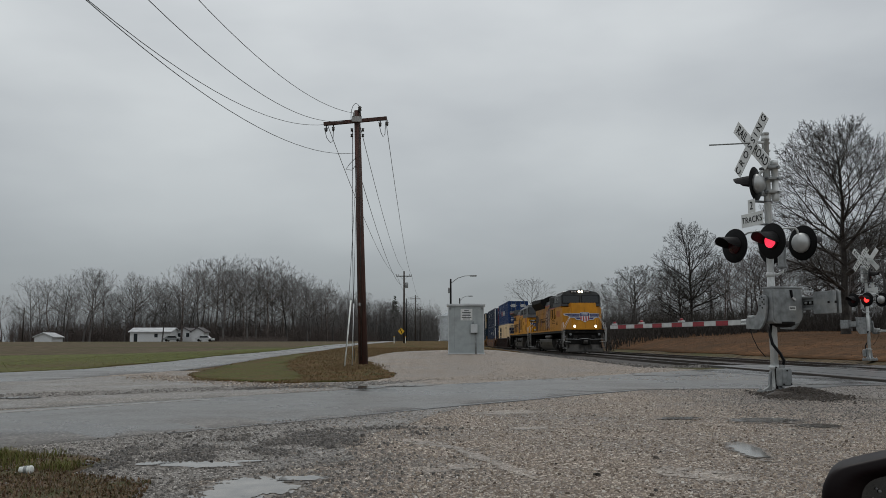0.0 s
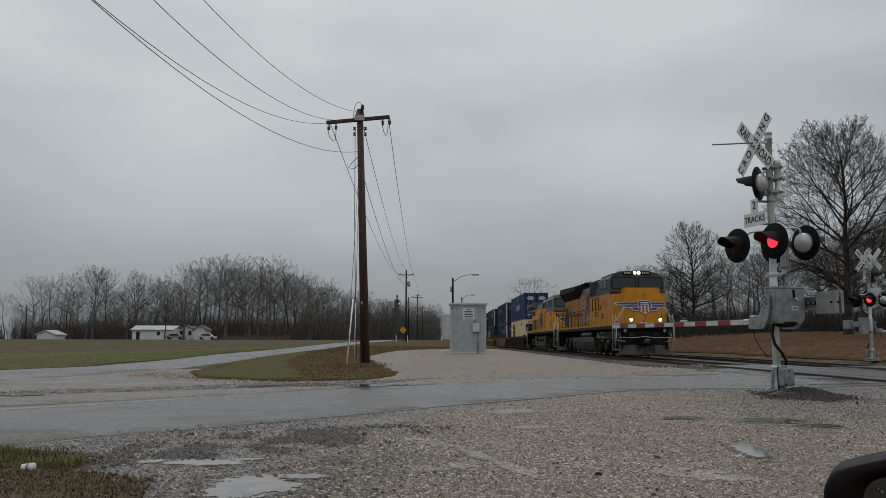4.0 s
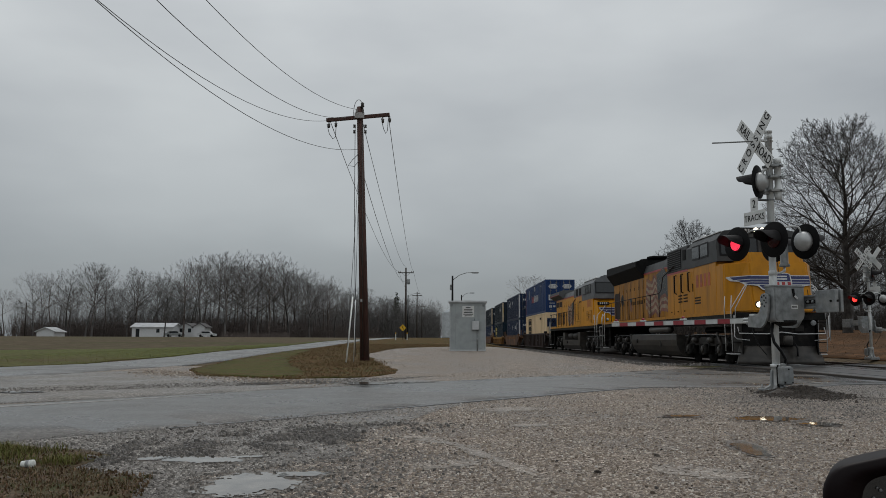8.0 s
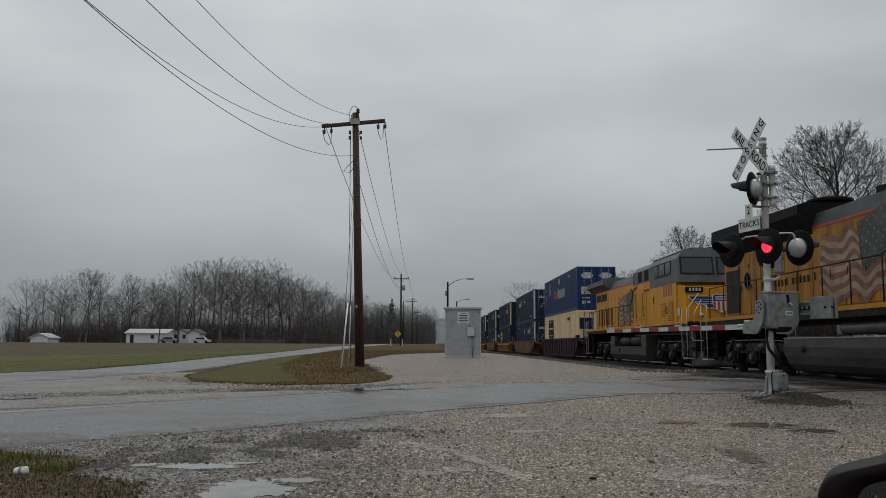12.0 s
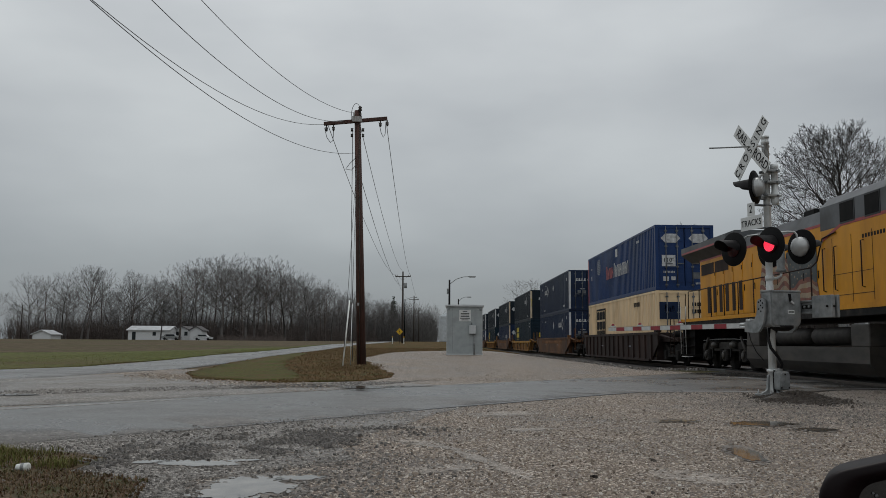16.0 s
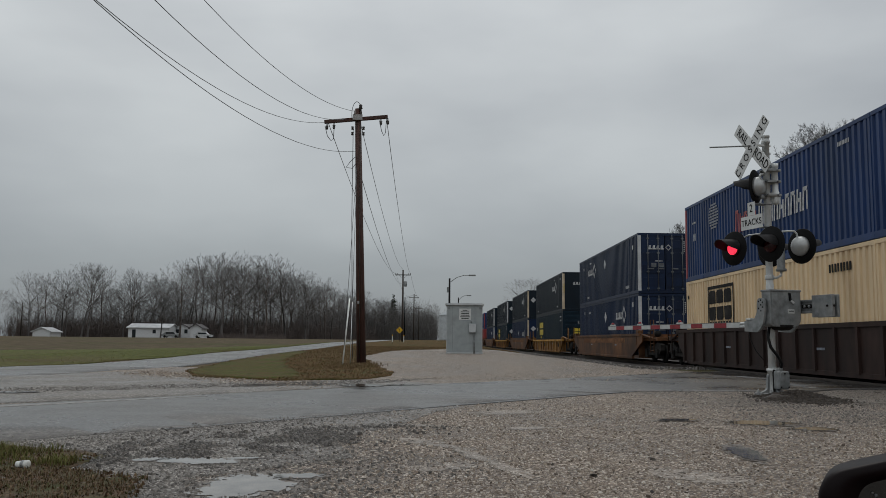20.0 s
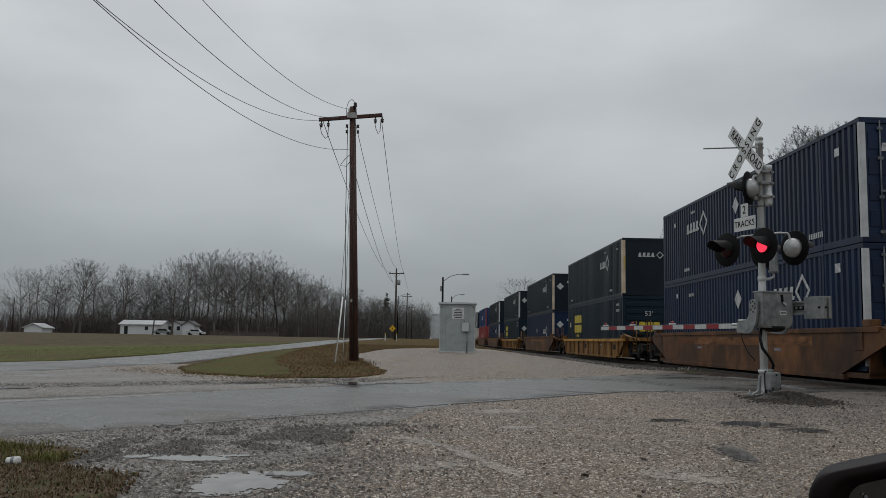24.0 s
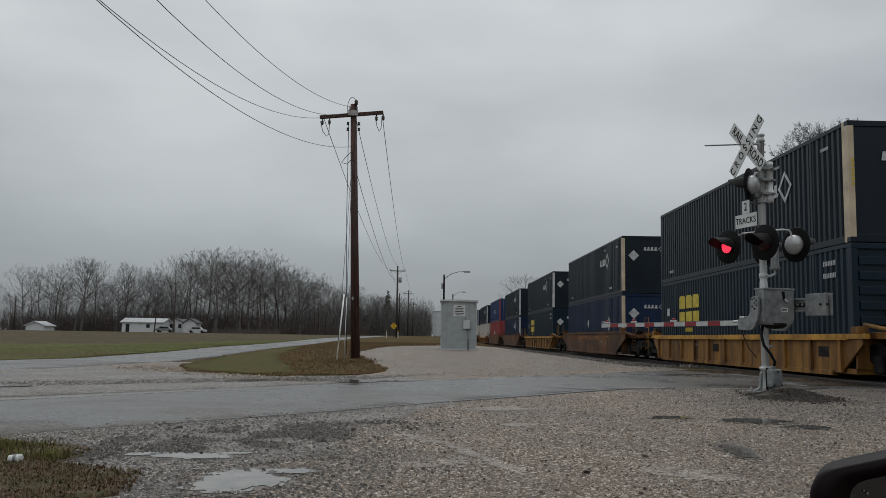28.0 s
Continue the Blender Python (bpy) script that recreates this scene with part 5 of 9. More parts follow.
def utility_pole(x, y, lean, top, arm_z, half, material, label, tilt=0.0, transformer=False, shift=0.0, dark=False):
    z = g(x, y)
    p = thing("utility_pole", (x, y, z), label, "utility pole", "utility poles")
    part("pole", tube(B(), (0, 0, -0.1), (lean, 0, top - z), 0.165, 0.105, 12), material, p, "tapered wooden pole")
    ax, az = lean * (arm_z - z) / (top - z), arm_z - z
    bm = B()
    box(bm, -half, half, -0.17, -0.06, -0.06, 0.06, 0.008)
    arm = part("cross_arm", bm, M["pole"] if dark else M["pole_grey"], p, "weathered timber cross arm")
    arm.data.transform(pose(ax + shift, 0, az, 0, -tilt, 0))
    for s in () if dark else (-1, 1):
        part("arm_brace", tube(B(), (ax + s * half * 0.55, -0.12, az - 0.02 + s * half * 0.5 * math.tan(radians(tilt))), (ax, -0.12, az - 0.55), 0.018), M["galv"], p)
    for sx in (-half + 0.04, -half + 0.28, half - 0.3, half - 0.06):
        ins = part("insulator", lathe(B(), [(0.02, 0.0), (0.02, 0.08), (0.055, 0.09), (0.04, 0.14), (0.05, 0.16), (0.03, 0.22), (0.0, 0.23)], 10), M["tank"] if dark else M["porcelain"], p)
        ins.data.transform(pose(ax + sx, -0.12, az - (0.05 if dark else -0.05) + sx * math.tan(radians(tilt)), 180 if abs(sx) > half - 0.35 and not transformer else 0))
    if transformer:
        part("transformer", lathe(B(), [(0.0, -1.6), (0.2, -1.58), (0.22, -1.5), (0.22, -0.9), (0.15, -0.85), (0.0, -0.83)], 14, Matrix.Translation((ax + 0.36, 0, az))), M["galv"], p, "grey can transformer")
    return p


pole1 = utility_pole(-2.30, 29.3, -0.30, 8.90, 8.50, 1.10, M["pole"], "tall reddish wooden utility pole with cross arm", tilt=5.6, shift=-0.06, dark=True)
part("top_pin", lathe(B(), [(0.03, 8.9), (0.03, 9.02), (0.07, 9.05), (0.05, 9.12), (0.07, 9.15), (0.03, 9.2), (0.0, 9.22)], 10, Matrix.Translation((-0.20, -0.1, -0.22))), M["tank"], pole1, "dark pin insulator")
part("top_loop", path(B(), [(-0.33 + 0.17 * math.cos(a), -0.12, 8.62 + 0.45 * math.sin(a)) for a in [k * math.pi / 14 - 0.35 for k in range(19)]], 0.010), M["wire"], pole1)
part("cutout", box(B(), -0.42, -0.36, -0.26, -0.18, 8.60, 8.72, 0.01), M["porcelain"], pole1)
part("cutout", box(B(), -0.20, -0.14, -0.26, -0.18, 8.60, 8.70, 0.01), M["tank"], pole1)
part("drop_loop", path(B(), [(-0.32, -0.1, 7.15), (-0.52, -0.1, 6.95), (-0.66, -0.1, 6.75), (-0.45, -0.1, 6.72), (-0.31, -0.1, 6.9)], 0.012), M["wire"], pole1)
part("ground_strip", tube(B(), (-0.20, -0.14, 8.3), (-0.06, -0.165, 0.2), 0.014, n=6), M["tank"], pole1)
for k, z in enumerate((8.15, 7.95)):
    for s in (-1, 1):
        part("spool", lathe(B(), [(0.05, -0.05), (0.035, 0), (0.05, 0.05)], 10, Matrix.Translation((-0.28 + s * 0.19, -0.05, z))), M["tank"], pole1)
part("arm_plate", box(B(), -0.46, -0.12, -0.22, -0.16, 8.40, 8.60, 0.01), M["porcelain"], pole1, "pale equipment bracket")
part("number_tag", box(B(), -0.17, -0.08, -0.16, -0.13, 2.05, 2.15), M["porcelain"], pole1, "small pale tag")
part("jumper", path(B(), [(-1.42, -0.1, 8.20), (-1.33, -0.1, 7.85), (-1.2, -0.1, 7.68), (-1.12, -0.1, 7.75), (-1.1, -0.1, 8.15)], 0.012), M["wire"], pole1)
part("jumper", path(B(), [(0.46, -0.1, 8.42), (0.54, -0.1, 8.05), (0.62, -0.1, 7.88), (0.68, -0.1, 8.0), (0.70, -0.1, 8.42)], 0.012), M["wire"], pole1)
part("ground_wire", path(B(), [(-0.45, -0.02, 8.2), (-0.43, -0.02, 5), (-0.3, -0.12, 0.2)], 0.012), M["wire"], pole1)
part("guy_wire", path(B(), [(-0.28, 0, 7.2), (-0.50, -1.3, 0.0)], 0.008), M["wire"], pole1)
part("guy_guard", tube(B(), (-0.375, -0.75, 2.2), (-0.505, -1.33, 0.0), 0.024, n=8), M["guard"], pole1, "white plastic guy wire guard")
part("guy_wire", path(B(), [(-0.28, 0, 7.6), (-0.3, -0.9, 0.0)], 0.008), M["wire"], pole1)
part("guy_guard", tube(B(), (-0.29, -0.66, 2.1), (-0.30, -0.92, 0.0), 0.012, n=8), M["alu"], pole1, "thin grey guy guard")
pole2 = utility_pole(-3.75, 118, -0.05, 10.6, 9.9, 1.06, M["pole_grey"], "distant wooden utility pole with a transformer", transformer=True)
pole3 = utility_pole(-3.6, 190, 0.0, 11.2, 10.4, 1.1, M["pole_grey"], "far wooden utility pole beside the road")
pole4 = utility_pole(-3.5, 265, 0.0, 11.6, 10.8, 1.1, M["pole_grey"], "far wooden utility pole beside the road")
pole5 = utility_pole(-7.4, -8.0, 0.0, 13.1, 11.2, 1.06, M["pole"], "wooden utility pole carrying the near wire span")


def wire(a, b, sag, r=0.0078):
    a, b = Vector(a), Vector(b)
    pts = []
    for i in range(41):
        t = i / 40
        p = a.lerp(b, t)
        pts.append(p - Vector((0, 0, 4 * sag * t * (1 - t))))
    tagged(part("overhead_wire", path(B(), pts, r, 5), M["wire"]), "thin dark overhead power wire", "wire", "overhead wires")


W1 = {"l": (-3.62, 29.2, 8.40), "r": (-1.60, 29.2, 8.60), "t": (-2.6, 29.3, 8.8), "n": (-2.6, 29.2, 7.05)}
W2 = {"l": (-4.8, 118, 10.1), "r": (-2.75, 118, 10.1), "t": (-3.8, 118, 10.7), "n": (-3.8, 118, 8.8)}
W5 = {"l": (-7.93, -8.0, 11.24), "r": (-6.65, -8.0, 11.13), "t": (-7.38, -8.0, 13.12), "n": (-8.35, -8.0, 12.12)}
W1B = {"l": (-3.72, 29.2, 8.38), "r": (-3.05, 29.2, 8.50), "t": (-2.72, 29.3, 8.82), "n": (-2.66, 29.2, 7.38)}
for k in ("l", "r", "t", "n"):
    wire(W1[k], W2[k], 1.2 if k != "n" else 1.4, 0.012)
    wire(W1B[k], W5[k], {"l": 3.33, "r": 3.31, "t": 3.30, "n": 3.53}[k])
for a, b in (((-4.8, 118, 10.1), (-4.65, 190, 10.6)), ((-2.75, 118, 10.1), (-2.6, 190, 10.6)), ((-4.65, 190, 10.6), (-4.5, 265, 11.0)), ((-2.6, 190, 10.6), (-2.5, 265, 11.0))):
    wire(a, b, 0.9, 0.014)


def street_lamp(x, y, h, reach, label):
    z = g(x, y)
    p = thing("street_lamp", (x, y, z), label, "street lamp", "street lamps")
    part("pole", tube(B(), (0, 0, -0.1), (0, 0, h), 0.14, 0.10, 10), M["black"], p, "dark lamp pole")
    part("arm", path(B(), [(0, 0, h - 0.5), (reach * 0.35, 0, h + 0.1), (reach * 0.7, 0, h + 0.35), (reach, 0, h + 0.38)], 0.04), M["galv"], p, "curved steel lamp arm")
    part("lamp_head", box(B(), reach - 0.1, reach + 0.65, -0.15, 0.15, h + 0.28, h + 0.44, 0.05), M["galv"], p, "grey lamp head")
    part("control_box", box(B(), -0.3, -0.1, -0.12, 0.12, h - 1.6, h - 1.0, 0.02), M["galv"], p)
    return p


street_lamp(2.15, 97, 7.3, 2.3, "dark street lamp with a curved arm behind the hut")
street_lamp(4.9, 150, 7.8, 1.6, "distant street lamp pole")
street_lamp(-5.6, 190, 9.4, 2.0, "distant street lamp by the road")
sg = thing("road_sign", pose(-3.95, 112, g(-3.95, 112), 0, 0, 12), "yellow diamond warning sign beside the road", "road sign")
part("post", box(B(), -0.03, 0.03, 0, 0.05, 0, 1.7), M["pole_grey"], sg)
diamond = part("plate", prism(B(), rounded([(-0.45, 1.55, 0.05), (0, 1.10, 0.05), (0.45, 1.55, 0.05), (0, 2.0, 0.05)], 3), "xz", -0.012, 0.0), M["yellow_sign"], sg, "yellow diamond plate")
part("arrow", path(B(), [(0.05, -0.02, 1.30), (0.05, -0.02, 1.52), (-0.08, -0.02, 1.66), (-0.08, -0.02, 1.84)], 0.035), M["black"], diamond, "black winding arrow")
for x in (-3.2, -4.6):
    wp = thing("marker_post", (x, 106, g(x, 106)), "short pale marker post in the grass", "post", "marker posts")
    part("stake", box(B(), -0.05, 0.05, 0, 0.05, 0, 0.9), M["guard"], wp)
    part("cap", box(B(), -0.055, 0.055, -0.005, 0.055, 0.75, 0.92), M["yellow_sign"], wp)

# ---- far buildings ----
bin_ = thing("grain_bin", (4.8, 205, g(0, 205)), "pale steel grain bin beyond the hut", "grain bin")
part("wall", lathe(B(), [(2.75, 0)] + [(2.75 + (0.03 if k % 2 else 0), 0.3 * k) for k in range(1, 20)] + [(2.75, 6.0)], 32), M["bin"], bin_)
part("roof", lathe(B(), [(2.85, 5.9), (2.85, 6.0), (0.4, 7.3), (0.4, 7.5), (0.0, 7.55)], 32), M["bin"], bin_)


def house(x, y, w, d, wall_h, ridge, wall, roof, name, label, turn=0, gable_front=False, windows=()):
    z = g(x, y) - 0.05
    h = thing(name, pose(x, y, z, 0, 0, turn), label, "house" if name == "house" else "shed", "farm buildings")
    if gable_front:
        part("wall", prism(B(), [(-w / 2, 0), (w / 2, 0), (w / 2, wall_h), (0, ridge), (-w / 2, wall_h)], "xz", 0, d), M[wall], h)
        for s in (-1, 1):
            part("roof", prism(B(), [(s * (w / 2 + 0.4), wall_h - 0.3), (0, ridge + 0.05), (0, ridge + 0.25), (s * (w / 2 + 0.4), wall_h - 0.1)], "xz", -0.4, d + 0.4), M[roof], h)
    else:
        part("wall", prism(B(), [(0, 0), (d, 0), (d, wall_h), (d / 2, ridge), (0, wall_h)], "yz", -w / 2, w / 2), M[wall], h)
        part("roof", prism(B(), [(-0.4, wall_h - 0.2), (d / 2, ridge + 0.05), (d / 2, ridge + 0.25), (-0.4, wall_h)], "yz", -w / 2 - 0.4, w / 2 + 0.4), M[roof], h)
        part("roof", prism(B(), [(d + 0.4, wall_h - 0.2), (d / 2, ridge + 0.05), (d / 2, ridge + 0.25), (d + 0.4, wall_h)], "yz", -w / 2 - 0.4, w / 2 + 0.4), M[roof], h)
    for wx, wz, ww, wh in windows:
        win = part("window", box(B(), wx - ww / 2, wx + ww / 2, -0.04, 0.02, wz, wz + wh), M["glass"], h)
        part("frame", box(B(), wx - ww / 2 - 0.08, wx + ww / 2 + 0.08, -0.03, 0.01, wz - 0.08, wz), M["post_white"], win)
    return h


house(-69.4, 214, 10.0, 7, 2.5, 3.3, "siding", "shed_roof", "shed", "long white metal farm shed with pale roof", windows=((1.4, 1.1, 0.8, 0.9), (-3.6, 0.0, 0.9, 2.0)))
house(-62.9, 220, 5.6, 9, 2.2, 3.4, "siding", "shingle", "house", "white gabled farmhouse with dark shingle roof", gable_front=True, windows=((1.0, 1.2, 0.8, 1.0), (-1.2, 1.2, 0.8, 1.0)))
house(-58.6, 217, 3.0, 5, 2.6, 3.4, "siding", "shingle", "shed", "small white outbuilding beside the farmhouse", gable_front=True)
house(-95.6, 214, 4.4, 6, 1.35, 2.1, "siding", "shed_roof", "shed", "low white shed with shallow gable", gable_front=True)
for hx, hy, hw in ((-64, 300, 5.5), (-57, 300, 5), (-54.2, 296, 6)):
    house(hx, hy, hw, 6, 2.4, 3.6, "siding", "shingle", "house", "small distant house under the trees", gable_front=True, windows=((0, 1.0, 1.0, 1.1),))


def far_car(x, y, label, material):
    c = thing("car", (x, y, g(x, y)), label, "car")
    part("body", prism(B(), [(-2.2, 0.3), (2.2, 0.3), (2.25, 0.75), (1.3, 0.9), (0.8, 1.4), (-1.2, 1.4), (-1.7, 0.95), (-2.2, 0.85)], "xz", -0.85, 0.85), M[material], c)
    part("side_glass", prism(B(), [(-1.1, 0.95), (1.1, 0.95), (0.75, 1.33), (-1.0, 1.33)], "xz", -0.87, -0.86), M["glass"], c)
    for wx in (-1.35, 1.35):
        for wy in (-0.86, 0.66):
            part("wheel", lathe(B(), [(0.0, 0), (0.32, 0), (0.32, 0.2), (0, 0.2)], 14, pose(wx, wy, 0.32, -90)), M["rubber"], c)


far_car(-55.4, 212, "white car parked by the farmhouse", "post_white")
far_car(-62.6, 210, "grey car parked by the farmhouse", "galv")

# ---- bare trees ----


def tree_mesh(name, seed, material, wide=0.42, clear=0.22, limbs=22, kids=(6, 5, 4), fine=0.005, thick=0.020, middle=0.58, level_out=0.0):
    """A leafless tree ten metres high: a wandering leader, limbs that reach out to a rounded crown, and branches, twigs and twiglets on them. Gives the meshes of its trunk and crown."""
    rng = random.Random(seed)
    made = {"trunk": ([], []), "crown": ([], [])}
    last = len(kids) + 1
    lump = Vector((seed * 1.7, seed * 0.9, 0))

    def seg(which, p, q, r0, r1, n):
        verts, faces = made[which]
        d = (q - p).normalized()
        u = d.orthogonal().normalized()
        w = d.cross(u)
        k = len(verts)
        for c, rr in ((p, r0), (q, r1)):
            for i in range(n):
                verts.append(c + rr * (math.cos(6.2832 * i / n) * u + math.sin(6.2832 * i / n) * w))
        for i in range(n):
            faces.append((k + i, k + (i + 1) % n, k + n + (i + 1) % n, k + n + i))

    def spike(p, q, r):
        verts, faces = made["crown"]
        d = (q - p).normalized()
        u = d.orthogonal().normalized()
        w = d.cross(u)
        k = len(verts)
        verts.extend((p + u * r, p + (w * 0.87 - u * 0.5) * r, p - (w * 0.87 + u * 0.5) * r, q))
        faces.extend(((k, k + 1, k + 3), (k + 1, k + 2, k + 3), (k + 2, k, k + 3)))

    def turned(d, angle, spin):
        side = d.orthogonal().normalized()
        side.rotate(Matrix.Rotation(spin, 3, d))
        return (d * math.cos(angle) + side * math.sin(angle)).normalized()

    def reach(p, d):
        """How far it is from p along d to the crown's uneven hull."""
        t = 0.3
        while t < 9:
            q = p + d * t
            e = Vector((q.x / (10 * wide), q.y / (10 * wide), (q.z - 10 * middle) / (10 * (1 - middle))))
            if e.length > 1.0 + 0.16 * noise.noise(q * 0.45 + lump):
                break
            t += 0.15
        return t

    def grow(p, d, length, r, level):
        n = max(1, (0, 6, 4, 2, 1, 1)[level])
        rise = (0, 0.10 - 0.09 * level_out, 0.10 - 0.05 * level_out, 0.06, 0.04, 0.02)[level]
        start, spin = p.copy(), rng.uniform(0, 6.28)
        own = kids[level - 1] if level < last else 0
        spots = sorted(0.18 + 0.80 * (k + rng.random()) / own for k in range(own)) if own else []
        for i in range(n):
            d = (turned(d, rng.uniform(0.02, 0.16), rng.uniform(0, 6.28)) + Vector((0, 0, rise))).normalized()
            q = p + d * (length / n)
            if level >= last - 1 and n == 1:
                spike(p, q, max(fine, r))
            else:
                seg("crown", p, q, max(fine, r * (1 - 0.85 * i / n)), max(fine * 0.7, r * (1 - 0.85 * (i + 1) / n)), 5 if level == 1 else 3)
            while spots and spots[0] <= (i + 1) / n:
                f = spots.pop(0)
                spin += 2.4 + rng.uniform(-0.5, 0.5)
                at = p.lerp(q, f * n - i)
                way, long = turned(d, rng.uniform(0.45, 0.85), spin), length * (0.62 - 0.30 * f) * rng.uniform(0.7, 1.15)
                if level < 3:
                    long = min(long, max(0.25, reach(at, way) * rng.uniform(0.9, 1.1)))
                grow(at, way, long, r * (1 - 0.8 * f) * 0.62, level + 1)
            p = q

    p, d, r = Vector((0, 0, -0.2)), Vector((0, 0, 1)), 10 * thick
    steps, spin, owed = 16, rng.uniform(0, 6), 0.0
    per = limbs / (steps * (1 - clear))
    for i in range(steps):
        q = p + d * (8.3 / steps)
        f0, f1 = i / steps, (i + 1) / steps
        seg("trunk", p, q, r * ((1 - 0.88 * f0) + (0.35 if i == 0 else 0)), r * (1 - 0.88 * f1), 8)
        if f0 >= clear:
            f = (f0 - clear) / (1 - clear)
            owed += per
            while owed >= 1:
                owed -= 1
                spin += 2.4 + rng.uniform(-0.4, 0.4)
                at = p.lerp(q, rng.random())
                way = turned(Vector((0, 0, 1)), (1.18 + 0.27 * level_out - 0.85 * f) * rng.uniform(0.8, 1.1), spin)
                grow(at, way, reach(at, (way + Vector((0, 0, 0.25))).normalized()) * rng.uniform(0.85, 1.02), r * (1 - 0.88 * f1) * rng.uniform(0.40, 0.62) + fine, 1)
        p, d = q, (turned(d, rng.uniform(0.02, 0.12), rng.uniform(0, 6.28)) + Vector((0, 0, 0.15))).normalized()
    out = []
    high = max(v.z for v in made["crown"][0])
    for which in ("trunk", "crown"):
        me = bpy.data.meshes.new(name + "_" + which)
        me.from_pydata([v * (10 / high) for v in made[which][0]], [], made[which][1])
        me.materials.append(material)
        out.append(me)
    return out


def plant_tree(meshes, x, y, h, label, group, stretch=1.0):
    t = thing("tree", pose(x, y, g(x, y) - 0.05, 0, 0, random.uniform(0, 360)), label, "tree", group)
    wx = stretch * random.uniform(0.92, 1.1)
    for name, me in zip(("trunk", "crown"), meshes):
        ob = new(name, me)
        ob.parent = t
        ob.scale = (wx * h / 10, wx * h / 10, h / 10)
    return t


BIG = tree_mesh("big_tree", 12, M["bark"], 0.40, 0.19, 38, (9, 7, 5, 3), 0.0058, 0.022, 0.52, 0.75)
MID = tree_mesh("mid_tree", 23, M["bark"], 0.37, 0.20, 30, (9, 6, 5), 0.0085, 0.021, 0.52, 0.75)
FAR = [tree_mesh("wood_tree", 40 + i, (M["hazed_far_bark"], M["bark_red"])[i % 3 == 1], (0.36, 0.30, 0.40, 0.32, 0.38, 0.34)[i], (0.34, 0.44, 0.30, 0.46, 0.38, 0.36)[i], (18, 15, 19, 15, 18, 16)[i], (5, 4, 3), 0.0080, 0.014, (0.62, 0.68, 0.58, 0.70, 0.64, 0.62)[i], 0.6) for i in range(6)]
plant_tree(BIG, 33.8, 70.0, 18.5, "large bare spreading tree on the dry bank", "bare trees on the bank")
plant_tree(MID, 33.5, 111.0, 15.0, "bare round-crowned tree beyond the tracks", "bare trees on the bank")
for i, (x, y, h) in enumerate(((36.0, 152, 11.5), (30.5, 160, 9.5), (44.0, 118, 9.8), (50.0, 125, 11.5), (47.0, 105, 9.2), (56, 120, 11), (52, 92, 9.5), (60, 108, 13), (64, 120, 14), (49, 82, 8.0),
                                (58, 86, 10), (66, 96, 13), (41, 126, 9), (38, 140, 9), (70, 110, 15), (46, 140, 12), (24, 210, 14), (62, 135, 13), (75, 125, 14), (53, 150, 13), (34, 185, 11), (72, 92, 14), (45, 76, 9),
                                (40, 98, 10), (44, 90, 9), (50, 100, 12), (55, 104, 13), (47, 96, 11), (38, 104, 9), (52, 112, 12), (36, 92, 8.5), (33, 97, 8), (42, 86, 9), (47, 88, 10.5), (41, 104, 11), (54, 98, 12), (29, 100, 7.5), (43, 112, 9.5), (57, 112, 11), (63, 102, 11.5), (48, 118, 10), (38, 116, 8), (67, 115, 12), (35, 124, 8), (54, 130, 12), (60, 96, 10), (45, 130, 10))):
    plant_tree(FAR[i % 6] if i % 9 else MID, x, y, h * 1.12, "bare tree in the hedge line beyond the tracks", "bare trees on the bank", 1.25)
rng = random.Random(5)
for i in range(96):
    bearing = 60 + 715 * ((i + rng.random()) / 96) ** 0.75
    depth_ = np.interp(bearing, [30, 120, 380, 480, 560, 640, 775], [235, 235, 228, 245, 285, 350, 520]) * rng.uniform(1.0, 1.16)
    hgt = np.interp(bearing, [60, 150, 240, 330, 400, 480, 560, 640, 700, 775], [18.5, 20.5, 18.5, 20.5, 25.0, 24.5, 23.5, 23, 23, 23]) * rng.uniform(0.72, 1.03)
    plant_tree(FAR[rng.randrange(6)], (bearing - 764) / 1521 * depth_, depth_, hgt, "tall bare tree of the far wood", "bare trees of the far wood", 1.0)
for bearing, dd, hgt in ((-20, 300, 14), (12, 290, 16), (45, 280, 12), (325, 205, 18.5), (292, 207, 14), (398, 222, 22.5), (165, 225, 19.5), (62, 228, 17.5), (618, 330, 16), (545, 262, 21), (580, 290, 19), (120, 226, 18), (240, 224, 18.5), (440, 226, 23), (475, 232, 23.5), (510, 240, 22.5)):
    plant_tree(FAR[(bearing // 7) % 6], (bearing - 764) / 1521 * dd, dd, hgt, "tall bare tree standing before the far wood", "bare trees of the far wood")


def conifer(x, y, h):
    t = thing("pine_tree", (x, y, g(x, y)), "dark evergreen pine above the far wood", "tree", "evergreens")
    part("trunk", tube(B(), (0, 0, 0), (0, 0, h * 0.95), 0.3, 0.05, 8), M["bark"], t)
    bm = B()
    r = random.Random(int(x * 7 + y))
    for k in range(170):
        f = r.random() ** 0.8
        z = h * (0.25 + 0.75 * f)
        a = r.uniform(0, 6.28)
        ln = (1 - f * 0.85) * h * 0.22 * r.uniform(0.5, 1.1)
        tip = Vector((math.cos(a) * ln, math.sin(a) * ln, z + ln * 0.25))
        w = Vector((-math.sin(a), math.cos(a), 0)) * ln * 0.22
        up = Vector((0, 0, 0.35))
        root = Vector((0, 0, z))
        vs = [bm.verts.new(c) for c in (root, root.lerp(tip, 0.6) + w, tip + up, root.lerp(tip, 0.6) - w, root.lerp(tip, 0.5) + up * 1.5)]
        for q in ((0, 1, 4), (1, 2, 4), (2, 3, 4), (3, 0, 4)):
            bm.faces.new([vs[i] for i in q])
    part("crown", bm, M["pine"], t)


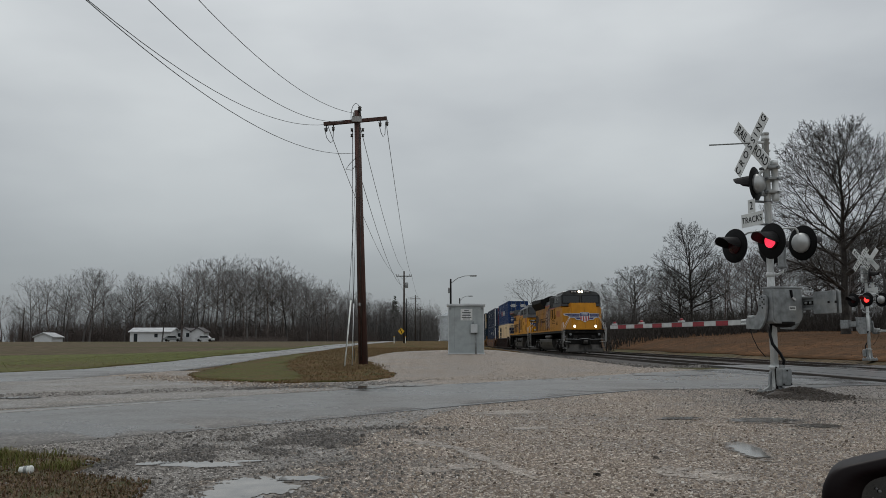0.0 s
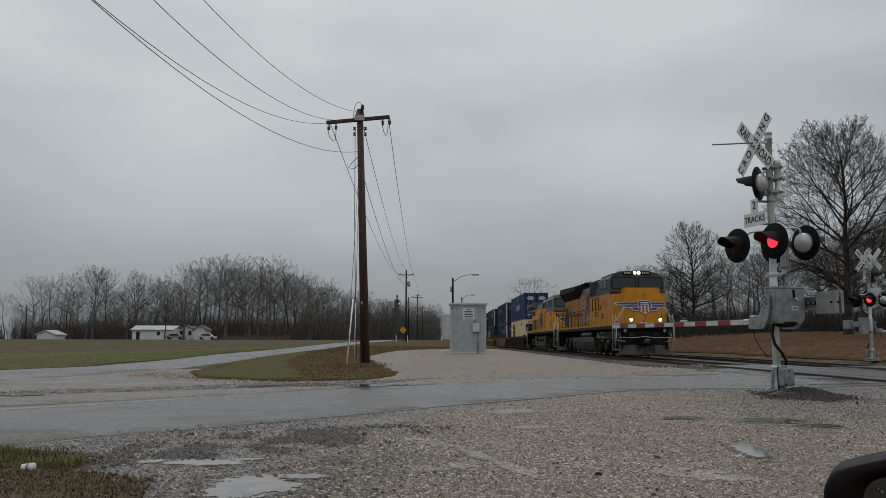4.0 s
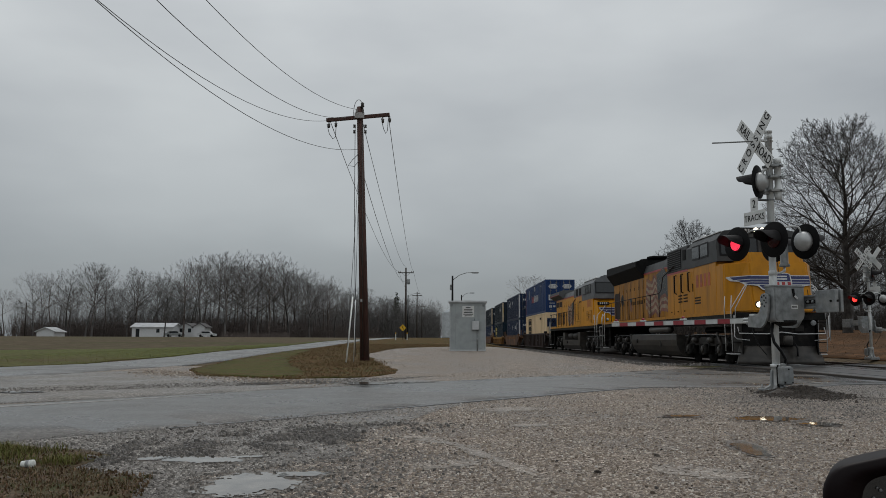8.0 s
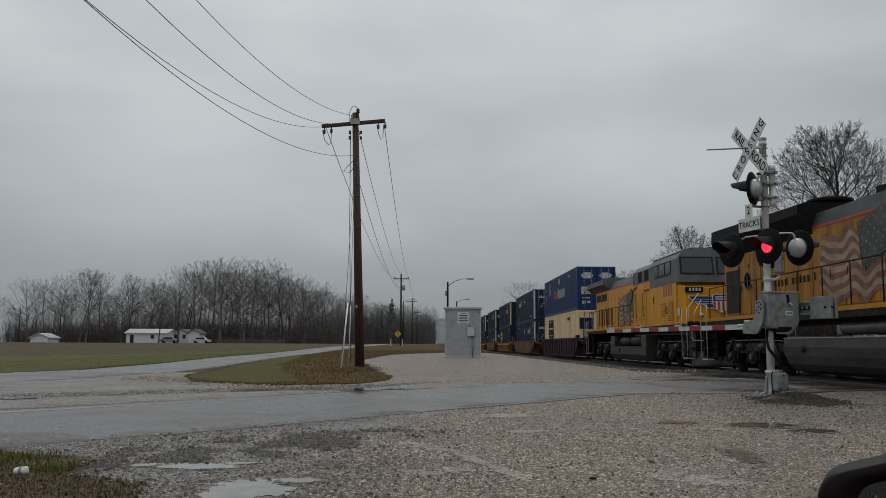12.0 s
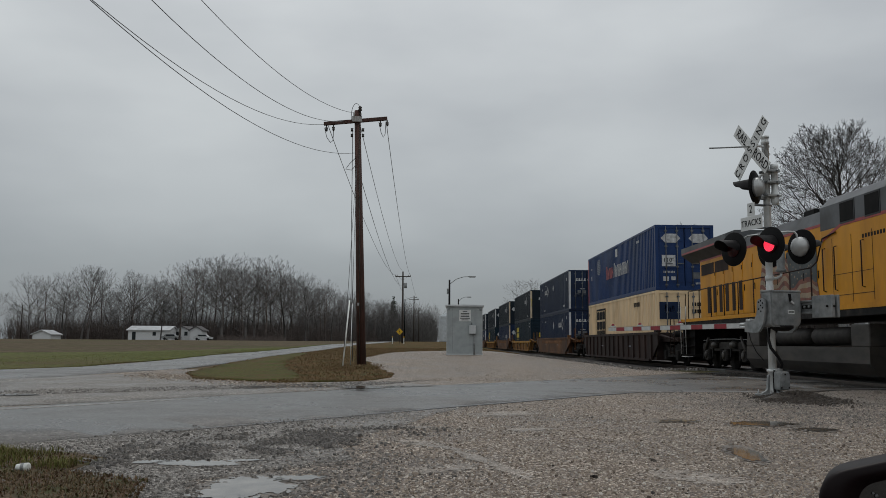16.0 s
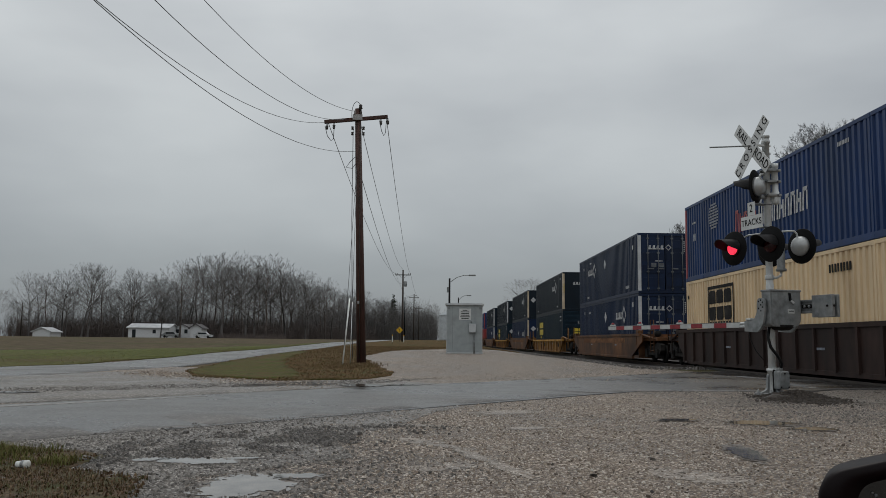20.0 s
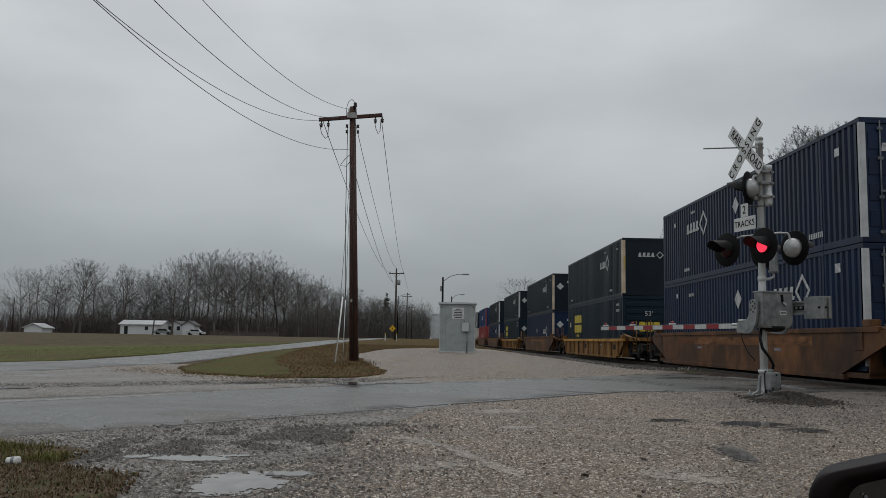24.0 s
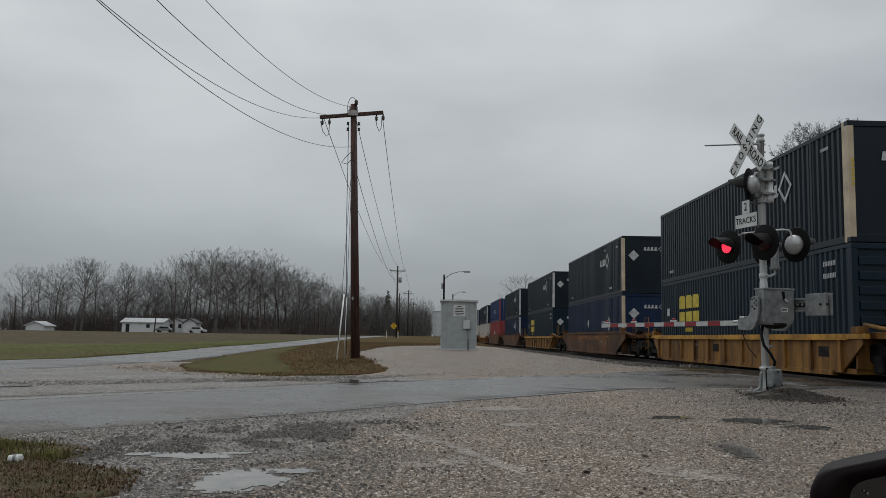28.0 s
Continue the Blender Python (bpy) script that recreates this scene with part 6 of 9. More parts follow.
for x, y, h in ((-20.5, 480, 25), (-36, 470, 17)):
    conifer(x, y, h)


def thicket(name, n, region, hgt, material, label, r=0.05):
    """Understorey: many thin leaning stems with side twigs."""
    verts, faces = [], []
    q = random.Random(n + 3)
    for _ in range(n):
        x, y = region(q)
        h = hgt * q.uniform(0.4, 1.15)
        base = Vector((x, y, g(x, y) - 0.1))
        lean = Vector((q.gauss(0, 0.2), q.gauss(0, 0.2), 1)).normalized()
        arms = [(base, base + lean * h, r)]
        for _k in range(9):
            s = base + lean * h * q.uniform(0.15, 0.95)
            arms.append((s, s + Vector((q.gauss(0, 0.5), q.gauss(0, 0.5), q.uniform(0.2, 0.9))) * h * 0.32, r * 0.5))
        for a, b, rr in arms:
            k = len(verts)
            verts += [a + Vector((rr, 0, 0)), a + Vector((-rr * 0.5, rr * 0.8, 0)), a + Vector((-rr * 0.5, -rr * 0.8, 0)), b]
            faces += [(k, k + 1, k + 3), (k + 1, k + 2, k + 3), (k + 2, k, k + 3)]
    return tagged(raw(name, verts, faces, material), label, "undergrowth", kind="stuff")


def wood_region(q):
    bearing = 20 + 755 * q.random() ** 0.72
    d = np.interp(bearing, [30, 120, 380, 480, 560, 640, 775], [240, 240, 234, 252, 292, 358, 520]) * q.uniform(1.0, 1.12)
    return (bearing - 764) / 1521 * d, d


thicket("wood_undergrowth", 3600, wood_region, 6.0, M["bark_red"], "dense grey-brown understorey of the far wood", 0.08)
thicket("wood_saplings", 3800, lambda q: tuple(c * 1.06 for c in wood_region(q)), 11.0, M["hazed_far_bark"], "close-grown saplings within the far wood", 0.055)
# farthest stems take the palest bark, as haze would fade them
thicket("wood_end", 3000, lambda q: (lambda bearing, d: ((bearing - 764) / 1521 * d, d))(q.uniform(530, 774), q.uniform(400, 520)), 16.0, M["hazy_bark"], "dense end of the far wood by the road, greyed for haze", 0.11)
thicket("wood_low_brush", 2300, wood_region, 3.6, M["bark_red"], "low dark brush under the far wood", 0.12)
thicket("bank_brush", 3000, lambda q: (lambda d, k: (k * d, d))(q.uniform(88, 128), q.uniform(0.20, 0.68)), 2.9, M["bark"], "dark brush and brambles behind the dry bank", 0.06)
thicket("bank_saplings", 1500, lambda q: (lambda d, k: (k * d, d))(q.uniform(100, 150), q.uniform(0.20, 0.68)), 7.0, M["hazed_far_bark"], "close grey saplings behind the dry bank", 0.035)
thicket("far_hedge", 1200, lambda q: (lambda d, k: (k * d, d))(q.uniform(170, 240), q.uniform(0.08, 0.30)), 6.5, M["bark"], "grey far hedge beyond the tracks", 0.09)
thicket("horizon_wood", 1500, lambda q: (lambda d, k: (k * d, d))(q.uniform(600, 720), q.uniform(-0.62, 0.62)), 13, M["bark"], "distant wood along the horizon", 0.3)

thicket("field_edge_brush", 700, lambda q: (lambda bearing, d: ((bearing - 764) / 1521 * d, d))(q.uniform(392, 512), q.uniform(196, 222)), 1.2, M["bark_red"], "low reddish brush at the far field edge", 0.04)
far_pole = thing("utility_pole", (-112.0, 238, g(-112.0, 238)), "bare wooden pole at the far field edge", "utility pole", "utility poles")
part("pole", tube(B(), (0, 0, -0.1), (0.1, 0, 9.2), 0.2, 0.14, 10), M["pole_grey"], far_pole)

# ---- litter ----
cup = thing("crushed_cup", pose(-2.88, 6.27, g(-2.88, 6.27) + 0.045, 0, 88, -12), "crushed white paper cup lying in the grass", "litter")
bm = lathe(B(), [(0.018, -0.045), (0.02, -0.043), (0.027, 0.036), (0.029, 0.04)], 14)
for v in bm.verts:
    v.co += 0.008 * noise.noise_vector(v.co * 30)
part("cup", bm, M["guard"], cup)
part("band", lathe(B(), [(0.0265, -0.005), (0.0285, 0.0), (0.0295, 0.018), (0.028, 0.022)], 14), M["galv"], cup, "grey printed band")
part("lid", lathe(B(), [(0.03, 0.04), (0.03, 0.046), (0.02, 0.05), (0, 0.05)], 14), M["guard"], cup)

# ---- the stopped car at whose window the camera is ----
car = thing("door_mirror_and_door", (0, 0, 0), "black door mirror on a maroon car door", "car")
part("door_panel", prism(B(), [(0.10, -0.0), (0.22, 0.02), (0.27, 0.30), (0.22, 0.52), (0.16, 0.55), (0.12, 0.52)], "yz", -0.9, 1.0), M["carpaint"], car, "maroon door panel")
def shell_ring(scale, y, inset=0.0):
    corners = [(0.314, 0.60, 0.03), (0.314, 0.7765, 0.022), (0.53, 0.8225, 0.035), (0.53, 0.60, 0.03)]
    if inset:
        corners = [(0.344, 0.628, 0.02), (0.344, 0.768, 0.016), (0.516, 0.806, 0.025), (0.516, 0.628, 0.02)]
    return [(0.43 + (x - 0.43) * scale + 0.5 * max(0.0, y - 0.705), y, 0.70 + (z - 0.70) * scale) for x, z in rounded(corners, 7)]


bm = B()
rings = [[bm.verts.new(p) for p in row] for row in (shell_ring(1, 0.712, 1), shell_ring(1, 0.701, 1), shell_ring(0.985, 0.699), shell_ring(1, 0.705), shell_ring(0.99, 0.75), shell_ring(0.93, 0.80), shell_ring(0.78, 0.84), shell_ring(0.45, 0.86))]
for a, b in zip(rings, rings[1:]):
    for i in range(len(a)):
        f = bm.faces.new((a[i], a[(i + 1) % len(a)], b[(i + 1) % len(a)], b[i]))
        f.smooth = True
bm.faces.new(rings[-1])
shell = part("mirror_housing", bm, M["mirror_cap"], car, "glossy near-black maroon mirror housing")
bm = B()
bm.faces.new([bm.verts.new(p) for p in shell_ring(1.02, 0.711, 1)])
bm.faces.new([bm.verts.new((p[0], 0.714, p[2])) for p in shell_ring(1.02, 0.711, 1)][::-1])
part("mirror_glass", bm, M["mirror"], shell, "mirror glass with rain drops")
drops = B()
rd = random.Random(17)
for _ in range(110):
    x, z, r = rd.uniform(0.348, 0.51), rd.uniform(0.70, 0.765), rd.uniform(0.0006, 0.0019)
    lathe(drops, [(r, 0.0), (r * 0.8, r * 0.4), (0.0, r * 0.55)], 7, pose(x, 0.7105, z, 90))
part("rain_drops", drops, M["drop"], shell, "beads of rain water")
part("mirror_stalk", box(B(), 0.50, 0.60, 0.2, 0.80, 0.50, 0.61, 0.02), M["rubber"], car)


# ---- the train ----
MOVERS = []     # (thing, distance behind the first stack's front)
SPINNERS = []   # (wheelset, its place, radius)


def train_y(t):
    """Where the front of the first container stack is, along the track."""
    return 111.4079 + t * (-4.2753 + t * (-0.016407 + t * -0.00029226))


def wheelset(parent, y, r):
    bm = B()
    for s in (-1, 1):
        turn = pose(s * 0.69, 0, 0, 0, 90 * s, 0)
        lathe(bm, [(0.0, 0.03), (0.12, 0.06), (0.14, 0.02), (r * 0.78, 0.0), (r * 0.86, 0.05), (r, 0.055), (r, 0.13), (0.14, 0.13), (0.0, 0.16)], 22, turn)
    tube(bm, (-0.7, 0, 0), (0.7, 0, 0), 0.09, n=10)
    for k in range(4):
        a = k * math.pi / 2
        tube(bm, (-0.86, math.cos(a) * 0.09, math.sin(a) * 0.09), (-0.89, math.cos(a) * 0.09, math.sin(a) * 0.09), 0.025, n=6)
    ob = part("wheelset", bm, M["loco_dark"], parent, "pair of worn steel wheels on an axle")
    ob.location = (0, y, r)
    SPINNERS.append((ob, Vector((0, y, r)), r))
    return ob


def wings(parent, y, z, half, h, m=None, corner=9.0, sweep=0.0):
    """Winged shield emblem in plain shapes on a face looking to -y, swept back past the corner."""
    m = m or Matrix.Identity(4)
    outs = []
    w = half * 0.24
    for s in (-1, 1):
        bm = prism(B(), [(s * w * 0.6, z - h * 0.62), (s * half * 0.42, z - h * 0.60), (s * half * 0.52, z - h * 0.30), (s * half * 0.74, z - h * 0.22), (s * half * 0.82, z + h * 0.06), (s * half * 0.94, z + h * 0.14), (s * half, z + h * 0.42), (s * half * 0.98, z + h * 0.47), (s * w * 0.6, z + h * 0.47)], "xz", y - 0.006, y)
        outs.append(part("emblem_wing", bm, M["emb_white"], parent, "white-edged blue painted wing"))
        for z0, z1, x0, x1 in ((0.20, 0.41, 0.955, 0.91), (0.00, 0.155, 0.80, 0.86), (-0.18, -0.045, 0.70, 0.77), (-0.52, -0.225, 0.40, 0.50)):
            bm = prism(B(), [(s * w * 0.8, z + h * z0), (s * half * min(x0, x1) * 0.985, z + h * z0), (s * half * max(x0, x1) * 0.985, z + h * z1), (s * w * 0.8, z + h * z1)], "xz", y - 0.010, y - 0.006)
            outs.append(part("feather", bm, M["emb_blue"], parent))
    shield = [(-w, z + h * 0.56), (-w * 0.5, z + h * 0.66), (0, z + h * 0.60), (w * 0.5, z + h * 0.66), (w, z + h * 0.56), (w * 1.12, z - h * 0.1), (w * 0.85, z - h * 0.62), (0, z - h * 0.98), (-w * 0.85, z - h * 0.62), (-w * 1.12, z - h * 0.1)]
    outs.append(part("emblem_shield", prism(B(), shield, "xz", y - 0.014, y), M["emb_white"], parent, "striped shield emblem"))
    outs.append(part("shield_chief", prism(B(), [(-w * 0.98, z + h * 0.02), (w * 0.98, z + h * 0.02), (w * 0.92, z + h * 0.52), (w * 0.5, z + h * 0.59), (0, z + h * 0.53), (-w * 0.5, z + h * 0.59), (-w * 0.92, z + h * 0.52)], "xz", y - 0.018, y - 0.014), M["emb_blue"], parent, "blue shield top"))
    for k in range(2):
        outs.append(part("chief_bar", prism(B(), [(-w * 0.66, z + h * (0.14 + 0.19 * k)), (w * 0.66, z + h * (0.14 + 0.19 * k)), (w * 0.66, z + h * (0.24 + 0.19 * k)), (-w * 0.66, z + h * (0.24 + 0.19 * k))], "xz", y - 0.021, y - 0.018), M["emb_white"], parent))
    for k in (-3, -1, 1, 3):
        low = z - h * (0.88 - abs(k) * 0.10)
        outs.append(part("shield_stripe", prism(B(), [(k * w * 0.27 - w * 0.15, low), (k * w * 0.27 + w * 0.15, low), (k * w * 0.27 + w * 0.15, z - h * 0.02), (k * w * 0.27 - w * 0.15, z - h * 0.02)], "xz", y - 0.018, y - 0.014), M["emb_red"], parent))
    for o in outs:
        o.data.transform(m)
        if o.name.startswith(("emblem_wing", "feather")) and sweep:
            bm = B()
            bm.from_mesh(o.data)
            for sgn in (-1, 1):
                bmesh.ops.bisect_plane(bm, geom=bm.verts[:] + bm.edges[:] + bm.faces[:], plane_co=(sgn * corner, 0, 0), plane_no=(sgn, 0, 0))
            for v in bm.verts:
                v.co.y += sweep * max(0.0, abs(v.co.x) - corner)
            bm.to_mesh(o.data)
            bm.free()


def flag(parent, x, y0, y1, z0, z1, fold=0.46):
    """A painted waving flag on the hood side, stripe by stripe; y1 is the staff end, where the starred corner lies."""
    n = 30

    def wave(k, f):
        u = k / n
        return (y0 + (y1 - y0) * u + 0.10 * math.sin(f * 5 + u * 4), z0 + (z1 - z0) * f + 0.10 * math.sin(u * 17 + 0.8) + 0.05 * math.sin(u * 29 + f * 2.2) - 0.30 * (1 - f) * u * (1 - u) - 0.10 * (1 - u))

    def band(k0, k1, f0, f1, name, material, label, proud=0.004):
        bm = B()
        rows = [[bm.verts.new((xx, *wave(k, f))) for xx, f in ((x, f0), (x - proud, f0), (x - proud, f1), (x, f1))] for k in range(k0, k1 + 1)]
        for a, b in zip(rows, rows[1:]):
            for i in range(4):
                bm.faces.new((a[i], a[(i + 1) % 4], b[(i + 1) % 4], b[i]))
        part(name, bm, material, parent, label)
    cut = round(n * (1 - fold))
    for s in range(11):
        band(0 if s != 0 else 3, n if s < 5 else cut, s / 11, (s + 1) / 11, "flag_stripe", M["flag_red"] if s % 2 == 0 else M["flag_white"], "faded flag stripe")
    band(cut, n, 5 / 11, 1.12, "flag_canton", M["flag_blue"], "faded starred flag corner")
    stars = B()
    for i in range(5):
        for j in range(7):
            y, z = wave(cut + 1.5 + (n - cut - 3) * (i + 0.5 * (j % 2)) / 4.6, 0.52 + 0.55 * j / 6)
            prism(stars, [(y + 0.035 * math.sin(a * 1.2566) * (1 if q else 0.45), z + 0.035 * math.cos(a * 1.2566) * (1 if q else 0.45)) for a, q in ((0, 1), (0.5, 0), (1, 1), (1.5, 0), (2, 1), (2.5, 0), (3, 1), (3.5, 0), (4, 1), (4.5, 0))], "yz", x - 0.007, x - 0.004)
    part("flag_stars", stars, M["flag_white"], parent, "pale painted stars")


def loco_truck(parent, y, mat_):
    """Three-axle locomotive truck: cast frames with pedestal legs, journals, coil springs, brake gear and sand pipes."""
    r, pitch = 0.53, 1.85
    tr = thing("truck", (0, y, 0), "", "")
    tr.parent = parent
    for key in list(tr.keys()):
        del tr[key]
    coil = [(0.075 + 0.028 * (k % 2), 0.34 + 0.035 * k) for k in range(12)]
    for s in (-1, 1):
        x0, x1 = sorted((s * 0.96, s * 1.10))
        low = []
        for k in (-1, 0, 1):
            c = k * pitch
            low += [(c - 0.62, 0.66), (c - 0.40, 0.56), (c - 0.36, 0.34), (c - 0.20, 0.34), (c - 0.17, 0.60), (c + 0.17, 0.60), (c + 0.20, 0.34), (c + 0.36, 0.34), (c + 0.40, 0.56), (c + 0.62, 0.66)]
        top = [(2.50, 0.74), (2.42, 0.92), (1.5, 1.00), (1.05, 0.90), (0.4, 0.96), (-0.4, 0.96), (-1.05, 0.90), (-1.5, 1.00), (-2.42, 0.92), (-2.50, 0.74)]
        part("side_frame", prism(B(), low + top, "yz", x0, x1), M[mat_], tr, "cast truck side frame")
        for k in (-1, 0, 1):
            c = k * pitch
            jb = part("journal_box", box(B(), min(s * 0.98, s * 1.19), max(s * 0.98, s * 1.19), c - 0.16, c + 0.16, r - 0.22, r + 0.16, 0.05), M[mat_], tr)
            part("journal_cap", lathe(B(), [(0.13, 0), (0.13, 0.03), (0.09, 0.045), (0.0, 0.05)], 14, pose(s * 1.19, c, r - 0.02, 0, 90 * s, 0)), M["tank"], jb, "round grimy journal cap")
            for q in (-0.29, 0.29):
                part("spring", lathe(B(), coil, 10, Matrix.Translation((s * 1.13, c + q, 0.0))), M["loco_dark"], tr, "coil spring")
            part("brake_shoe", box(B(), min(s * 0.72, s * 0.86), max(s * 0.72, s * 0.86), c + 0.52, c + 0.60, 0.35, 0.75, 0.02), M["loco_dark"], tr)
        for c in (-0.92, 0.92):
            cyl = part("brake_cylinder", lathe(B(), [(0.0, 0), (0.11, 0.02), (0.12, 0.06), (0.12, 0.30), (0.10, 0.33), (0.04, 0.34), (0.03, 0.52), (0.0, 0.53)], 14, pose(s * 1.17, c - 0.2, 0.86, -90)), M["tank"], tr, "brake cylinder")
            part("brake_lever", prism(B(), [(c + 0.26, 0.90), (c + 0.34, 0.90), (c + 0.44, 0.45), (c + 0.36, 0.45)], "yz", min(s * 1.12, s * 1.15), max(s * 1.12, s * 1.15)), M["loco_dark"], cyl)
        part("damper", tube(B(), (s * 1.16, -2.05, 0.62), (s * 1.16, -1.62, 1.12), 0.05, n=8), M["tank"], tr)
        part("damper", tube(B(), (s * 1.16, 2.05, 0.62), (s * 1.16, 1.62, 1.12), 0.05, n=8), M["tank"], tr)
        for c in (-2.58, 2.58):
            part("sand_pipe", path(B(), [(s * 1.05, c * 0.93, 0.95), (s * 1.02, c, 0.60), (s * 0.78, c * 0.965, 0.14)], 0.022), M["loco_dark"], tr)
        part("brake_pipe", path(B(), [(s * 1.13, -2.3, 1.02), (s * 1.13, -0.9, 1.06), (s * 1.13, 0.9, 1.06), (s * 1.13, 2.3, 1.02)], 0.016), M["galv"], tr)
    part("bolster", box(B(), -0.95, 0.95, -0.3, 0.3, 0.45, 0.98), M["loco_dark"], tr)
    for k in (-1, 0, 1):
        part("traction_motor", lathe(B(), [(0.0, -0.5), (0.36, -0.48), (0.38, 0.48), (0.0, 0.5)], 12, pose(0, k * pitch + 0.45, r, 0, 90, 0)), M["loco_black"], tr)
        wheelset(tr, k * pitch, r)
    return tr


def truck(parent, y, axles, pitch, r, name="truck", mat_="loco_dark"):
    half = pitch * (axles - 1) / 2 + 0.55
    tr = thing(name, (0, y, 0), "", "")
    tr.parent = parent
    for key in list(tr.keys()):
        del tr[key]
    for s in (-1, 1):
        x0, x1 = (-1.12, -0.92) if s < 0 else (0.92, 1.12)
        bm = prism(B(), [(-half, 0.55), (-half + 0.35, 0.35), (half - 0.35, 0.35), (half, 0.55), (half, 0.82), (half * 0.6, 0.92), (0.5, 0.72), (-0.5, 0.72), (-half * 0.6, 0.92), (-half, 0.82)], "yz", x0, x1)
        part("side_frame", bm, M[mat_], tr)
        for k in range(axles):
            yy = (k - (axles - 1) / 2) * pitch
            part("journal_box", box(B(), min(x0, x1) - 0.07, max(x0, x1) + 0.05, yy - 0.19, yy + 0.19, r - 0.2, r + 0.2, 0.04), M[mat_], tr)
            if k < axles - 1:
                part("spring", lathe(B(), [(0.10, 0.5), (0.13, 0.54), (0.10, 0.58), (0.13, 0.62), (0.10, 0.66), (0.13, 0.70), (0.10, 0.74)], 10, Matrix.Translation((s * 1.08, yy + pitch / 2 - 0.2, 0))), M[mat_], tr)
                part("spring", lathe(B(), [(0.10, 0.5), (0.13, 0.54), (0.10, 0.58), (0.13, 0.62), (0.10, 0.66), (0.13, 0.70), (0.10, 0.74)], 10, Matrix.Translation((s * 1.08, yy + pitch / 2 + 0.2, 0))), M[mat_], tr)
    part("bolster", box(B(), -0.95, 0.95, -0.25, 0.25, 0.45, 0.85), M[mat_], tr)
    for k in range(axles):
        wheelset(tr, (k - (axles - 1) / 2) * pitch, r)
    return tr


def number_bar(parent, x, y, z, w, h, material, label="row of painted road figures", n=4, axis="side"):
    """Road number as plain bars."""
    for k in range(n):
        a = y + k * w / n
        if axis == "side":
            part("figure_bar", box(B(), x - 0.004, x, a, a + w / n * 0.62, z, z + h), material, parent, label if k == 0 else "")
        else:
            part("figure_bar", box(B(), a, a + w / n * 0.62, x - 0.004, x, z, z + h), material, parent, label if k == 0 else "")


def handrail(parent, x, y0, y1, z0, z1, material, gap=1.35):
    n = max(1, round((y1 - y0) / gap))
    for k in range(n + 1):
        y = y0 + (y1 - y0) * k / n
        part("stanchion", tube(B(), (x, y, z0), (x, y, z1), 0.018, n=6), material, parent)
    part("handrail", tube(B(), (x, y0, z1), (x, y1, z1), 0.018, n=6), material, parent)


FRONT_GEAR = ("coupler", "pilot_plate", "anticlimber", "draft_pocket", "knuckle", "cut_lever", "snow_plough", "well_plate", "hose_glad", "step_edge", "step", "step_side", "grab_rail", "front_hose")


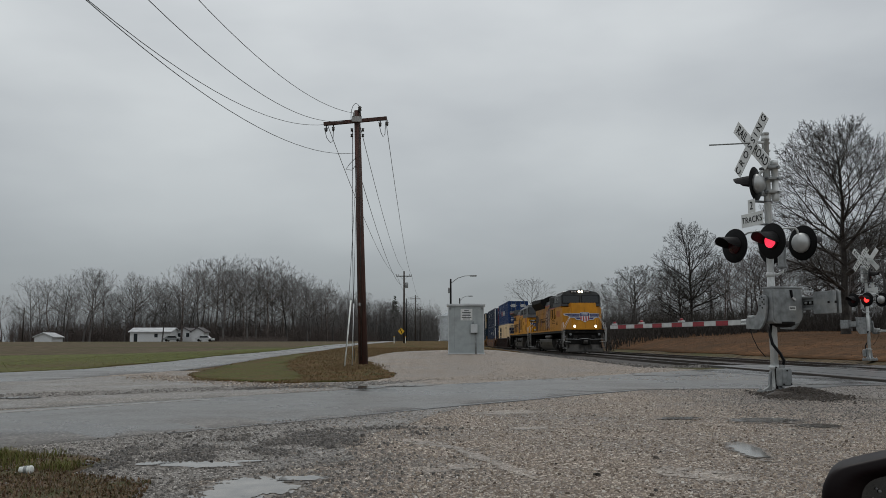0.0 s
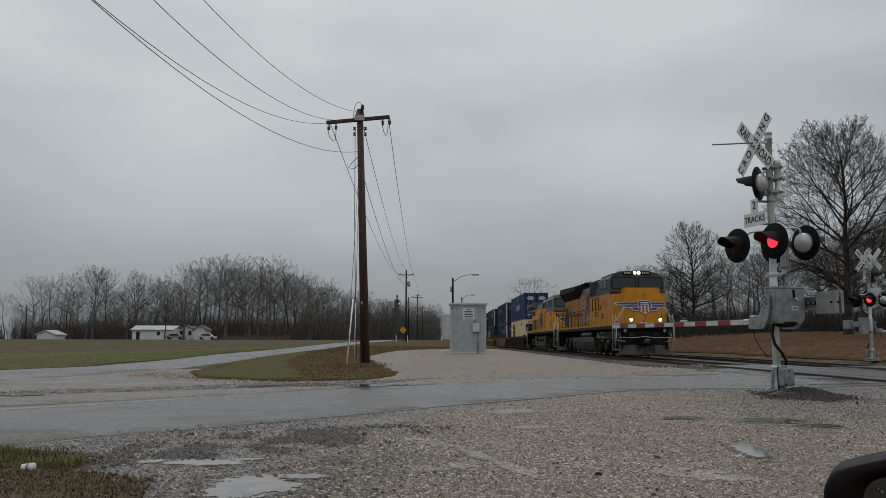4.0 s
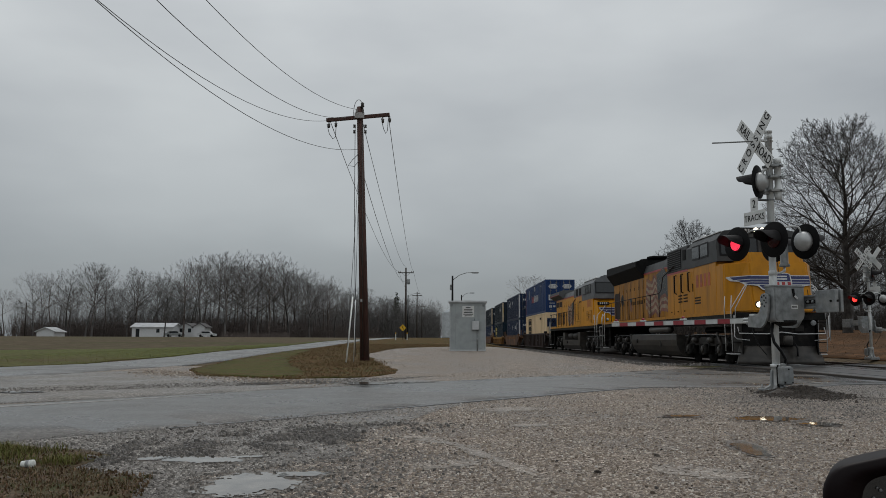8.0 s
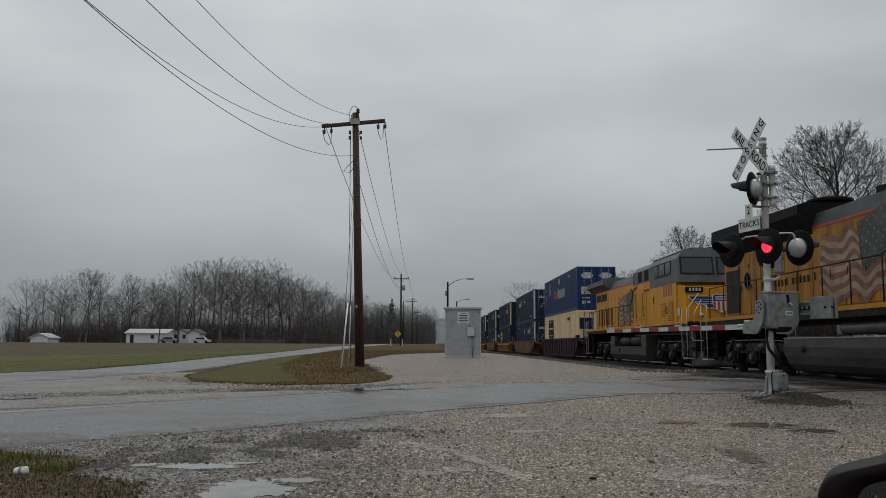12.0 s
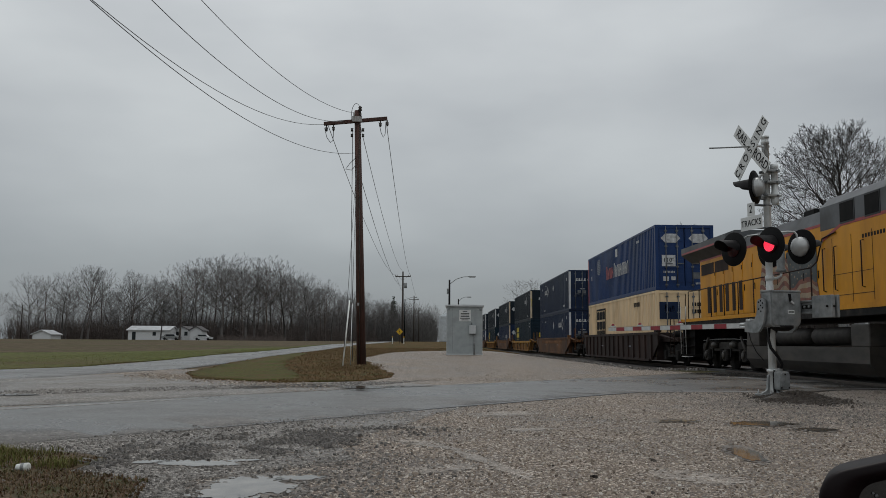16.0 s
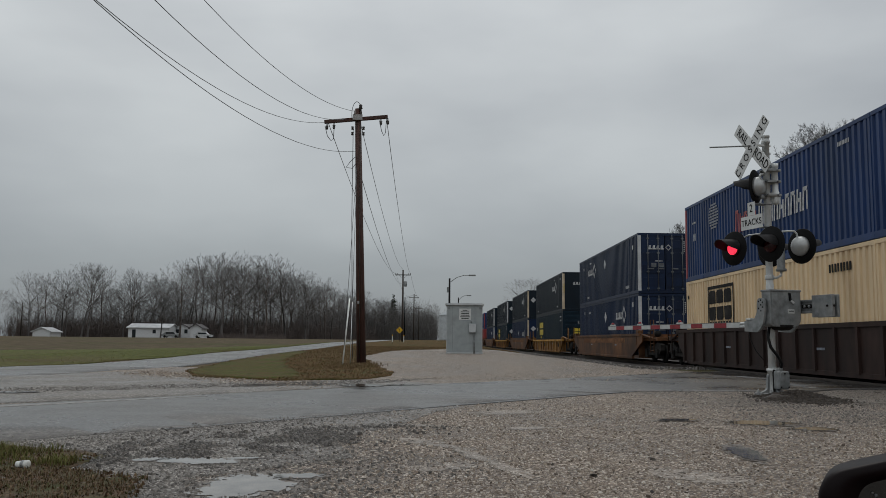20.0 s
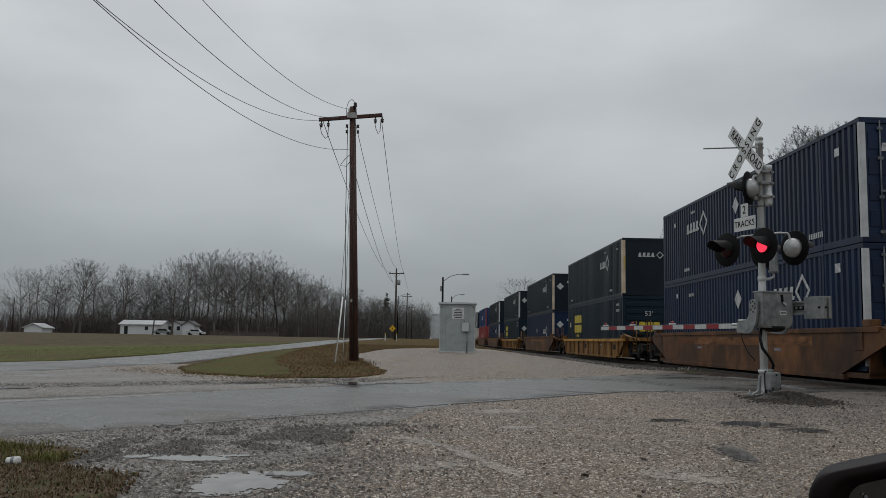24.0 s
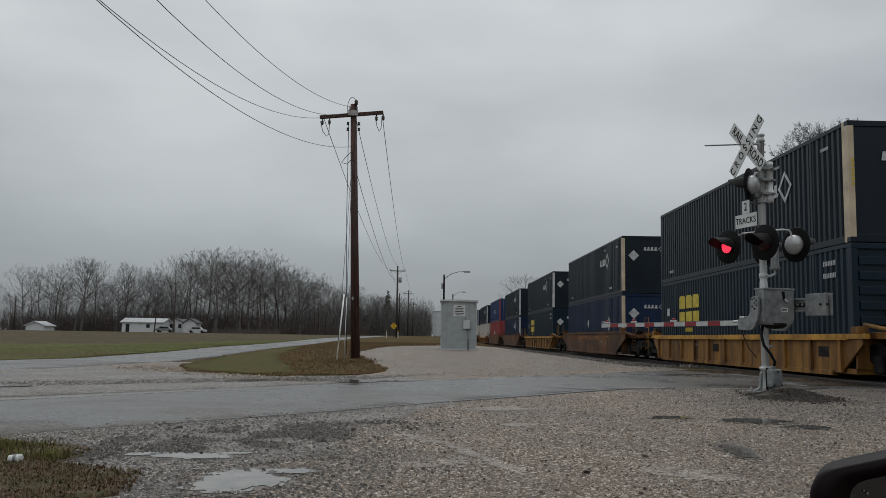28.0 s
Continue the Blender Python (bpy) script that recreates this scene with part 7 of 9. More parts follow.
def loco_common(l, yel, tank_y, deck_z, ahead=0.0):
    part("frame_deck", box(B(), -1.52, 1.52, 0.75 - ahead, 21.55, deck_z - 0.22, deck_z, 0.01), M["loco_dark"], l, "dark underframe and walkway")
    part("side_sill", box(B(), -1.535, -1.50, 0.8 - ahead, 21.5, deck_z - 0.05, deck_z + 0.06), M[yel], l, "yellow walkway edge")
    part("side_sill", box(B(), 1.50, 1.535, 0.8 - ahead, 21.5, deck_z - 0.05, deck_z + 0.06), M[yel], l, "yellow walkway edge")
    gear = "truck_grey"
    loco_truck(l, 4.35, gear)
    loco_truck(l, 17.75, gear)
    a, b = tank_y
    if yel == "loco_y":
        bm = prism(B(), [(-1.47, 1.08), (-1.48, 0.85), (-1.44, 0.62), (-1.34, 0.40), (-1.18, 0.24), (-0.95, 0.16), (0.95, 0.16), (1.18, 0.24), (1.34, 0.40), (1.44, 0.62), (1.48, 0.85), (1.47, 1.08)], "xz", a, b)
        part("fuel_tank", bm, M["tank"], l, "dirty grey fuel tank")
        for z, r in ((1.29, 0.15),):
            for s in (-1, 1):
                part("air_reservoir", lathe(B(), [(0.0, 0), (r * 0.8, 0.03), (r, 0.12), (r, 3.2), (r * 0.8, 3.3), (0, 3.34)], 14, pose(s * 1.28, a + 1.4, z, -90)), M["tank"], l, "air reservoir cylinder")
        # pale strip draws the bright highlight on the glossy tank's top edge
        part("tank_edge_highlight", box(B(), -1.49, -1.45, a, b, 1.07, 1.10, 0.008), M["galv"], l, "pale strip painted as the highlight on the tank edge")
        part("tank_cap", lathe(B(), [(0.09, 0), (0.09, 0.05), (0, 0.055)], 12, pose(-1.46, b - 1.2, 0.8, 0, -90, 0)), M["loco_dark"], l)
        part("sight_gauge", box(B(), -1.475, -1.455, a + 2.4, a + 2.5, 0.55, 0.95), M["loco_dark"], l)
    else:
        bm = prism(B(), [(-1.46, 0.84), (-1.46, 0.46), (-1.24, 0.18), (1.24, 0.18), (1.46, 0.46), (1.46, 0.84)], "xz", a, b)
        part("fuel_tank", bm, M["tank"], l, "angular grey fuel tank")
        for y0, y1 in ((a, a + 0.85), (b - 1.0, b)):
            part("tank_end", box(B(), -1.45, 1.45, y0, y1, 0.842, 1.36, 0.03), M["tank"], l)
        for s in (-1, 1):
            for y0 in (a + 1.05, a + 3.35):
                part("air_reservoir", lathe(B(), [(0.0, 0), (0.16, 0.03), (0.22, 0.14), (0.22, 1.96), (0.16, 2.07), (0, 2.1)], 16, pose(s * 1.2, y0, 1.10, -90)), M["truck_grey"], l, "air reservoir cylinder")
        part("tank_cap", lathe(B(), [(0.09, 0), (0.09, 0.05), (0, 0.055)], 12, pose(-1.455, b - 2.2, 0.66, 0, -90, 0)), M["loco_dark"], l)
    for y in (0.0, 22.0):
        part("coupler", box(B(), -0.16, 0.16, y, y + 0.75 if y == 0 else 22.3, 0.72, 1.0, 0.04), M["loco_dark"], l)
    # pilot, plough and steps
    part("pilot_plate", box(B(), -1.22, 1.22, 0.92, 0.99, 0.46, deck_z - 0.1, 0.01), M["loco_dark"], l, "dark pilot plate")
    part("anticlimber", prism(B(), rounded([(-1.50, 1.10, 0.0), (-1.45, 0.80, 0.06), (-0.95, 0.66, 0.10), (0.95, 0.66, 0.10), (1.45, 0.80, 0.06), (1.50, 1.10, 0.0)], 4), "xy", deck_z - 0.24, deck_z - 0.03), M["loco_dark"], l, "dark rounded anticlimber")
    part("draft_pocket", box(B(), -0.34, 0.34, 0.62, 0.93, 0.66, 1.10, 0.03), M["loco_black"], l)
    part("knuckle", lathe(B(), [(0.0, -0.15), (0.13, -0.14), (0.15, 0.0), (0.13, 0.14), (0.0, 0.15)], 12, Matrix.Translation((-0.05, 0.06, 0.86))), M["tank"], l, "worn coupler knuckle")
    part("cut_lever", path(B(), [(-1.40, 0.72, 1.28), (-1.40, 0.60, 1.08), (-0.5, 0.56, 1.06), (-0.12, 0.40, 1.12), (0.5, 0.56, 1.06), (1.40, 0.60, 1.08), (1.40, 0.72, 1.28)], 0.016), M["emb_white"], l, "pale uncoupling lever")
    for s in (-1, 1):
        bm = B()
        rows = []
        for k in range(7):
            f = k / 6
            z = 0.68 - 0.58 * f
            bow = 0.16 * math.sin(f * math.pi * 0.5) ** 2
            rows.append([bm.verts.new(p) for p in ((0.0, 0.66 - bow * 1.6, z), (s * 0.75, 0.74 - bow * 1.3, z), (s * (1.28 + 0.14 * f), 0.92 - bow, z), (s * (1.28 + 0.14 * f), 0.98 - bow, z), (s * 0.75, 0.80 - bow * 1.3, z), (0.0, 0.72 - bow * 1.6, z))])
        for a, b in zip(rows, rows[1:]):
            for i in range(6):
                f = bm.faces.new((a[i], a[(i + 1) % 6], b[(i + 1) % 6], b[i]))
                f.smooth = i in (0, 1)
        bm.faces.new(rows[0])
        bm.faces.new(rows[-1][::-1])
        part("snow_plough", bm, M["tank"], l, "scraped grey snow plough blade")
        part("well_plate", box(B(), min(s * 1.20, s * 1.24), max(s * 1.20, s * 1.24), 0.80, 1.62, 0.36, deck_z - 0.05, 0.008), M["truck_grey"], l, "grey step-well side")
        part("hose_glad", box(B(), min(s * 0.52, s * 0.80), max(s * 0.52, s * 0.80), 0.84, 0.92, 1.14, 1.34, 0.02), M["truck_grey"], l)
    part("rear_plate", box(B(), -1.45, 1.45, 21.48, 21.55, 0.5, deck_z - 0.02, 0.01), M["loco_dark"], l)
    for y in (0.85, 20.85):
        for s in (-1, 1):
            part("step_edge", box(B(), min(s * 1.30, s * 1.535), max(s * 1.30, s * 1.535), y - 0.02, y + 0.64, 0.40, 0.43), M["emb_white"], l, "white lowest step edge")
            for k in range(4):
                part("step", box(B(), min(s * 1.22, s * 1.52), max(s * 1.22, s * 1.52), y, y + 0.6, 0.45 + k * 0.33, 0.48 + k * 0.33), M["loco_dark"], l)
            part("step_side", box(B(), min(s * 1.2, s * 1.23), max(s * 1.2, s * 1.23), y - 0.05, y + 0.68, 0.4, deck_z), M["loco_dark"], l)
            part("grab_rail", path(B(), [(s * 1.54, y, 0.5), (s * 1.56, y, deck_z + 0.1), (s * 1.53, y, deck_z + 0.55)], 0.015), M["emb_white"], l, "white grab rail")
            part("grab_rail", path(B(), [(s * 1.54, y + 0.64, 0.5), (s * 1.56, y + 0.64, deck_z + 0.1), (s * 1.53, y + 0.64, deck_z + 0.55)], 0.015), M["emb_white"], l, "white grab rail")
    part("front_hose", path(B(), [(0.35, 0.7, 0.9), (0.4, 0.45, 0.6), (0.38, 0.4, 0.35)], 0.03), M["rubber"], l)
    for o in l.children:
        if o.name.split(".")[0] in FRONT_GEAR and max(v.co.y for v in o.data.vertices) < 3:
            o.data.transform(Matrix.Translation((0, -ahead, 0)))
    part("front_hose", path(B(), [(-0.35, 0.7, 0.9), (-0.4, 0.45, 0.6), (-0.38, 0.4, 0.35)], 0.03), M["rubber"], l)
    for k in range(7):
        part("mu_hose", path(B(), [(-1.0 + 0.28 * k, 0.7, 1.25), (-1.0 + 0.28 * k, 0.58, 1.05), (-0.95 + 0.28 * k, 0.62, 0.8)], 0.02), M["rubber"], l)


def cab_windows(l, y_front, z0, z1, slope, half, y_side):
    for s in (-1, 1):
        a, b = sorted((s * 0.12, s * (half - 0.06)))
        bm = prism(B(), [(a, 0), (b, 0), (b, z1 - z0), (a, z1 - z0)], "xy", -0.012, 0.0)
        bm2 = prism(B(), [(a - 0.06, -0.06), (b + 0.06, -0.06), (b + 0.06, z1 - z0 + 0.06), (a - 0.06, z1 - z0 + 0.06)], "xy", -0.006, 0.0)
        m = pose(0, y_front, z0, 90 - slope) @ pose(0, 0, 0, 0, 0, 0) @ Matrix.Diagonal((1, 1, -1, 1))
        f = part("window_frame", bm2, M["rubber"], l, "black window gasket")
        f.data.transform(m)
        w = part("windshield", bm, M["glass"], l, "dark windshield pane")
        w.data.transform(m)
    for y, ww in y_side:
        for s in (-1, 1):
            xs = sorted((s * (half + 0.085), s * (half + 0.105)))
            fr = part("side_window_frame", box(B(), xs[0], xs[1], y - 0.05, y + ww + 0.05, z0 + 0.0, z1 - 0.02, 0.004), M["rubber"], l)
            xs = sorted((s * (half + 0.105), s * (half + 0.111)))
            part("pane", box(B(), xs[0], xs[1], y, y + ww, z0 + 0.06, z1 - 0.08), M["glass"], fr)


def road_loco(offset, label, modern):
    """A six-axle freight locomotive; its own y runs back from the front coupler."""
    l = thing("locomotive", (TRACK_X, 0, RAIL_Z), label, "locomotive", "locomotives")
    MOVERS.append((l, offset))
    yel = "loco_y" if modern else "loco_y2"
    Y = M[yel]
    HOOD = M["loco_y_dirty_shaded"] if modern else Y
    ROOF = M["loco_grey"] if modern else M["loco_grey_pale"]
    dz = 1.76
    loco_common(l, yel, (6.75, 14.55) if modern else (7.4, 14.85), dz, 0.75 if modern else 0.0)
    # nose
    if modern:
        bm = prism(B(), [(-1.46, 2.6), (-1.46, 1.0), (-0.95, -0.30), (0.95, -0.30), (1.46, 1.0), (1.46, 2.6)], "xy", dz, 3.42)
        for v in bm.verts:
            if v.co.z > 3.4:
                v.co.z += 0.10 if v.co.y > 2 else 0.0
                v.co.y += 0.38 if v.co.y < 0.5 else 0.0
        bmesh.ops.bevel(bm, geom=list(bm.edges), offset=0.05, segments=2, affect="EDGES")
        nose = part("nose", bm, Y, l, "yellow short hood")
        bm = prism(B(), [(-0.92, 1.72), (-0.92, 0.16), (-0.80, 0.10), (0.80, 0.10), (0.92, 0.16), (0.92, 1.72)], "xy", 3.30, 3.74)
        for v in bm.verts:
            if v.co.z > 3.7:
                v.co.y += 0.12 if v.co.y < 0.5 else 0.0
                v.co.z += 0.05 if v.co.y > 1 else 0.0
        bmesh.ops.bevel(bm, geom=list(bm.edges), offset=0.04, segments=2, affect="EDGES")
        part("nose_top", bm, Y, l, "raised middle of the nose")
        lean = pose(0, -0.30, dz) @ pose(0, 0, 0, -12.9) @ pose(0, 0.30, -dz)
        for x in (0.0, 0.86):
            seam = part("nose_door", box(B(), x - 0.008, x + 0.008, -0.312, -0.30, dz + 0.1, dz + (1.72 if x == 0 else 0.75)), M["loco_dark"], nose, "nose door seam")
            seam.data.transform(lean)
        wings(l, -0.335, 2.76, 1.43, 0.47, lean, 0.95, 2.04)
        part("number_board", box(B(), -0.76, 0.76, 1.555, 1.85, 4.545, 4.725, 0.02), M["loco_black"], l, "black number boards above the windshield")
        for t in (-1, 1):
            number_bar(l, 1.553, t * 0.50 - 0.19, 4.585, 0.40, 0.10, M["emb_white"], "pale figures on the board", 4, "front")
        for x in (-0.11, 0.11):
            part("headlight", lathe(B(), [(0.085, 0), (0.085, 0.03), (0, 0.05)], 16, pose(x, 1.552, 4.635, 90)), M["lamp_white"], l, "lit twin headlight")
        for x in (-0.77, 0.77):
            part("ditch_light", lathe(B(), [(0.088, 0), (0.088, 0.03), (0, 0.05)], 16, pose(x, -0.27, 2.0, 90)), M["lamp_white"], l, "lit ditch light")
            part("ditch_light_ring", lathe(B(), [(0.12, -0.04), (0.12, 0.02), (0.09, 0.022)], 16, pose(x, -0.265, 2.0, 90)), M["loco_grey"], l)
        for t in (-1, 1):
            for k in (0, 1):
                part("front_rail", path(B(), [(t * (1.60 - 0.14 * k), -0.02, dz - 0.9 + 0.7 * k), (t * (1.60 - 0.14 * k), -0.02, dz + 0.12), (t * (1.16 - 0.06 * k), -0.06, dz + 0.82), (t * 1.05, 0.0, dz + 0.92)], 0.015), M["emb_white"], l, "white front handrail")
            part("pilot_rail", path(B(), [(t * 1.53, -0.10, dz - 0.1), (t * 1.53, -0.10, 0.98), (t * 1.46, -0.10, 0.90), (t * 1.05, -0.10, 0.86)], 0.015), M["emb_white"], l, "white pilot rail")
            part("jack_pad", lathe(B(), [(0.07, 0), (0.09, 0.02), (0.09, 0.05), (0.05, 0.05)], 12, pose(t * 1.05, -0.02, 1.42, 90)), M["galv"], l, "pale hose socket")
    else:
        nz = 3.16
        bm = prism(B(), [(-1.42, 3.0), (-1.42, 1.85), (-1.30, 1.50), (1.30, 1.50), (1.42, 1.85), (1.42, 3.0)], "xy", dz, nz)
        for v in bm.verts:
            if v.co.z > nz - 0.01:
                v.co.y += 0.16 if v.co.y < 2 else 0.0
                v.co.z += 0.12 if v.co.y > 2 else 0.0
        bmesh.ops.bevel(bm, geom=list(bm.edges), offset=0.05, segments=2, affect="EDGES")
        nose = part("nose", bm, Y, l, "yellow short hood")
        lean = pose(0, 1.50, dz) @ pose(0, 0, 0, -6.5) @ pose(0, -1.50, -dz)
        part("nose_door", box(B(), -0.008, 0.008, 1.488, 1.50, dz + 0.1, 2.9), M["loco_dark"], nose, "nose door seam").data.transform(lean)
        wings(l, 1.465, 2.58, 1.28, 0.46, lean)
        for t in (-1, 1):
            x = -1.33 if t < 0 else 0.67
            part("number_board", box(B(), x, x + 0.66, 1.54, 1.75, 2.93, 3.13, 0.02), M["loco_black"], l, "black number board on the nose")
            number_bar(l, 1.538, x + 0.11, 2.975, 0.50, 0.12, M["emb_white"], "pale figures on the board", 4, "front")
            part("ditch_light", lathe(B(), [(0.088, 0), (0.088, 0.03), (0, 0.05)], 16, pose(t * 0.78, 1.50, 2.05, 90)), M["bell"], l, "unlit ditch light")
            part("front_rail", path(B(), [(t * 1.5, 0.78, dz - 0.1), (t * 1.5, 0.80, dz + 0.55), (t * 0.95, 1.25, dz + 1.1), (t * 0.95, 1.55, dz + 1.1)], 0.016), M["emb_white"], l, "white front handrail")
            part("front_rail", path(B(), [(t * 1.28, 0.78, dz - 0.1), (t * 1.28, 0.80, dz + 0.35), (t * 0.85, 1.30, dz + 0.85)], 0.015), M["emb_white"], l, "white front handrail")
            part("pilot_rail", path(B(), [(t * 1.42, 0.66, 0.9), (t * 1.42, 0.62, 1.62), (t * 1.2, 0.62, 1.62)], 0.015), M["emb_white"], l, "white pilot rail")
    # cab
    cz = 3.55 if modern else 3.35
    cl = 5.0 if modern else 6.4
    part("cab_side", box(B(), -1.47, 1.47, 1.75 if modern else 2.4, cl, dz, cz + 0.02, 0.012), Y, l, "yellow cab side")
    ch, cf, tilt = (1.50, 1.45, 0.15) if modern else (1.47, 2.0, 0.20)
    roofline = [(-ch, cz), (-ch, 4.30), (-1.25, 4.60), (-0.6, 4.74), (0.6, 4.74), (1.25, 4.60), (ch, 4.30), (ch, cz)]
    bm = prism(B(), roofline, "xz", cf, cl)
    for v in bm.verts:
        if v.co.y < cf + 0.1:
            v.co.y += tilt * (v.co.z - cz)
    part("cab_roof", bm, ROOF, l, "grey cab top and roof")
    w0, w1 = (3.80, 4.35) if modern else (3.72, 4.32)
    cab_windows(l, cf + tilt * (w0 - cz) - 0.014, w0, w1, math.degrees(math.atan(tilt)), ch - 0.09, ((2.45, 0.8), (3.45, 0.8)) if modern else ((3.1, 0.7), (4.0, 0.8), (5.0, 0.6)))
    # white strips imitate the sky's reflection along the wet roof edges
    for s in (-1, 1):
        part("roof_edge_glint", box(B(), min(s * 1.24, s * 1.30), max(s * 1.24, s * 1.30), cf + 0.25, cl, 4.59, 4.63, 0.008), M["emb_white"], l, "white strip painted as the sky glint on the wet roof edge")
    part("roof_horn", path(B(), [(0.4, 4.2, 4.75), (0.4, 4.2, 4.9), (0.4, 3.8, 4.92)], 0.05), M["loco_grey"], l)
    part("roof_unit", box(B(), -0.6, 0.6, 3.3, 4.6, 4.70, 4.86, 0.03), M["loco_grey"], l)
    part("antenna_dome", lathe(B(), [(0.16, 4.7), (0.14, 4.85), (0, 4.9)], 12, Matrix.Translation((-0.7, 5.2, 0))), M["emb_white"], l)
    number_bar(l, -1.472, 2.35 if modern else 2.95, 2.78 if modern else 2.87, 1.80 if modern else 1.45, 0.46, M["faded_red"])
    part("cab_door", box(B(), -1.478, -1.468, cl - 0.75, cl - 0.1, dz + 0.1, cz - 0.05, 0.004), Y, l)
    part("cab_door_handle", box(B(), -1.50, -1.478, cl - 0.65, cl - 0.61, dz + 0.9, dz + 1.2), M["loco_dark"], l)
    for k in range(3):
        part("louvre", box(B(), -1.478, -1.470, 3.5, 4.2, 2.18 + k * 0.1, 2.23 + k * 0.1), M["loco_dark"], l)
    # hood
    hw = 1.12
    he = 20.1 if modern else 20.3
    part("hood", prism(B(), [(-hw, dz), (hw, dz), (hw, 4.02), (-hw, 4.02)], "xz", cl, he), HOOD, l, "yellow long hood")
    part("hood_roof", prism(B(), [(-hw - 0.01, 4.0), (hw + 0.01, 4.0), (hw - 0.12, 4.36), (0.5, 4.42), (-0.5, 4.42), (-hw + 0.12, 4.36)], "xz", cl, he), ROOF, l, "grey hood roof")
    for s in (-1, 1):
        xs = sorted((s * hw, s * (hw + 0.012)))
        part("red_stripe", box(B(), xs[0], xs[1], cl, he, 3.93, 4.0), M["emb_red"], l, "thin red stripe")
    y0 = 8.1 if modern else 9.75
    for k in range(13):
        a = y0 + k * 0.88
        if a + 0.8 > he - 0.1:
            break
        for s in (-1, 1):
            xs = sorted((s * hw, s * (hw + 0.015)))
            d = part("hood_door", box(B(), xs[0], xs[1], a, a + 0.82, dz + 0.12, 3.72, 0.006), HOOD, l)
            if s < 0:
                part("door_handle", box(B(), -hw - 0.03, -hw - 0.015, a + 0.70, a + 0.74, 2.6, 2.8), M["loco_dark"], d)
                part("door_hinge", box(B(), -hw - 0.024, -hw - 0.015, a + 0.03, a + 0.08, 3.3, 3.45), M["loco_dark"], d)
    flag(l, -hw - 0.022, 12.85 if modern else 14.35, 9.05 if modern else 10.55, 2.12 if modern else 2.02, 3.72 if modern else 3.42)
    if modern:
        part("body_section", box(B(), -1.46, 1.46, cl + 0.004, 7.95, dz, 3.56, 0.02), Y, l, "full-width yellow body section behind the cab")
        part("red_line", box(B(), -1.472, -1.458, cl + 0.01, 7.94, 3.50, 3.57), M["emb_red"], l, "thin red stripe")
        part("equipment_box", box(B(), -1.46, 1.46, cl + 0.02, 7.95, 3.572, 4.50, 0.04), M["loco_grey"], l, "dark grey inertial air intake box")
        grille = part("intake_grille", box(B(), -1.475, -1.458, cl + 0.9, 7.8, 3.66, 4.42), M["loco_black"], l, "black intake grille")
        for k in range(9):
            part("slat", box(B(), -1.486, -1.475, cl + 0.93, 7.77, 3.69 + k * 0.08, 3.715 + k * 0.08), M["loco_grey"], grille)
        part("intake_frame", box(B(), -1.478, -1.458, cl + 0.25, cl + 0.65, 3.95, 4.35, 0.01), M["loco_black"], l)
        for k in range(6):
            part("vent_slot", box(B(), -1.475, -1.458, 5.15 + (k % 2) * 0.7, 5.65 + (k % 2) * 0.7, 2.32 + (k // 2) * 0.12, 2.37 + (k // 2) * 0.12), M["loco_black"], l)
        for k in range(3):
            y = 4.78 + k * 0.92
            part("tall_grab", path(B(), [(-1.46, y, 3.42), (-1.54, y, 3.40), (-1.54, y, 2.72), (-1.46, y, 2.68)], 0.028), M["loco_black"], l, "black grab iron")
        for y in (6.05, 7.0):
            part("panel_seam", box(B(), -1.466, -1.459, y, y + 0.02, dz + 0.1, 3.45), M["loco_dark"], l)
        for k in range(3):
            part("latch", box(B(), -1.472, -1.459, 5.5 + k * 0.9, 5.62 + k * 0.9, 1.95, 2.0), M["loco_dark"], l)
        bm = prism(B(), [(-1.13, 3.82), (-1.52, 4.34), (-1.50, 4.74), (-1.3, 4.82), (1.3, 4.82), (1.50, 4.74), (1.52, 4.34), (1.13, 3.82)], "xz", 13.3, 20.2)
        for v in bm.verts:
            if v.co.y < 14 and v.co.z > 4.5:
                v.co.z -= 0.16
        part("radiator_flare", bm, M["loco_black"], l, "sooty black flared radiator housing")
        for k in range(3):
            part("radiator_fan", lathe(B(), [(0.62, 4.85), (0.62, 4.95), (0.55, 4.97), (0.0, 4.97)], 18, Matrix.Translation((0, 14.6 + k * 1.45, 0))), M["loco_black"], l)
        part("exhaust", box(B(), -0.5, 0.5, 10.5, 11.2, 4.4, 4.7, 0.03), M["loco_black"], l)
        part("brake_fan", lathe(B(), [(0.4, 4.4), (0.4, 4.6), (0, 4.62)], 16, Matrix.Translation((0, 12.0, 0))), M["loco_grey"], l)
        part("rear_grille", box(B(), -hw - 0.02, -hw - 0.012, 18.65, 19.9, 1.95, 3.35), M["well_brown"], l, "dark rear grille")
        ring = part("side_medallion", lathe(B(), [(0.30, 0), (0.30, 0.010), (0.24, 0.011), (0.24, 0.0)], 24, pose(-hw - 0.016, 17.98, 2.92, 0, -90, 0)), M["flag_blue"], l, "round painted medallion ring")
        part("medallion_bar", box(B(), -hw - 0.026, -hw - 0.016, 17.94, 18.02, 2.72, 3.12), M["flag_blue"], ring)
        for k, (z0, z1) in enumerate(((2.75, 2.95), (2.35, 2.75))):
            part("side_shield", prism(B(), [(15.75, z1), (16.25, z1), (16.27, z0), (16.0, z0 - 0.12 * k), (15.73, z0)], "yz", -hw - 0.022, -hw - 0.016), M["flag_blue"] if k == 0 else M["flag_red"], l, "faded shield emblem")
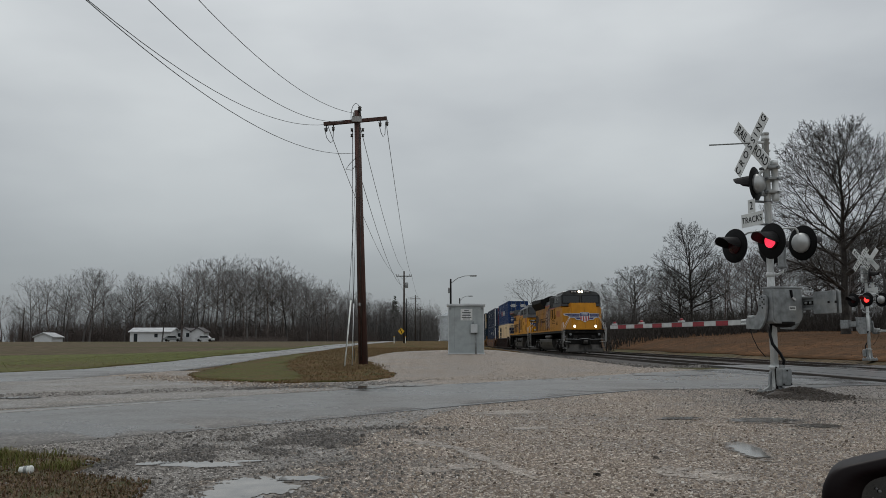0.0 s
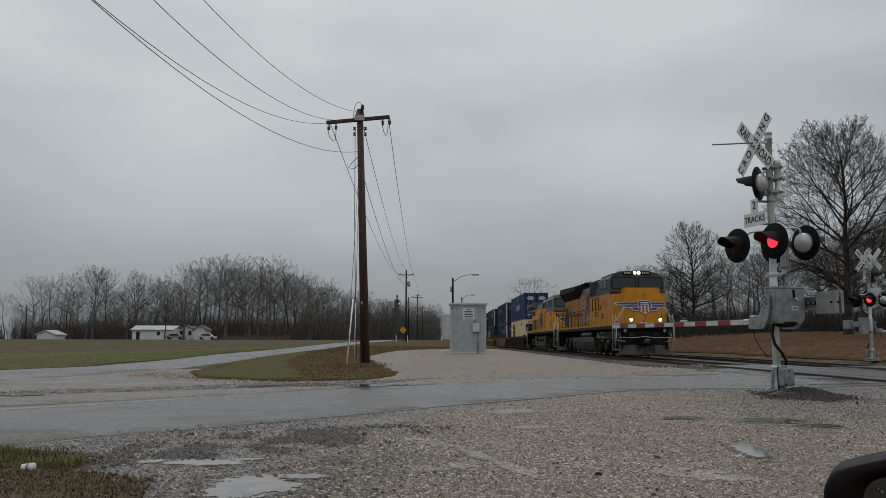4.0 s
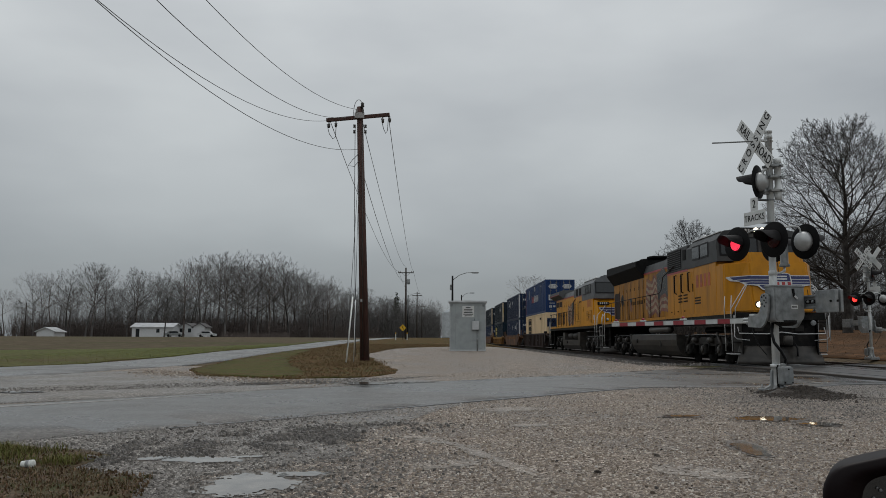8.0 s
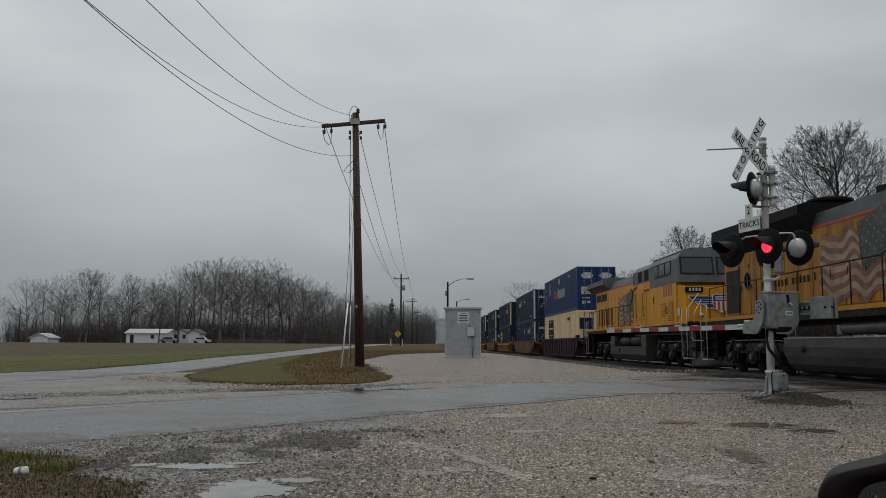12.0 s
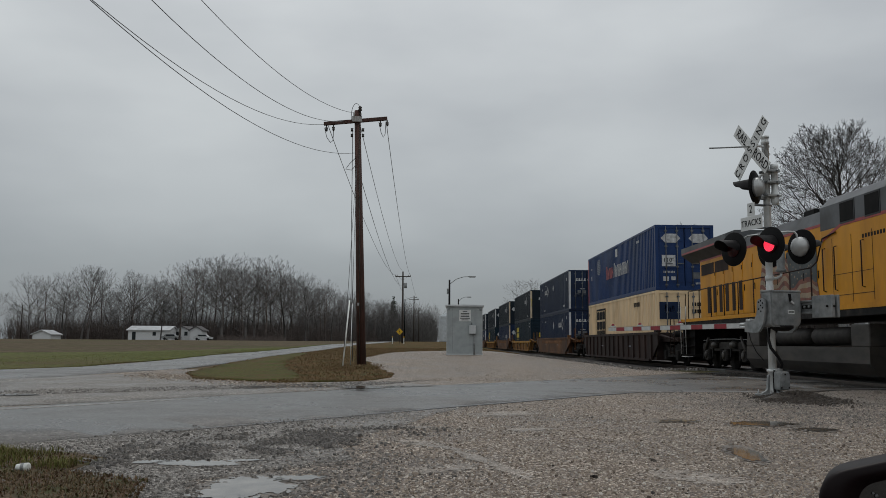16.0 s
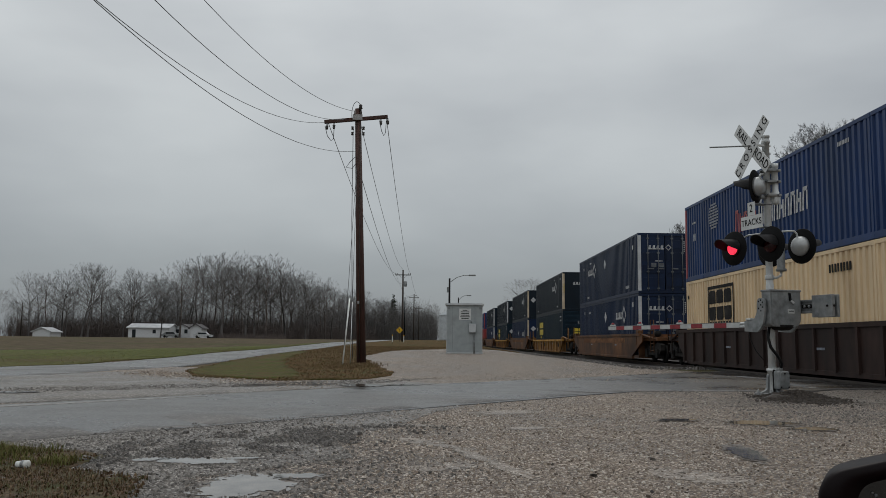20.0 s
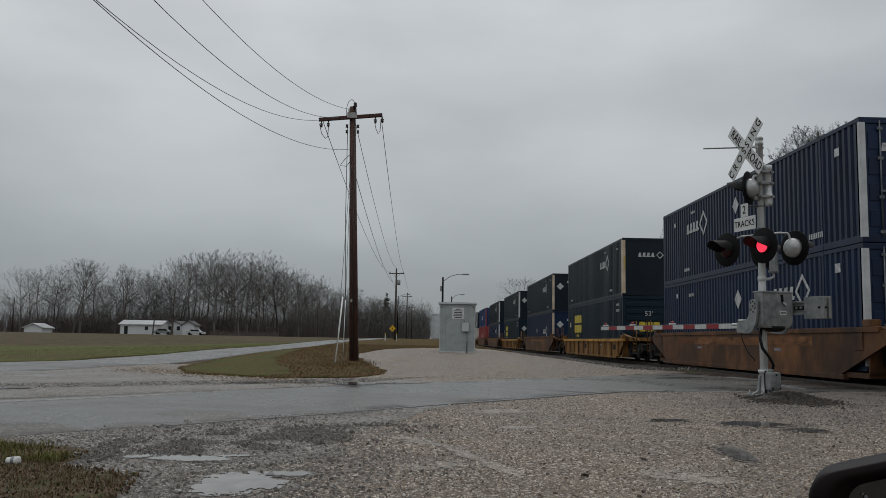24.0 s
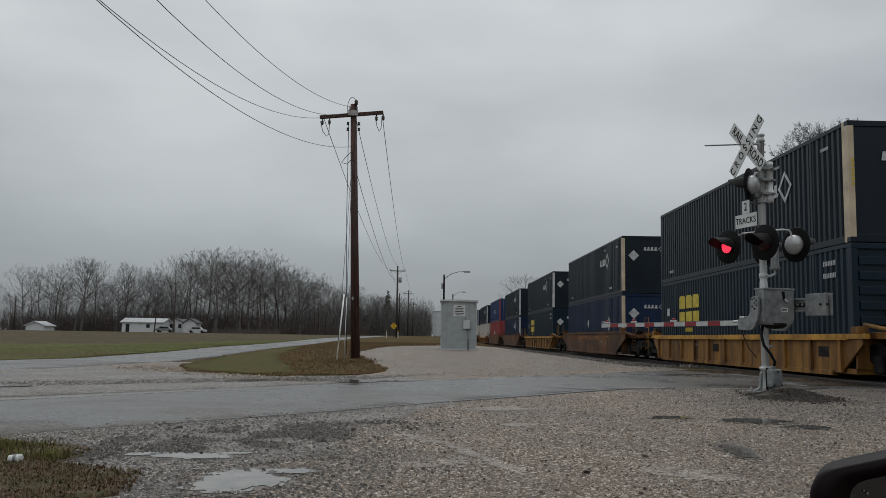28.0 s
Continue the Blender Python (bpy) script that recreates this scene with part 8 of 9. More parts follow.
        for k in range(9):
            part("builder_bar", box(B(), -hw - 0.022, -hw - 0.017, 13.55 + k * 0.24 + (0.25 if k > 4 else 0), 13.69 + k * 0.24 + (0.25 if k > 4 else 0), 2.58, 2.76), M["loco_dark"], l)
    else:
        bm = prism(B(), [(-1.13, 3.98), (-1.52, 4.26), (-1.52, 4.52), (-1.2, 4.64), (1.2, 4.64), (1.52, 4.52), (1.52, 4.26), (1.13, 3.98)], "xz", 16.3, 21.3)
        part("radiator_wing", bm, ROOF, l, "grey overhanging radiator wing")
        part("wing_stripe", box(B(), -1.530, -1.516, 16.4, 21.2, 4.27, 4.33), M["emb_red"], l)
        for k in range(2):
            part("radiator_grille", box(B(), -hw - 0.02, -hw - 0.012, 17.2 + k * 1.5, 18.6 + k * 1.5, 3.40, 3.80, 0.004), M["well_brown"], l, "dark brown radiator grille")
        for k in range(6):
            part("vent_grille", box(B(), -hw - 0.022, -hw - 0.012, 15.95 + k * 0.64, 16.25 + k * 0.64, 2.0, 2.95), M["well_brown"], l, "dark brown louvred vent")
        for a, b, z0, z1 in ((3.95, 4.70, 2.05, 2.62), (2.85, 3.60, 1.88, 2.66)):
            # backing in the darker yellow paints shadow gaps between the slats
            frame_ = part("louvre_panel", box(B(), -1.482, -1.471, a, b, z0, z1, 0.004), M["loco_y_dirty_shaded"], l, "framed louvre panel")
            for k in range(int((z1 - z0) / 0.075)):
                part("louvre", box(B(), -1.498, -1.482, a + 0.03, b - 0.03, z0 + 0.02 + k * 0.075, z0 + 0.066 + k * 0.075), M["loco_y2"], frame_)
        part("data_plate", box(B(), -1.478, -1.471, 1.95, 2.25, 2.05, 2.35), M["emb_white"], l, "small pale plate")
        aux = part("auxiliary_cab", box(B(), -1.468, 1.468, cl + 0.004, 9.55, dz, 3.70, 0.015), Y, l, "full-width yellow auxiliary cab section")
        bm = prism(B(), [(-1.468, 3.702), (-1.468, 4.28), (-1.22, 4.52), (1.22, 4.52), (1.468, 4.28), (1.468, 3.702)], "xz", cl + 0.006, 9.55)
        part("auxiliary_roof", bm, ROOF, l, "grey upper part of the auxiliary cab")
        for a, b in ((6.68, 7.28), (7.82, 8.46)):
            frame_ = part("intake_frame", box(B(), -1.482, -1.466, a - 0.04, b + 0.04, 3.74, 4.27, 0.004), M["loco_grey"], l)
            part("intake_screen", box(B(), -1.490, -1.482, a, b, 3.78, 4.23), M["loco_black"], frame_, "dark intake screen")
        part("red_line", prism(B(), [(cl + 0.02, 3.70), (8.45, 3.70), (9.54, 3.40), (9.54, 3.47), (8.47, 3.77), (cl + 0.02, 3.77)], "yz", -1.474, -1.466), M["emb_red"], l, "thin red stripe")
        for y in (7.45, 8.75, 9.35):
            part("cab_grab", path(B(), [(-1.46, y, 3.25), (-1.53, y, 3.23), (-1.53, y, 2.2), (-1.46, y, 2.18)], 0.016), M["well_brown"], l)
        for y in (7.05, 8.0, 8.95):
            part("panel_seam", box(B(), -1.473, -1.466, y, y + 0.014, dz + 0.12, 3.45), M["well_brown"], aux)
        for z in (2.05, 2.55):
            part("panel_seam", box(B(), -1.473, -1.466, 7.05, 8.95, z, z + 0.012), M["well_brown"], aux)
        part("stack", box(B(), -0.4, 0.4, 12.2, 12.9, 4.4, 4.72, 0.03), M["loco_black"], l)
        for k in range(8):
            part("slogan_bar", box(B(), -1.473, -1.467, 6.5 + k * 0.13, 6.58 + k * 0.13, 3.29, 3.38), M["loco_dark"], l)
    re = 9.2 if modern else 10.1
    for s in (-1, 1):
        handrail(l, s * 1.5, re, 20.6, dz, dz + 1.08, M["well_brown"])
    part("rail_end", path(B(), [(-1.5, re, dz + 1.08), (-1.5, re - 0.35, dz + 1.2), (-1.5, re - 0.7, dz + 1.75), (-1.5, re - (2.4 if modern else 1.4), dz + (2.05 if modern else 1.82))], 0.018), M["well_brown"], l)
    part("hood_end", box(B(), -hw + 0.1, hw - 0.1, he, he + 0.02, dz + 0.1, 3.7), Y, l)
    return l


road_loco(-48.25, "weathered yellow freight locomotive with winged nose and lit headlights", True)
road_loco(-25.95, "cleaner yellow second freight locomotive with grey roof", False)


# ---- container stacks ----
CL, CW, CH = 16.15, 2.59, 2.896


def corrugated(x, y0, y1, z0, z1, depth=0.045, pitch=0.28):
    bm = B()
    pts = []
    y = y0
    s = -1 if x < 0 else 1
    while y < y1 - 0.01:
        for dy, dx in ((0, 0), (0.4, 0), (0.5, 1), (0.9, 1)):
            yy = y + dy * pitch
            if yy <= y1:
                pts.append((x - s * depth * dx, yy))
        y += pitch
    pts.append((x, y1))
    rows = [(bm.verts.new((ax, ay, z0)), bm.verts.new((ax, ay, z1))) for ax, ay in pts]
    for a, b in zip(rows, rows[1:]):
        bm.faces.new((a[0], b[0], b[1], a[1]))
    return bm


SHELLS = {}


def container(offset, level, material, style, label):
    """style: end wall kind, post colour and painted marks."""
    z = 0.33 + level * (CH + 0.02)
    c = thing("container", (TRACK_X, 0, RAIL_Z + z), label, "shipping container", "stacked containers")
    MOVERS.append((c, offset))
    m = M[material]
    hw = CW / 2
    if "side" not in SHELLS:
        for s in (-1, 1):
            SHELLS["side%d" % s] = mesh_of(corrugated(s * (hw - 0.012), 0.18, CL - 0.18, 0.14, CH - 0.09), "side_wall", None)
        SHELLS["side"] = 1
    for s in (-1, 1):
        me = SHELLS["side%d" % s].copy()
        me.materials.append(m)
        ob = new("side_wall", me)
        ob.parent = c
    part("roof_panel", box(B(), -hw + 0.05, hw - 0.05, 0.05, CL - 0.05, CH - 0.04, CH - 0.005), m, c)
    part("floor", box(B(), -hw + 0.05, hw - 0.05, 0.05, CL - 0.05, 0.05, 0.15), M["loco_dark"], c)
    for s in (-1, 1):
        xs = sorted((s * (hw - 0.07), s * hw))
        part("top_rail", box(B(), xs[0], xs[1], 0.1, CL - 0.1, CH - 0.10, CH, 0.008), m, c)
        part("bottom_rail", box(B(), xs[0], xs[1], 0.1, CL - 0.1, 0.0, 0.16, 0.008), m, c)
        post = M[style.get("post", material)] if style.get("post") else m
        for y, wide in ((0.0, style.get("post_w", 0.16)), (CL - 0.16, 0.16)):
            painted = style.get("post") and (y > 0) == bool(style.get("rear_post"))
            part("corner_post", box(B(), min(s * (hw - 0.14), s * (hw + 0.003)), max(s * (hw - 0.14), s * (hw + 0.003)), y, y + wide, 0.0, CH, 0.01), post if painted else m, c, "contrasting painted corner post" if painted else "")
        for y in (1.95, CL - 2.05):
            part("stack_post", box(B(), min(s * (hw - 0.06), s * (hw + 0.001)), max(s * (hw - 0.06), s * (hw + 0.001)), y, y + 0.10, 0.1, CH - 0.02), m, c)
        for y in (0.0, 1.93, CL - 2.1, CL - 0.18):
            for zz in (0.0, CH - 0.12):
                part("corner_casting", box(B(), min(s * (hw - 0.16), s * (hw + 0.006)), max(s * (hw - 0.16), s * (hw + 0.006)), y - 0.006, y + 0.18, zz, zz + 0.12, 0.01), m, c)
    end = style.get("end", "panel")
    if end == "doors":
        for s in (-1, 1):
            a, b = sorted((s * 0.02, s * (hw - 0.15)))
            d = part("door", box(B(), a, b, 0.03, 0.09, 0.18, CH - 0.14, 0.01), m, c, "door leaf with locking bars")
            for k in range(4):
                part("door_rib", box(B(), a + 0.05, b - 0.05, 0.012, 0.03, 0.35 + k * 0.6, 0.75 + k * 0.6, 0.008), m, d)
            for f in (0.28, 0.72):
                xx = a + (b - a) * f
                part("lock_rod", tube(B(), (xx, -0.012, 0.12), (xx, -0.012, CH - 0.08), 0.02, n=8), M["rod"], d, "steel locking rod")
                part("rod_handle", box(B(), xx - 0.03, xx + 0.28, -0.04, -0.015, 1.15, 1.20), M["rod"], d)
                for zz in (0.2, 1.0, 1.9, CH - 0.3):
                    part("rod_keeper", box(B(), xx - 0.06, xx + 0.06, -0.03, 0.01, zz, zz + 0.07), M["rod"], d)
    elif end == "ribs":
        part("end_wall", box(B(), -hw + 0.14, hw - 0.14, 0.06, 0.10, 0.15, CH - 0.1), m, c)
        for k in range(7):
            part("end_rib", box(B(), -hw + 0.18, hw - 0.18, 0.015, 0.06, 0.28 + k * 0.35, 0.48 + k * 0.35, 0.015), m, c)
    else:
        part("end_wall", box(B(), -hw + 0.14, hw - 0.14, 0.03, 0.10, 0.12, CH - 0.1, 0.005), m, c, "smooth front wall")
    part("back_wall", box(B(), -hw + 0.14, hw - 0.14, CL - 0.1, CL - 0.04, 0.12, CH - 0.1), m, c)
    part("end_sill", box(B(), -hw + 0.14, hw - 0.14, 0.0, 0.12, 0.0, 0.18, 0.01), m, c)
    part("end_header", box(B(), -hw + 0.14, hw - 0.14, 0.0, 0.12, CH - 0.14, CH, 0.01), m, c)
    for mk in style.get("marks", ()):
        mark(c, hw, *mk)
    return c


def mark(c, hw, kind, a, z, s, material):
    """Painted marks in plain shapes. a: distance back along the side, or across the end for 'end_' kinds."""
    m = M[material]
    x = -hw - 0.006

    def side(pts):
        part("painted_mark", prism(B(), [(a + p[0] * s, z + p[1] * s) for p in pts], "yz", x, x + 0.005), m, c, "painted marking")

    def front(pts):
        part("painted_mark", prism(B(), [(a + p[0] * s, z + p[1] * s) for p in pts], "xz", -0.008, -0.003), m, c, "painted marking")
    dia = [(0, 0.5), (0.5, 0), (0, -0.5), (-0.5, 0)]
    ring = [[(0, 0.5), (0.5, 0), (0.35, 0), (0, 0.35)], [(0.5, 0), (0, -0.5), (0, -0.35), (0.35, 0)], [(0, -0.5), (-0.5, 0), (-0.35, 0), (0, -0.35)], [(-0.5, 0), (0, 0.5), (0, 0.35), (-0.35, 0)]]
    put = front if kind.startswith("end_") else side
    kind = kind.replace("end_", "")
    flip = -1 if put is side else 1   # reading runs towards the front on the near side
    if kind == "diamond":
        put([(p[0], p[1]) for p in dia])
    elif kind == "ring":
        for q in ring:
            put(q)
    elif kind == "word":      # four slanted blocks
        for k in range(4):
            w0 = flip * (k - 2) * 0.72
            put([(w0, -0.36), (w0 + flip * 0.60, -0.36), (w0 + flip * 0.70, -0.16), (w0 + flip * 0.44, -0.16), (w0 + flip * 0.52, 0.36), (w0 + flip * 0.12, 0.36)][::flip])
    elif kind.startswith("title"):    # a tall first block, then upright narrow ones
        count = int(kind[5:])
        for k in range(count):
            w0 = flip * (k - count / 2) * 0.42
            hi = 0.50 if k == 0 else 0.34
            lean = flip * 0.08
            for q in ([(w0, -0.34), (w0 + flip * 0.10, -0.34), (w0 + lean + flip * 0.10, hi), (w0 + lean, hi)],
                      [(w0 + flip * 0.10, hi - 0.12), (w0 + flip * 0.30, hi - 0.12), (w0 + lean + flip * 0.30, hi), (w0 + lean + flip * 0.10, hi)] if k % 3 != 1 else [(w0 + flip * 0.10, -0.05), (w0 + flip * 0.26, -0.05), (w0 + flip * 0.28, 0.07), (w0 + flip * 0.12, 0.07)],
                      [(w0 + flip * (0.24 if k % 2 else 0.28), -0.34), (w0 + flip * 0.36, -0.34), (w0 + flip * 0.30 + lean, hi - 0.12), (w0 + flip * 0.20 + lean, hi - 0.12)]):
                put(q[::flip])
    elif kind == "block3":    # three fat blocks, each split by a slot
        for k in range(3):
            w0 = flip * (k - 1.5) * 1.05
            for b0, b1 in ((-0.7, -0.08), (0.08, 0.7)):
                put(([(w0, b0), (w0 + flip * 0.92, b0), (w0 + flip * 0.92, b1 - 0.12), (w0 + flip * 0.80, b1), (w0 + flip * 0.12, b1), (w0, b1 - 0.12)] if b0 > 0 else [(w0 + flip * 0.12, b0), (w0 + flip * 0.80, b0), (w0 + flip * 0.92, b0 + 0.12), (w0 + flip * 0.92, b1), (w0, b1), (w0, b0 + 0.12)])[::flip])
    elif kind == "bars":      # a small line of figures
        for k in range(8):
            w0 = flip * (k - 4) * 0.5
            put([(w0, -0.35), (w0 + flip * 0.3, -0.35), (w0 + flip * 0.3, 0.35), (w0, 0.35)][::flip])
    elif kind == "column":    # figures one above another
        for k in range(6):
            put([(-0.2, -k * 0.7), (0.2, -k * 0.7), (0.2, -k * 0.7 + 0.45), (-0.2, -k * 0.7 + 0.45)])
    elif kind == "box":       # an open frame
        for q in ([(-1.0, -0.72), (1.0, -0.72), (1.0, -0.64), (-1.0, -0.64)], [(-1.0, 0.64), (1.0, 0.64), (1.0, 0.72), (-1.0, 0.72)], [(-1.0, -0.64), (-0.93, -0.64), (-0.93, 0.64), (-1.0, 0.64)], [(0.93, -0.64), (1.0, -0.64), (1.0, 0.64), (0.93, 0.64)]):
            put(q)
    elif kind == "plate":
        put([(-0.6, -0.5), (0.6, -0.5), (0.6, 0.5), (-0.6, 0.5)])
    elif kind == "hex":
        put([(-0.7, 0), (-0.4, -0.32), (0.4, -0.32), (0.7, 0), (0.4, 0.32), (-0.4, 0.32)])
    elif kind == "globe":
        for k in range(9):
            z0 = (k - 4) * 0.12
            w = math.sqrt(max(0.02, 0.36 - z0 * z0))
            put([(-w, z0 - 0.035), (w, z0 - 0.035), (w, z0 + 0.035), (-w, z0 + 0.035)])
    elif kind == "height":
        text_mesh("110\"", s, m, c, Matrix.Translation((a, -0.010, z)) @ pose(0, 0, 0, 90), "height_marking")
    elif kind == "fiftythree":
        text_mesh("53'", s, m, c, Matrix.Translation((a, -0.006, z)) @ pose(0, 0, 0, 90), "length_marking")


def well_car(offset, material, ribs, label, top=1.28):
    """A 53-foot well car; its y runs back from the front coupler; the well carries one stack."""
    w = thing("well_car", (TRACK_X, 0, RAIL_Z), label, "railway car", "well cars")
    MOVERS.append((w, offset))
    m = M[material]
    L = 23.4
    a, b = 3.35, 20.05
    for s in (-1, 1):
        x0, x1 = (-1.46, -1.40) if s < 0 else (1.40, 1.46)
        if ribs:
            prof = [(a - 0.4, top), (a - 0.4, 0.85), (a + 0.6, 0.20), (b - 0.6, 0.20), (b + 0.4, 0.85), (b + 0.4, top)]
        else:
            prof = [(a - 0.9, top + 0.02), (a - 0.9, 0.95), (a + 1.4, 0.16), (b - 1.4, 0.16), (b + 0.9, 0.95), (b + 0.9, top + 0.02)]
        part("side_sill", prism(B(), prof, "yz", x0, x1), m, w, "tall well side plate")
        if material == "well_yellow":
            xs = sorted((s * 1.44, s * 1.56))
            part("chord_shelf", box(B(), xs[0], xs[1], a + 0.2, b - 0.2, top - 0.05, top - 0.02, 0.006), M["well_top"], w, "paler yellow chord shelf")
            for k in range(4):
                xs = sorted((s * 1.461, s * 1.467))
                part("stencil_panel", box(B(), xs[0], xs[1], a + 1.2 + k * 3.9, a + 1.75 + k * 3.9, 0.55, 0.80), M["well_worn"] if k % 2 else M["loco_dark"], w, "worn stencil panel")
        xs = sorted((s * 1.38, s * 1.50))
        part("top_chord", box(B(), xs[0], xs[1], a - 0.6, b + 0.6, top - 0.02, top + 0.10, 0.01), M["well_top"] if material == "well_yellow" else m, w)
        xs = sorted((s * 1.36, s * 1.49))
        part("bottom_chord", box(B(), xs[0], xs[1], a + 1.0, b - 1.0, 0.12, 0.24, 0.01), m, w)
        if ribs:
            n = 11 if material == "well_yellow" else 15
            for k in range(n):
                y = a + 0.55 + (b - a - 1.1) * k / (n - 1)
                xs = sorted((s * 1.455, s * 1.53))
                part("rib", prism(B(), [(y - 0.07, 0.22), (y + 0.07, 0.22), (y + 0.045, top - 0.01), (y - 0.045, top - 0.01)], "yz", *xs), m, w)
        else:
            xs = sorted((s * 1.461, s * 1.466))
            part("worn_band", box(B(), xs[0], xs[1], a + 2.6, b - 2.6, top - 0.34, top - 0.10), M["well_worn"], w, "scraped paler band")
            for y in (a + 0.3, b - 0.3):
                xs = sorted((s * 1.455, s * 1.48))
                part("gusset", box(B(), xs[0], xs[1], y - 0.2, y + 0.2, 0.80, top, 0.01), m, w)
        for y in (a + 4.5, b - 5.5):
            part("stencil_bar", box(B(), -1.466, -1.461, y, y + 0.45, 0.74, 0.80), M["mark_dim"], w, "worn pale stencil bar") if s < 0 else None
        for y in (a - 0.3, b + 0.2):
            part("lock_stand", box(B(), min(s * 1.25, s * 1.5), max(s * 1.25, s * 1.5), y, y + 0.35, top + 0.10, top + 0.26, 0.02), m, w)
    part("well_floor", box(B(), -1.4, 1.4, a, b, 0.18, 0.30), m, w)
    for y0, y1, yt, sgn in ((0.75, a + 0.1, 1.95, 1), (b - 0.1, L - 0.75, L - 1.95, -1)):
        part("end_platform", box(B(), -1.2, 1.2, y0, y1, 0.98, 1.14, 0.015), m, w)
        part("bulkhead", box(B(), -1.4, 1.4, (a - 0.05) if sgn > 0 else b - 0.02, (a + 0.02) if sgn > 0 else b + 0.05, 0.3, top + 0.08), m, w)
        part("center_sill", box(B(), -0.3, 0.3, y0, y1, 0.7, 0.98), m, w)
        truck(w, yt, 2, 1.78, 0.42)
        ye = y0 if sgn > 0 else y1
        for s in (-1, 1):
            part("end_ladder", path(B(), [(s * 1.3, ye + sgn * 0.2, 0.45), (s * 1.3, ye + sgn * 0.2, 1.9), (s * 1.3, ye + sgn * 0.75, 1.9), (s * 1.3, ye + sgn * 0.75, 0.45)], 0.02), m, w)
            for k in range(4):
                part("ladder_rung", tube(B(), (s * 1.3, ye + sgn * 0.2, 0.55 + k * 0.3), (s * 1.3, ye + sgn * 0.75, 0.55 + k * 0.3), 0.016, n=6), m, w)
            part("platform_brace", path(B(), [(s * 1.15, ye + sgn * 0.1, 1.0), (s * 1.4, ye + sgn * 2.2, 1.3)], 0.05), m, w)
        part("brake_wheel", lathe(B(), [(0.26, 0), (0.28, 0.015), (0.26, 0.03), (0.05, 0.03), (0.0, 0.05)], 18, pose(0.9, ye + sgn * 0.15, 1.6, 90)), m, w) if sgn > 0 else None
        part("brake_cylinder", lathe(B(), [(0, 0), (0.14, 0.02), (0.14, 0.5), (0, 0.52)], 12, pose(-0.9, ye + sgn * 0.9, 1.3, -90)), M["loco_dark"], w)
        part("brake_hose", path(B(), [(0.3, ye, 0.8), (0.35, ye - sgn * 0.35, 0.5), (0.2, ye - sgn * 0.6, 0.45)], 0.03), M["rubber"], w)
        yc = sorted((ye, ye - sgn * 0.75))
        part("coupler", box(B(), -0.15, 0.15, yc[0], yc[1], 0.70, 0.96, 0.04), M["loco_dark"], w)
    return w


UM = (("word", 4.72, 1.90, 0.50, "logo_white"), ("ring", 3.6, 1.92, 0.90, "logo_white"), ("bars", 1.2, 2.45, 0.11, "logo_white"), ("bars", 2.7, 0.40, 0.16, "logo_white"), ("bars", 14.6, 0.40, 0.14, "logo_white"), ("bars", 4.1, 2.55, 0.10, "logo_white"))
UMW = (("word", 4.35, 1.95, 0.50, "logo_white"), ("ring", 3.17, 1.98, 0.92, "logo_white"), ("diamond", 7.8, 1.98, 0.62, "logo_white"), ("bars", 12.5, 2.36, 0.16, "logo_white"), ("plate", 1.22, 2.42, 0.22, "logo_white"), ("plate", 14.3, 2.4, 0.16, "logo_white"))
ENDW = (("end_word", -0.42, 2.2, 0.27, "logo_white"), ("end_ring", 0.16, 2.2, 0.30, "logo_white"), ("end_bars", -0.3, 1.55, 0.09, "logo_white"), ("end_plate", -0.55, 1.35, 0.20, "rod"), ("end_plate", -0.18, 1.35, 0.20, "rod"), ("end_column", 0.92, 2.45, 0.13, "logo_white"))
ENDD = (("end_diamond", -0.72, 1.9, 0.55, "logo_white"), ("end_word", 0.15, 2.25, 0.25, "logo_white"), ("end_ring", 0.68, 2.25, 0.30, "logo_white"), ("end_column", 1.02, 2.2, 0.12, "logo_white"))
CS = (("block3", 12.35, 1.72, 0.79, "logo_yellow"), ("bars", 12.4, 0.98, 0.22, "logo_yellow"), ("plate", 15.1, 1.7, 0.3, "logo_white"), ("bars", 1.1, 2.5, 0.17, "logo_white"), ("bars", 1.1, 2.2, 0.17, "logo_white"))
YLAB = (("end_column", -1.2, 1.9, 0.16, "logo_yellow"),)
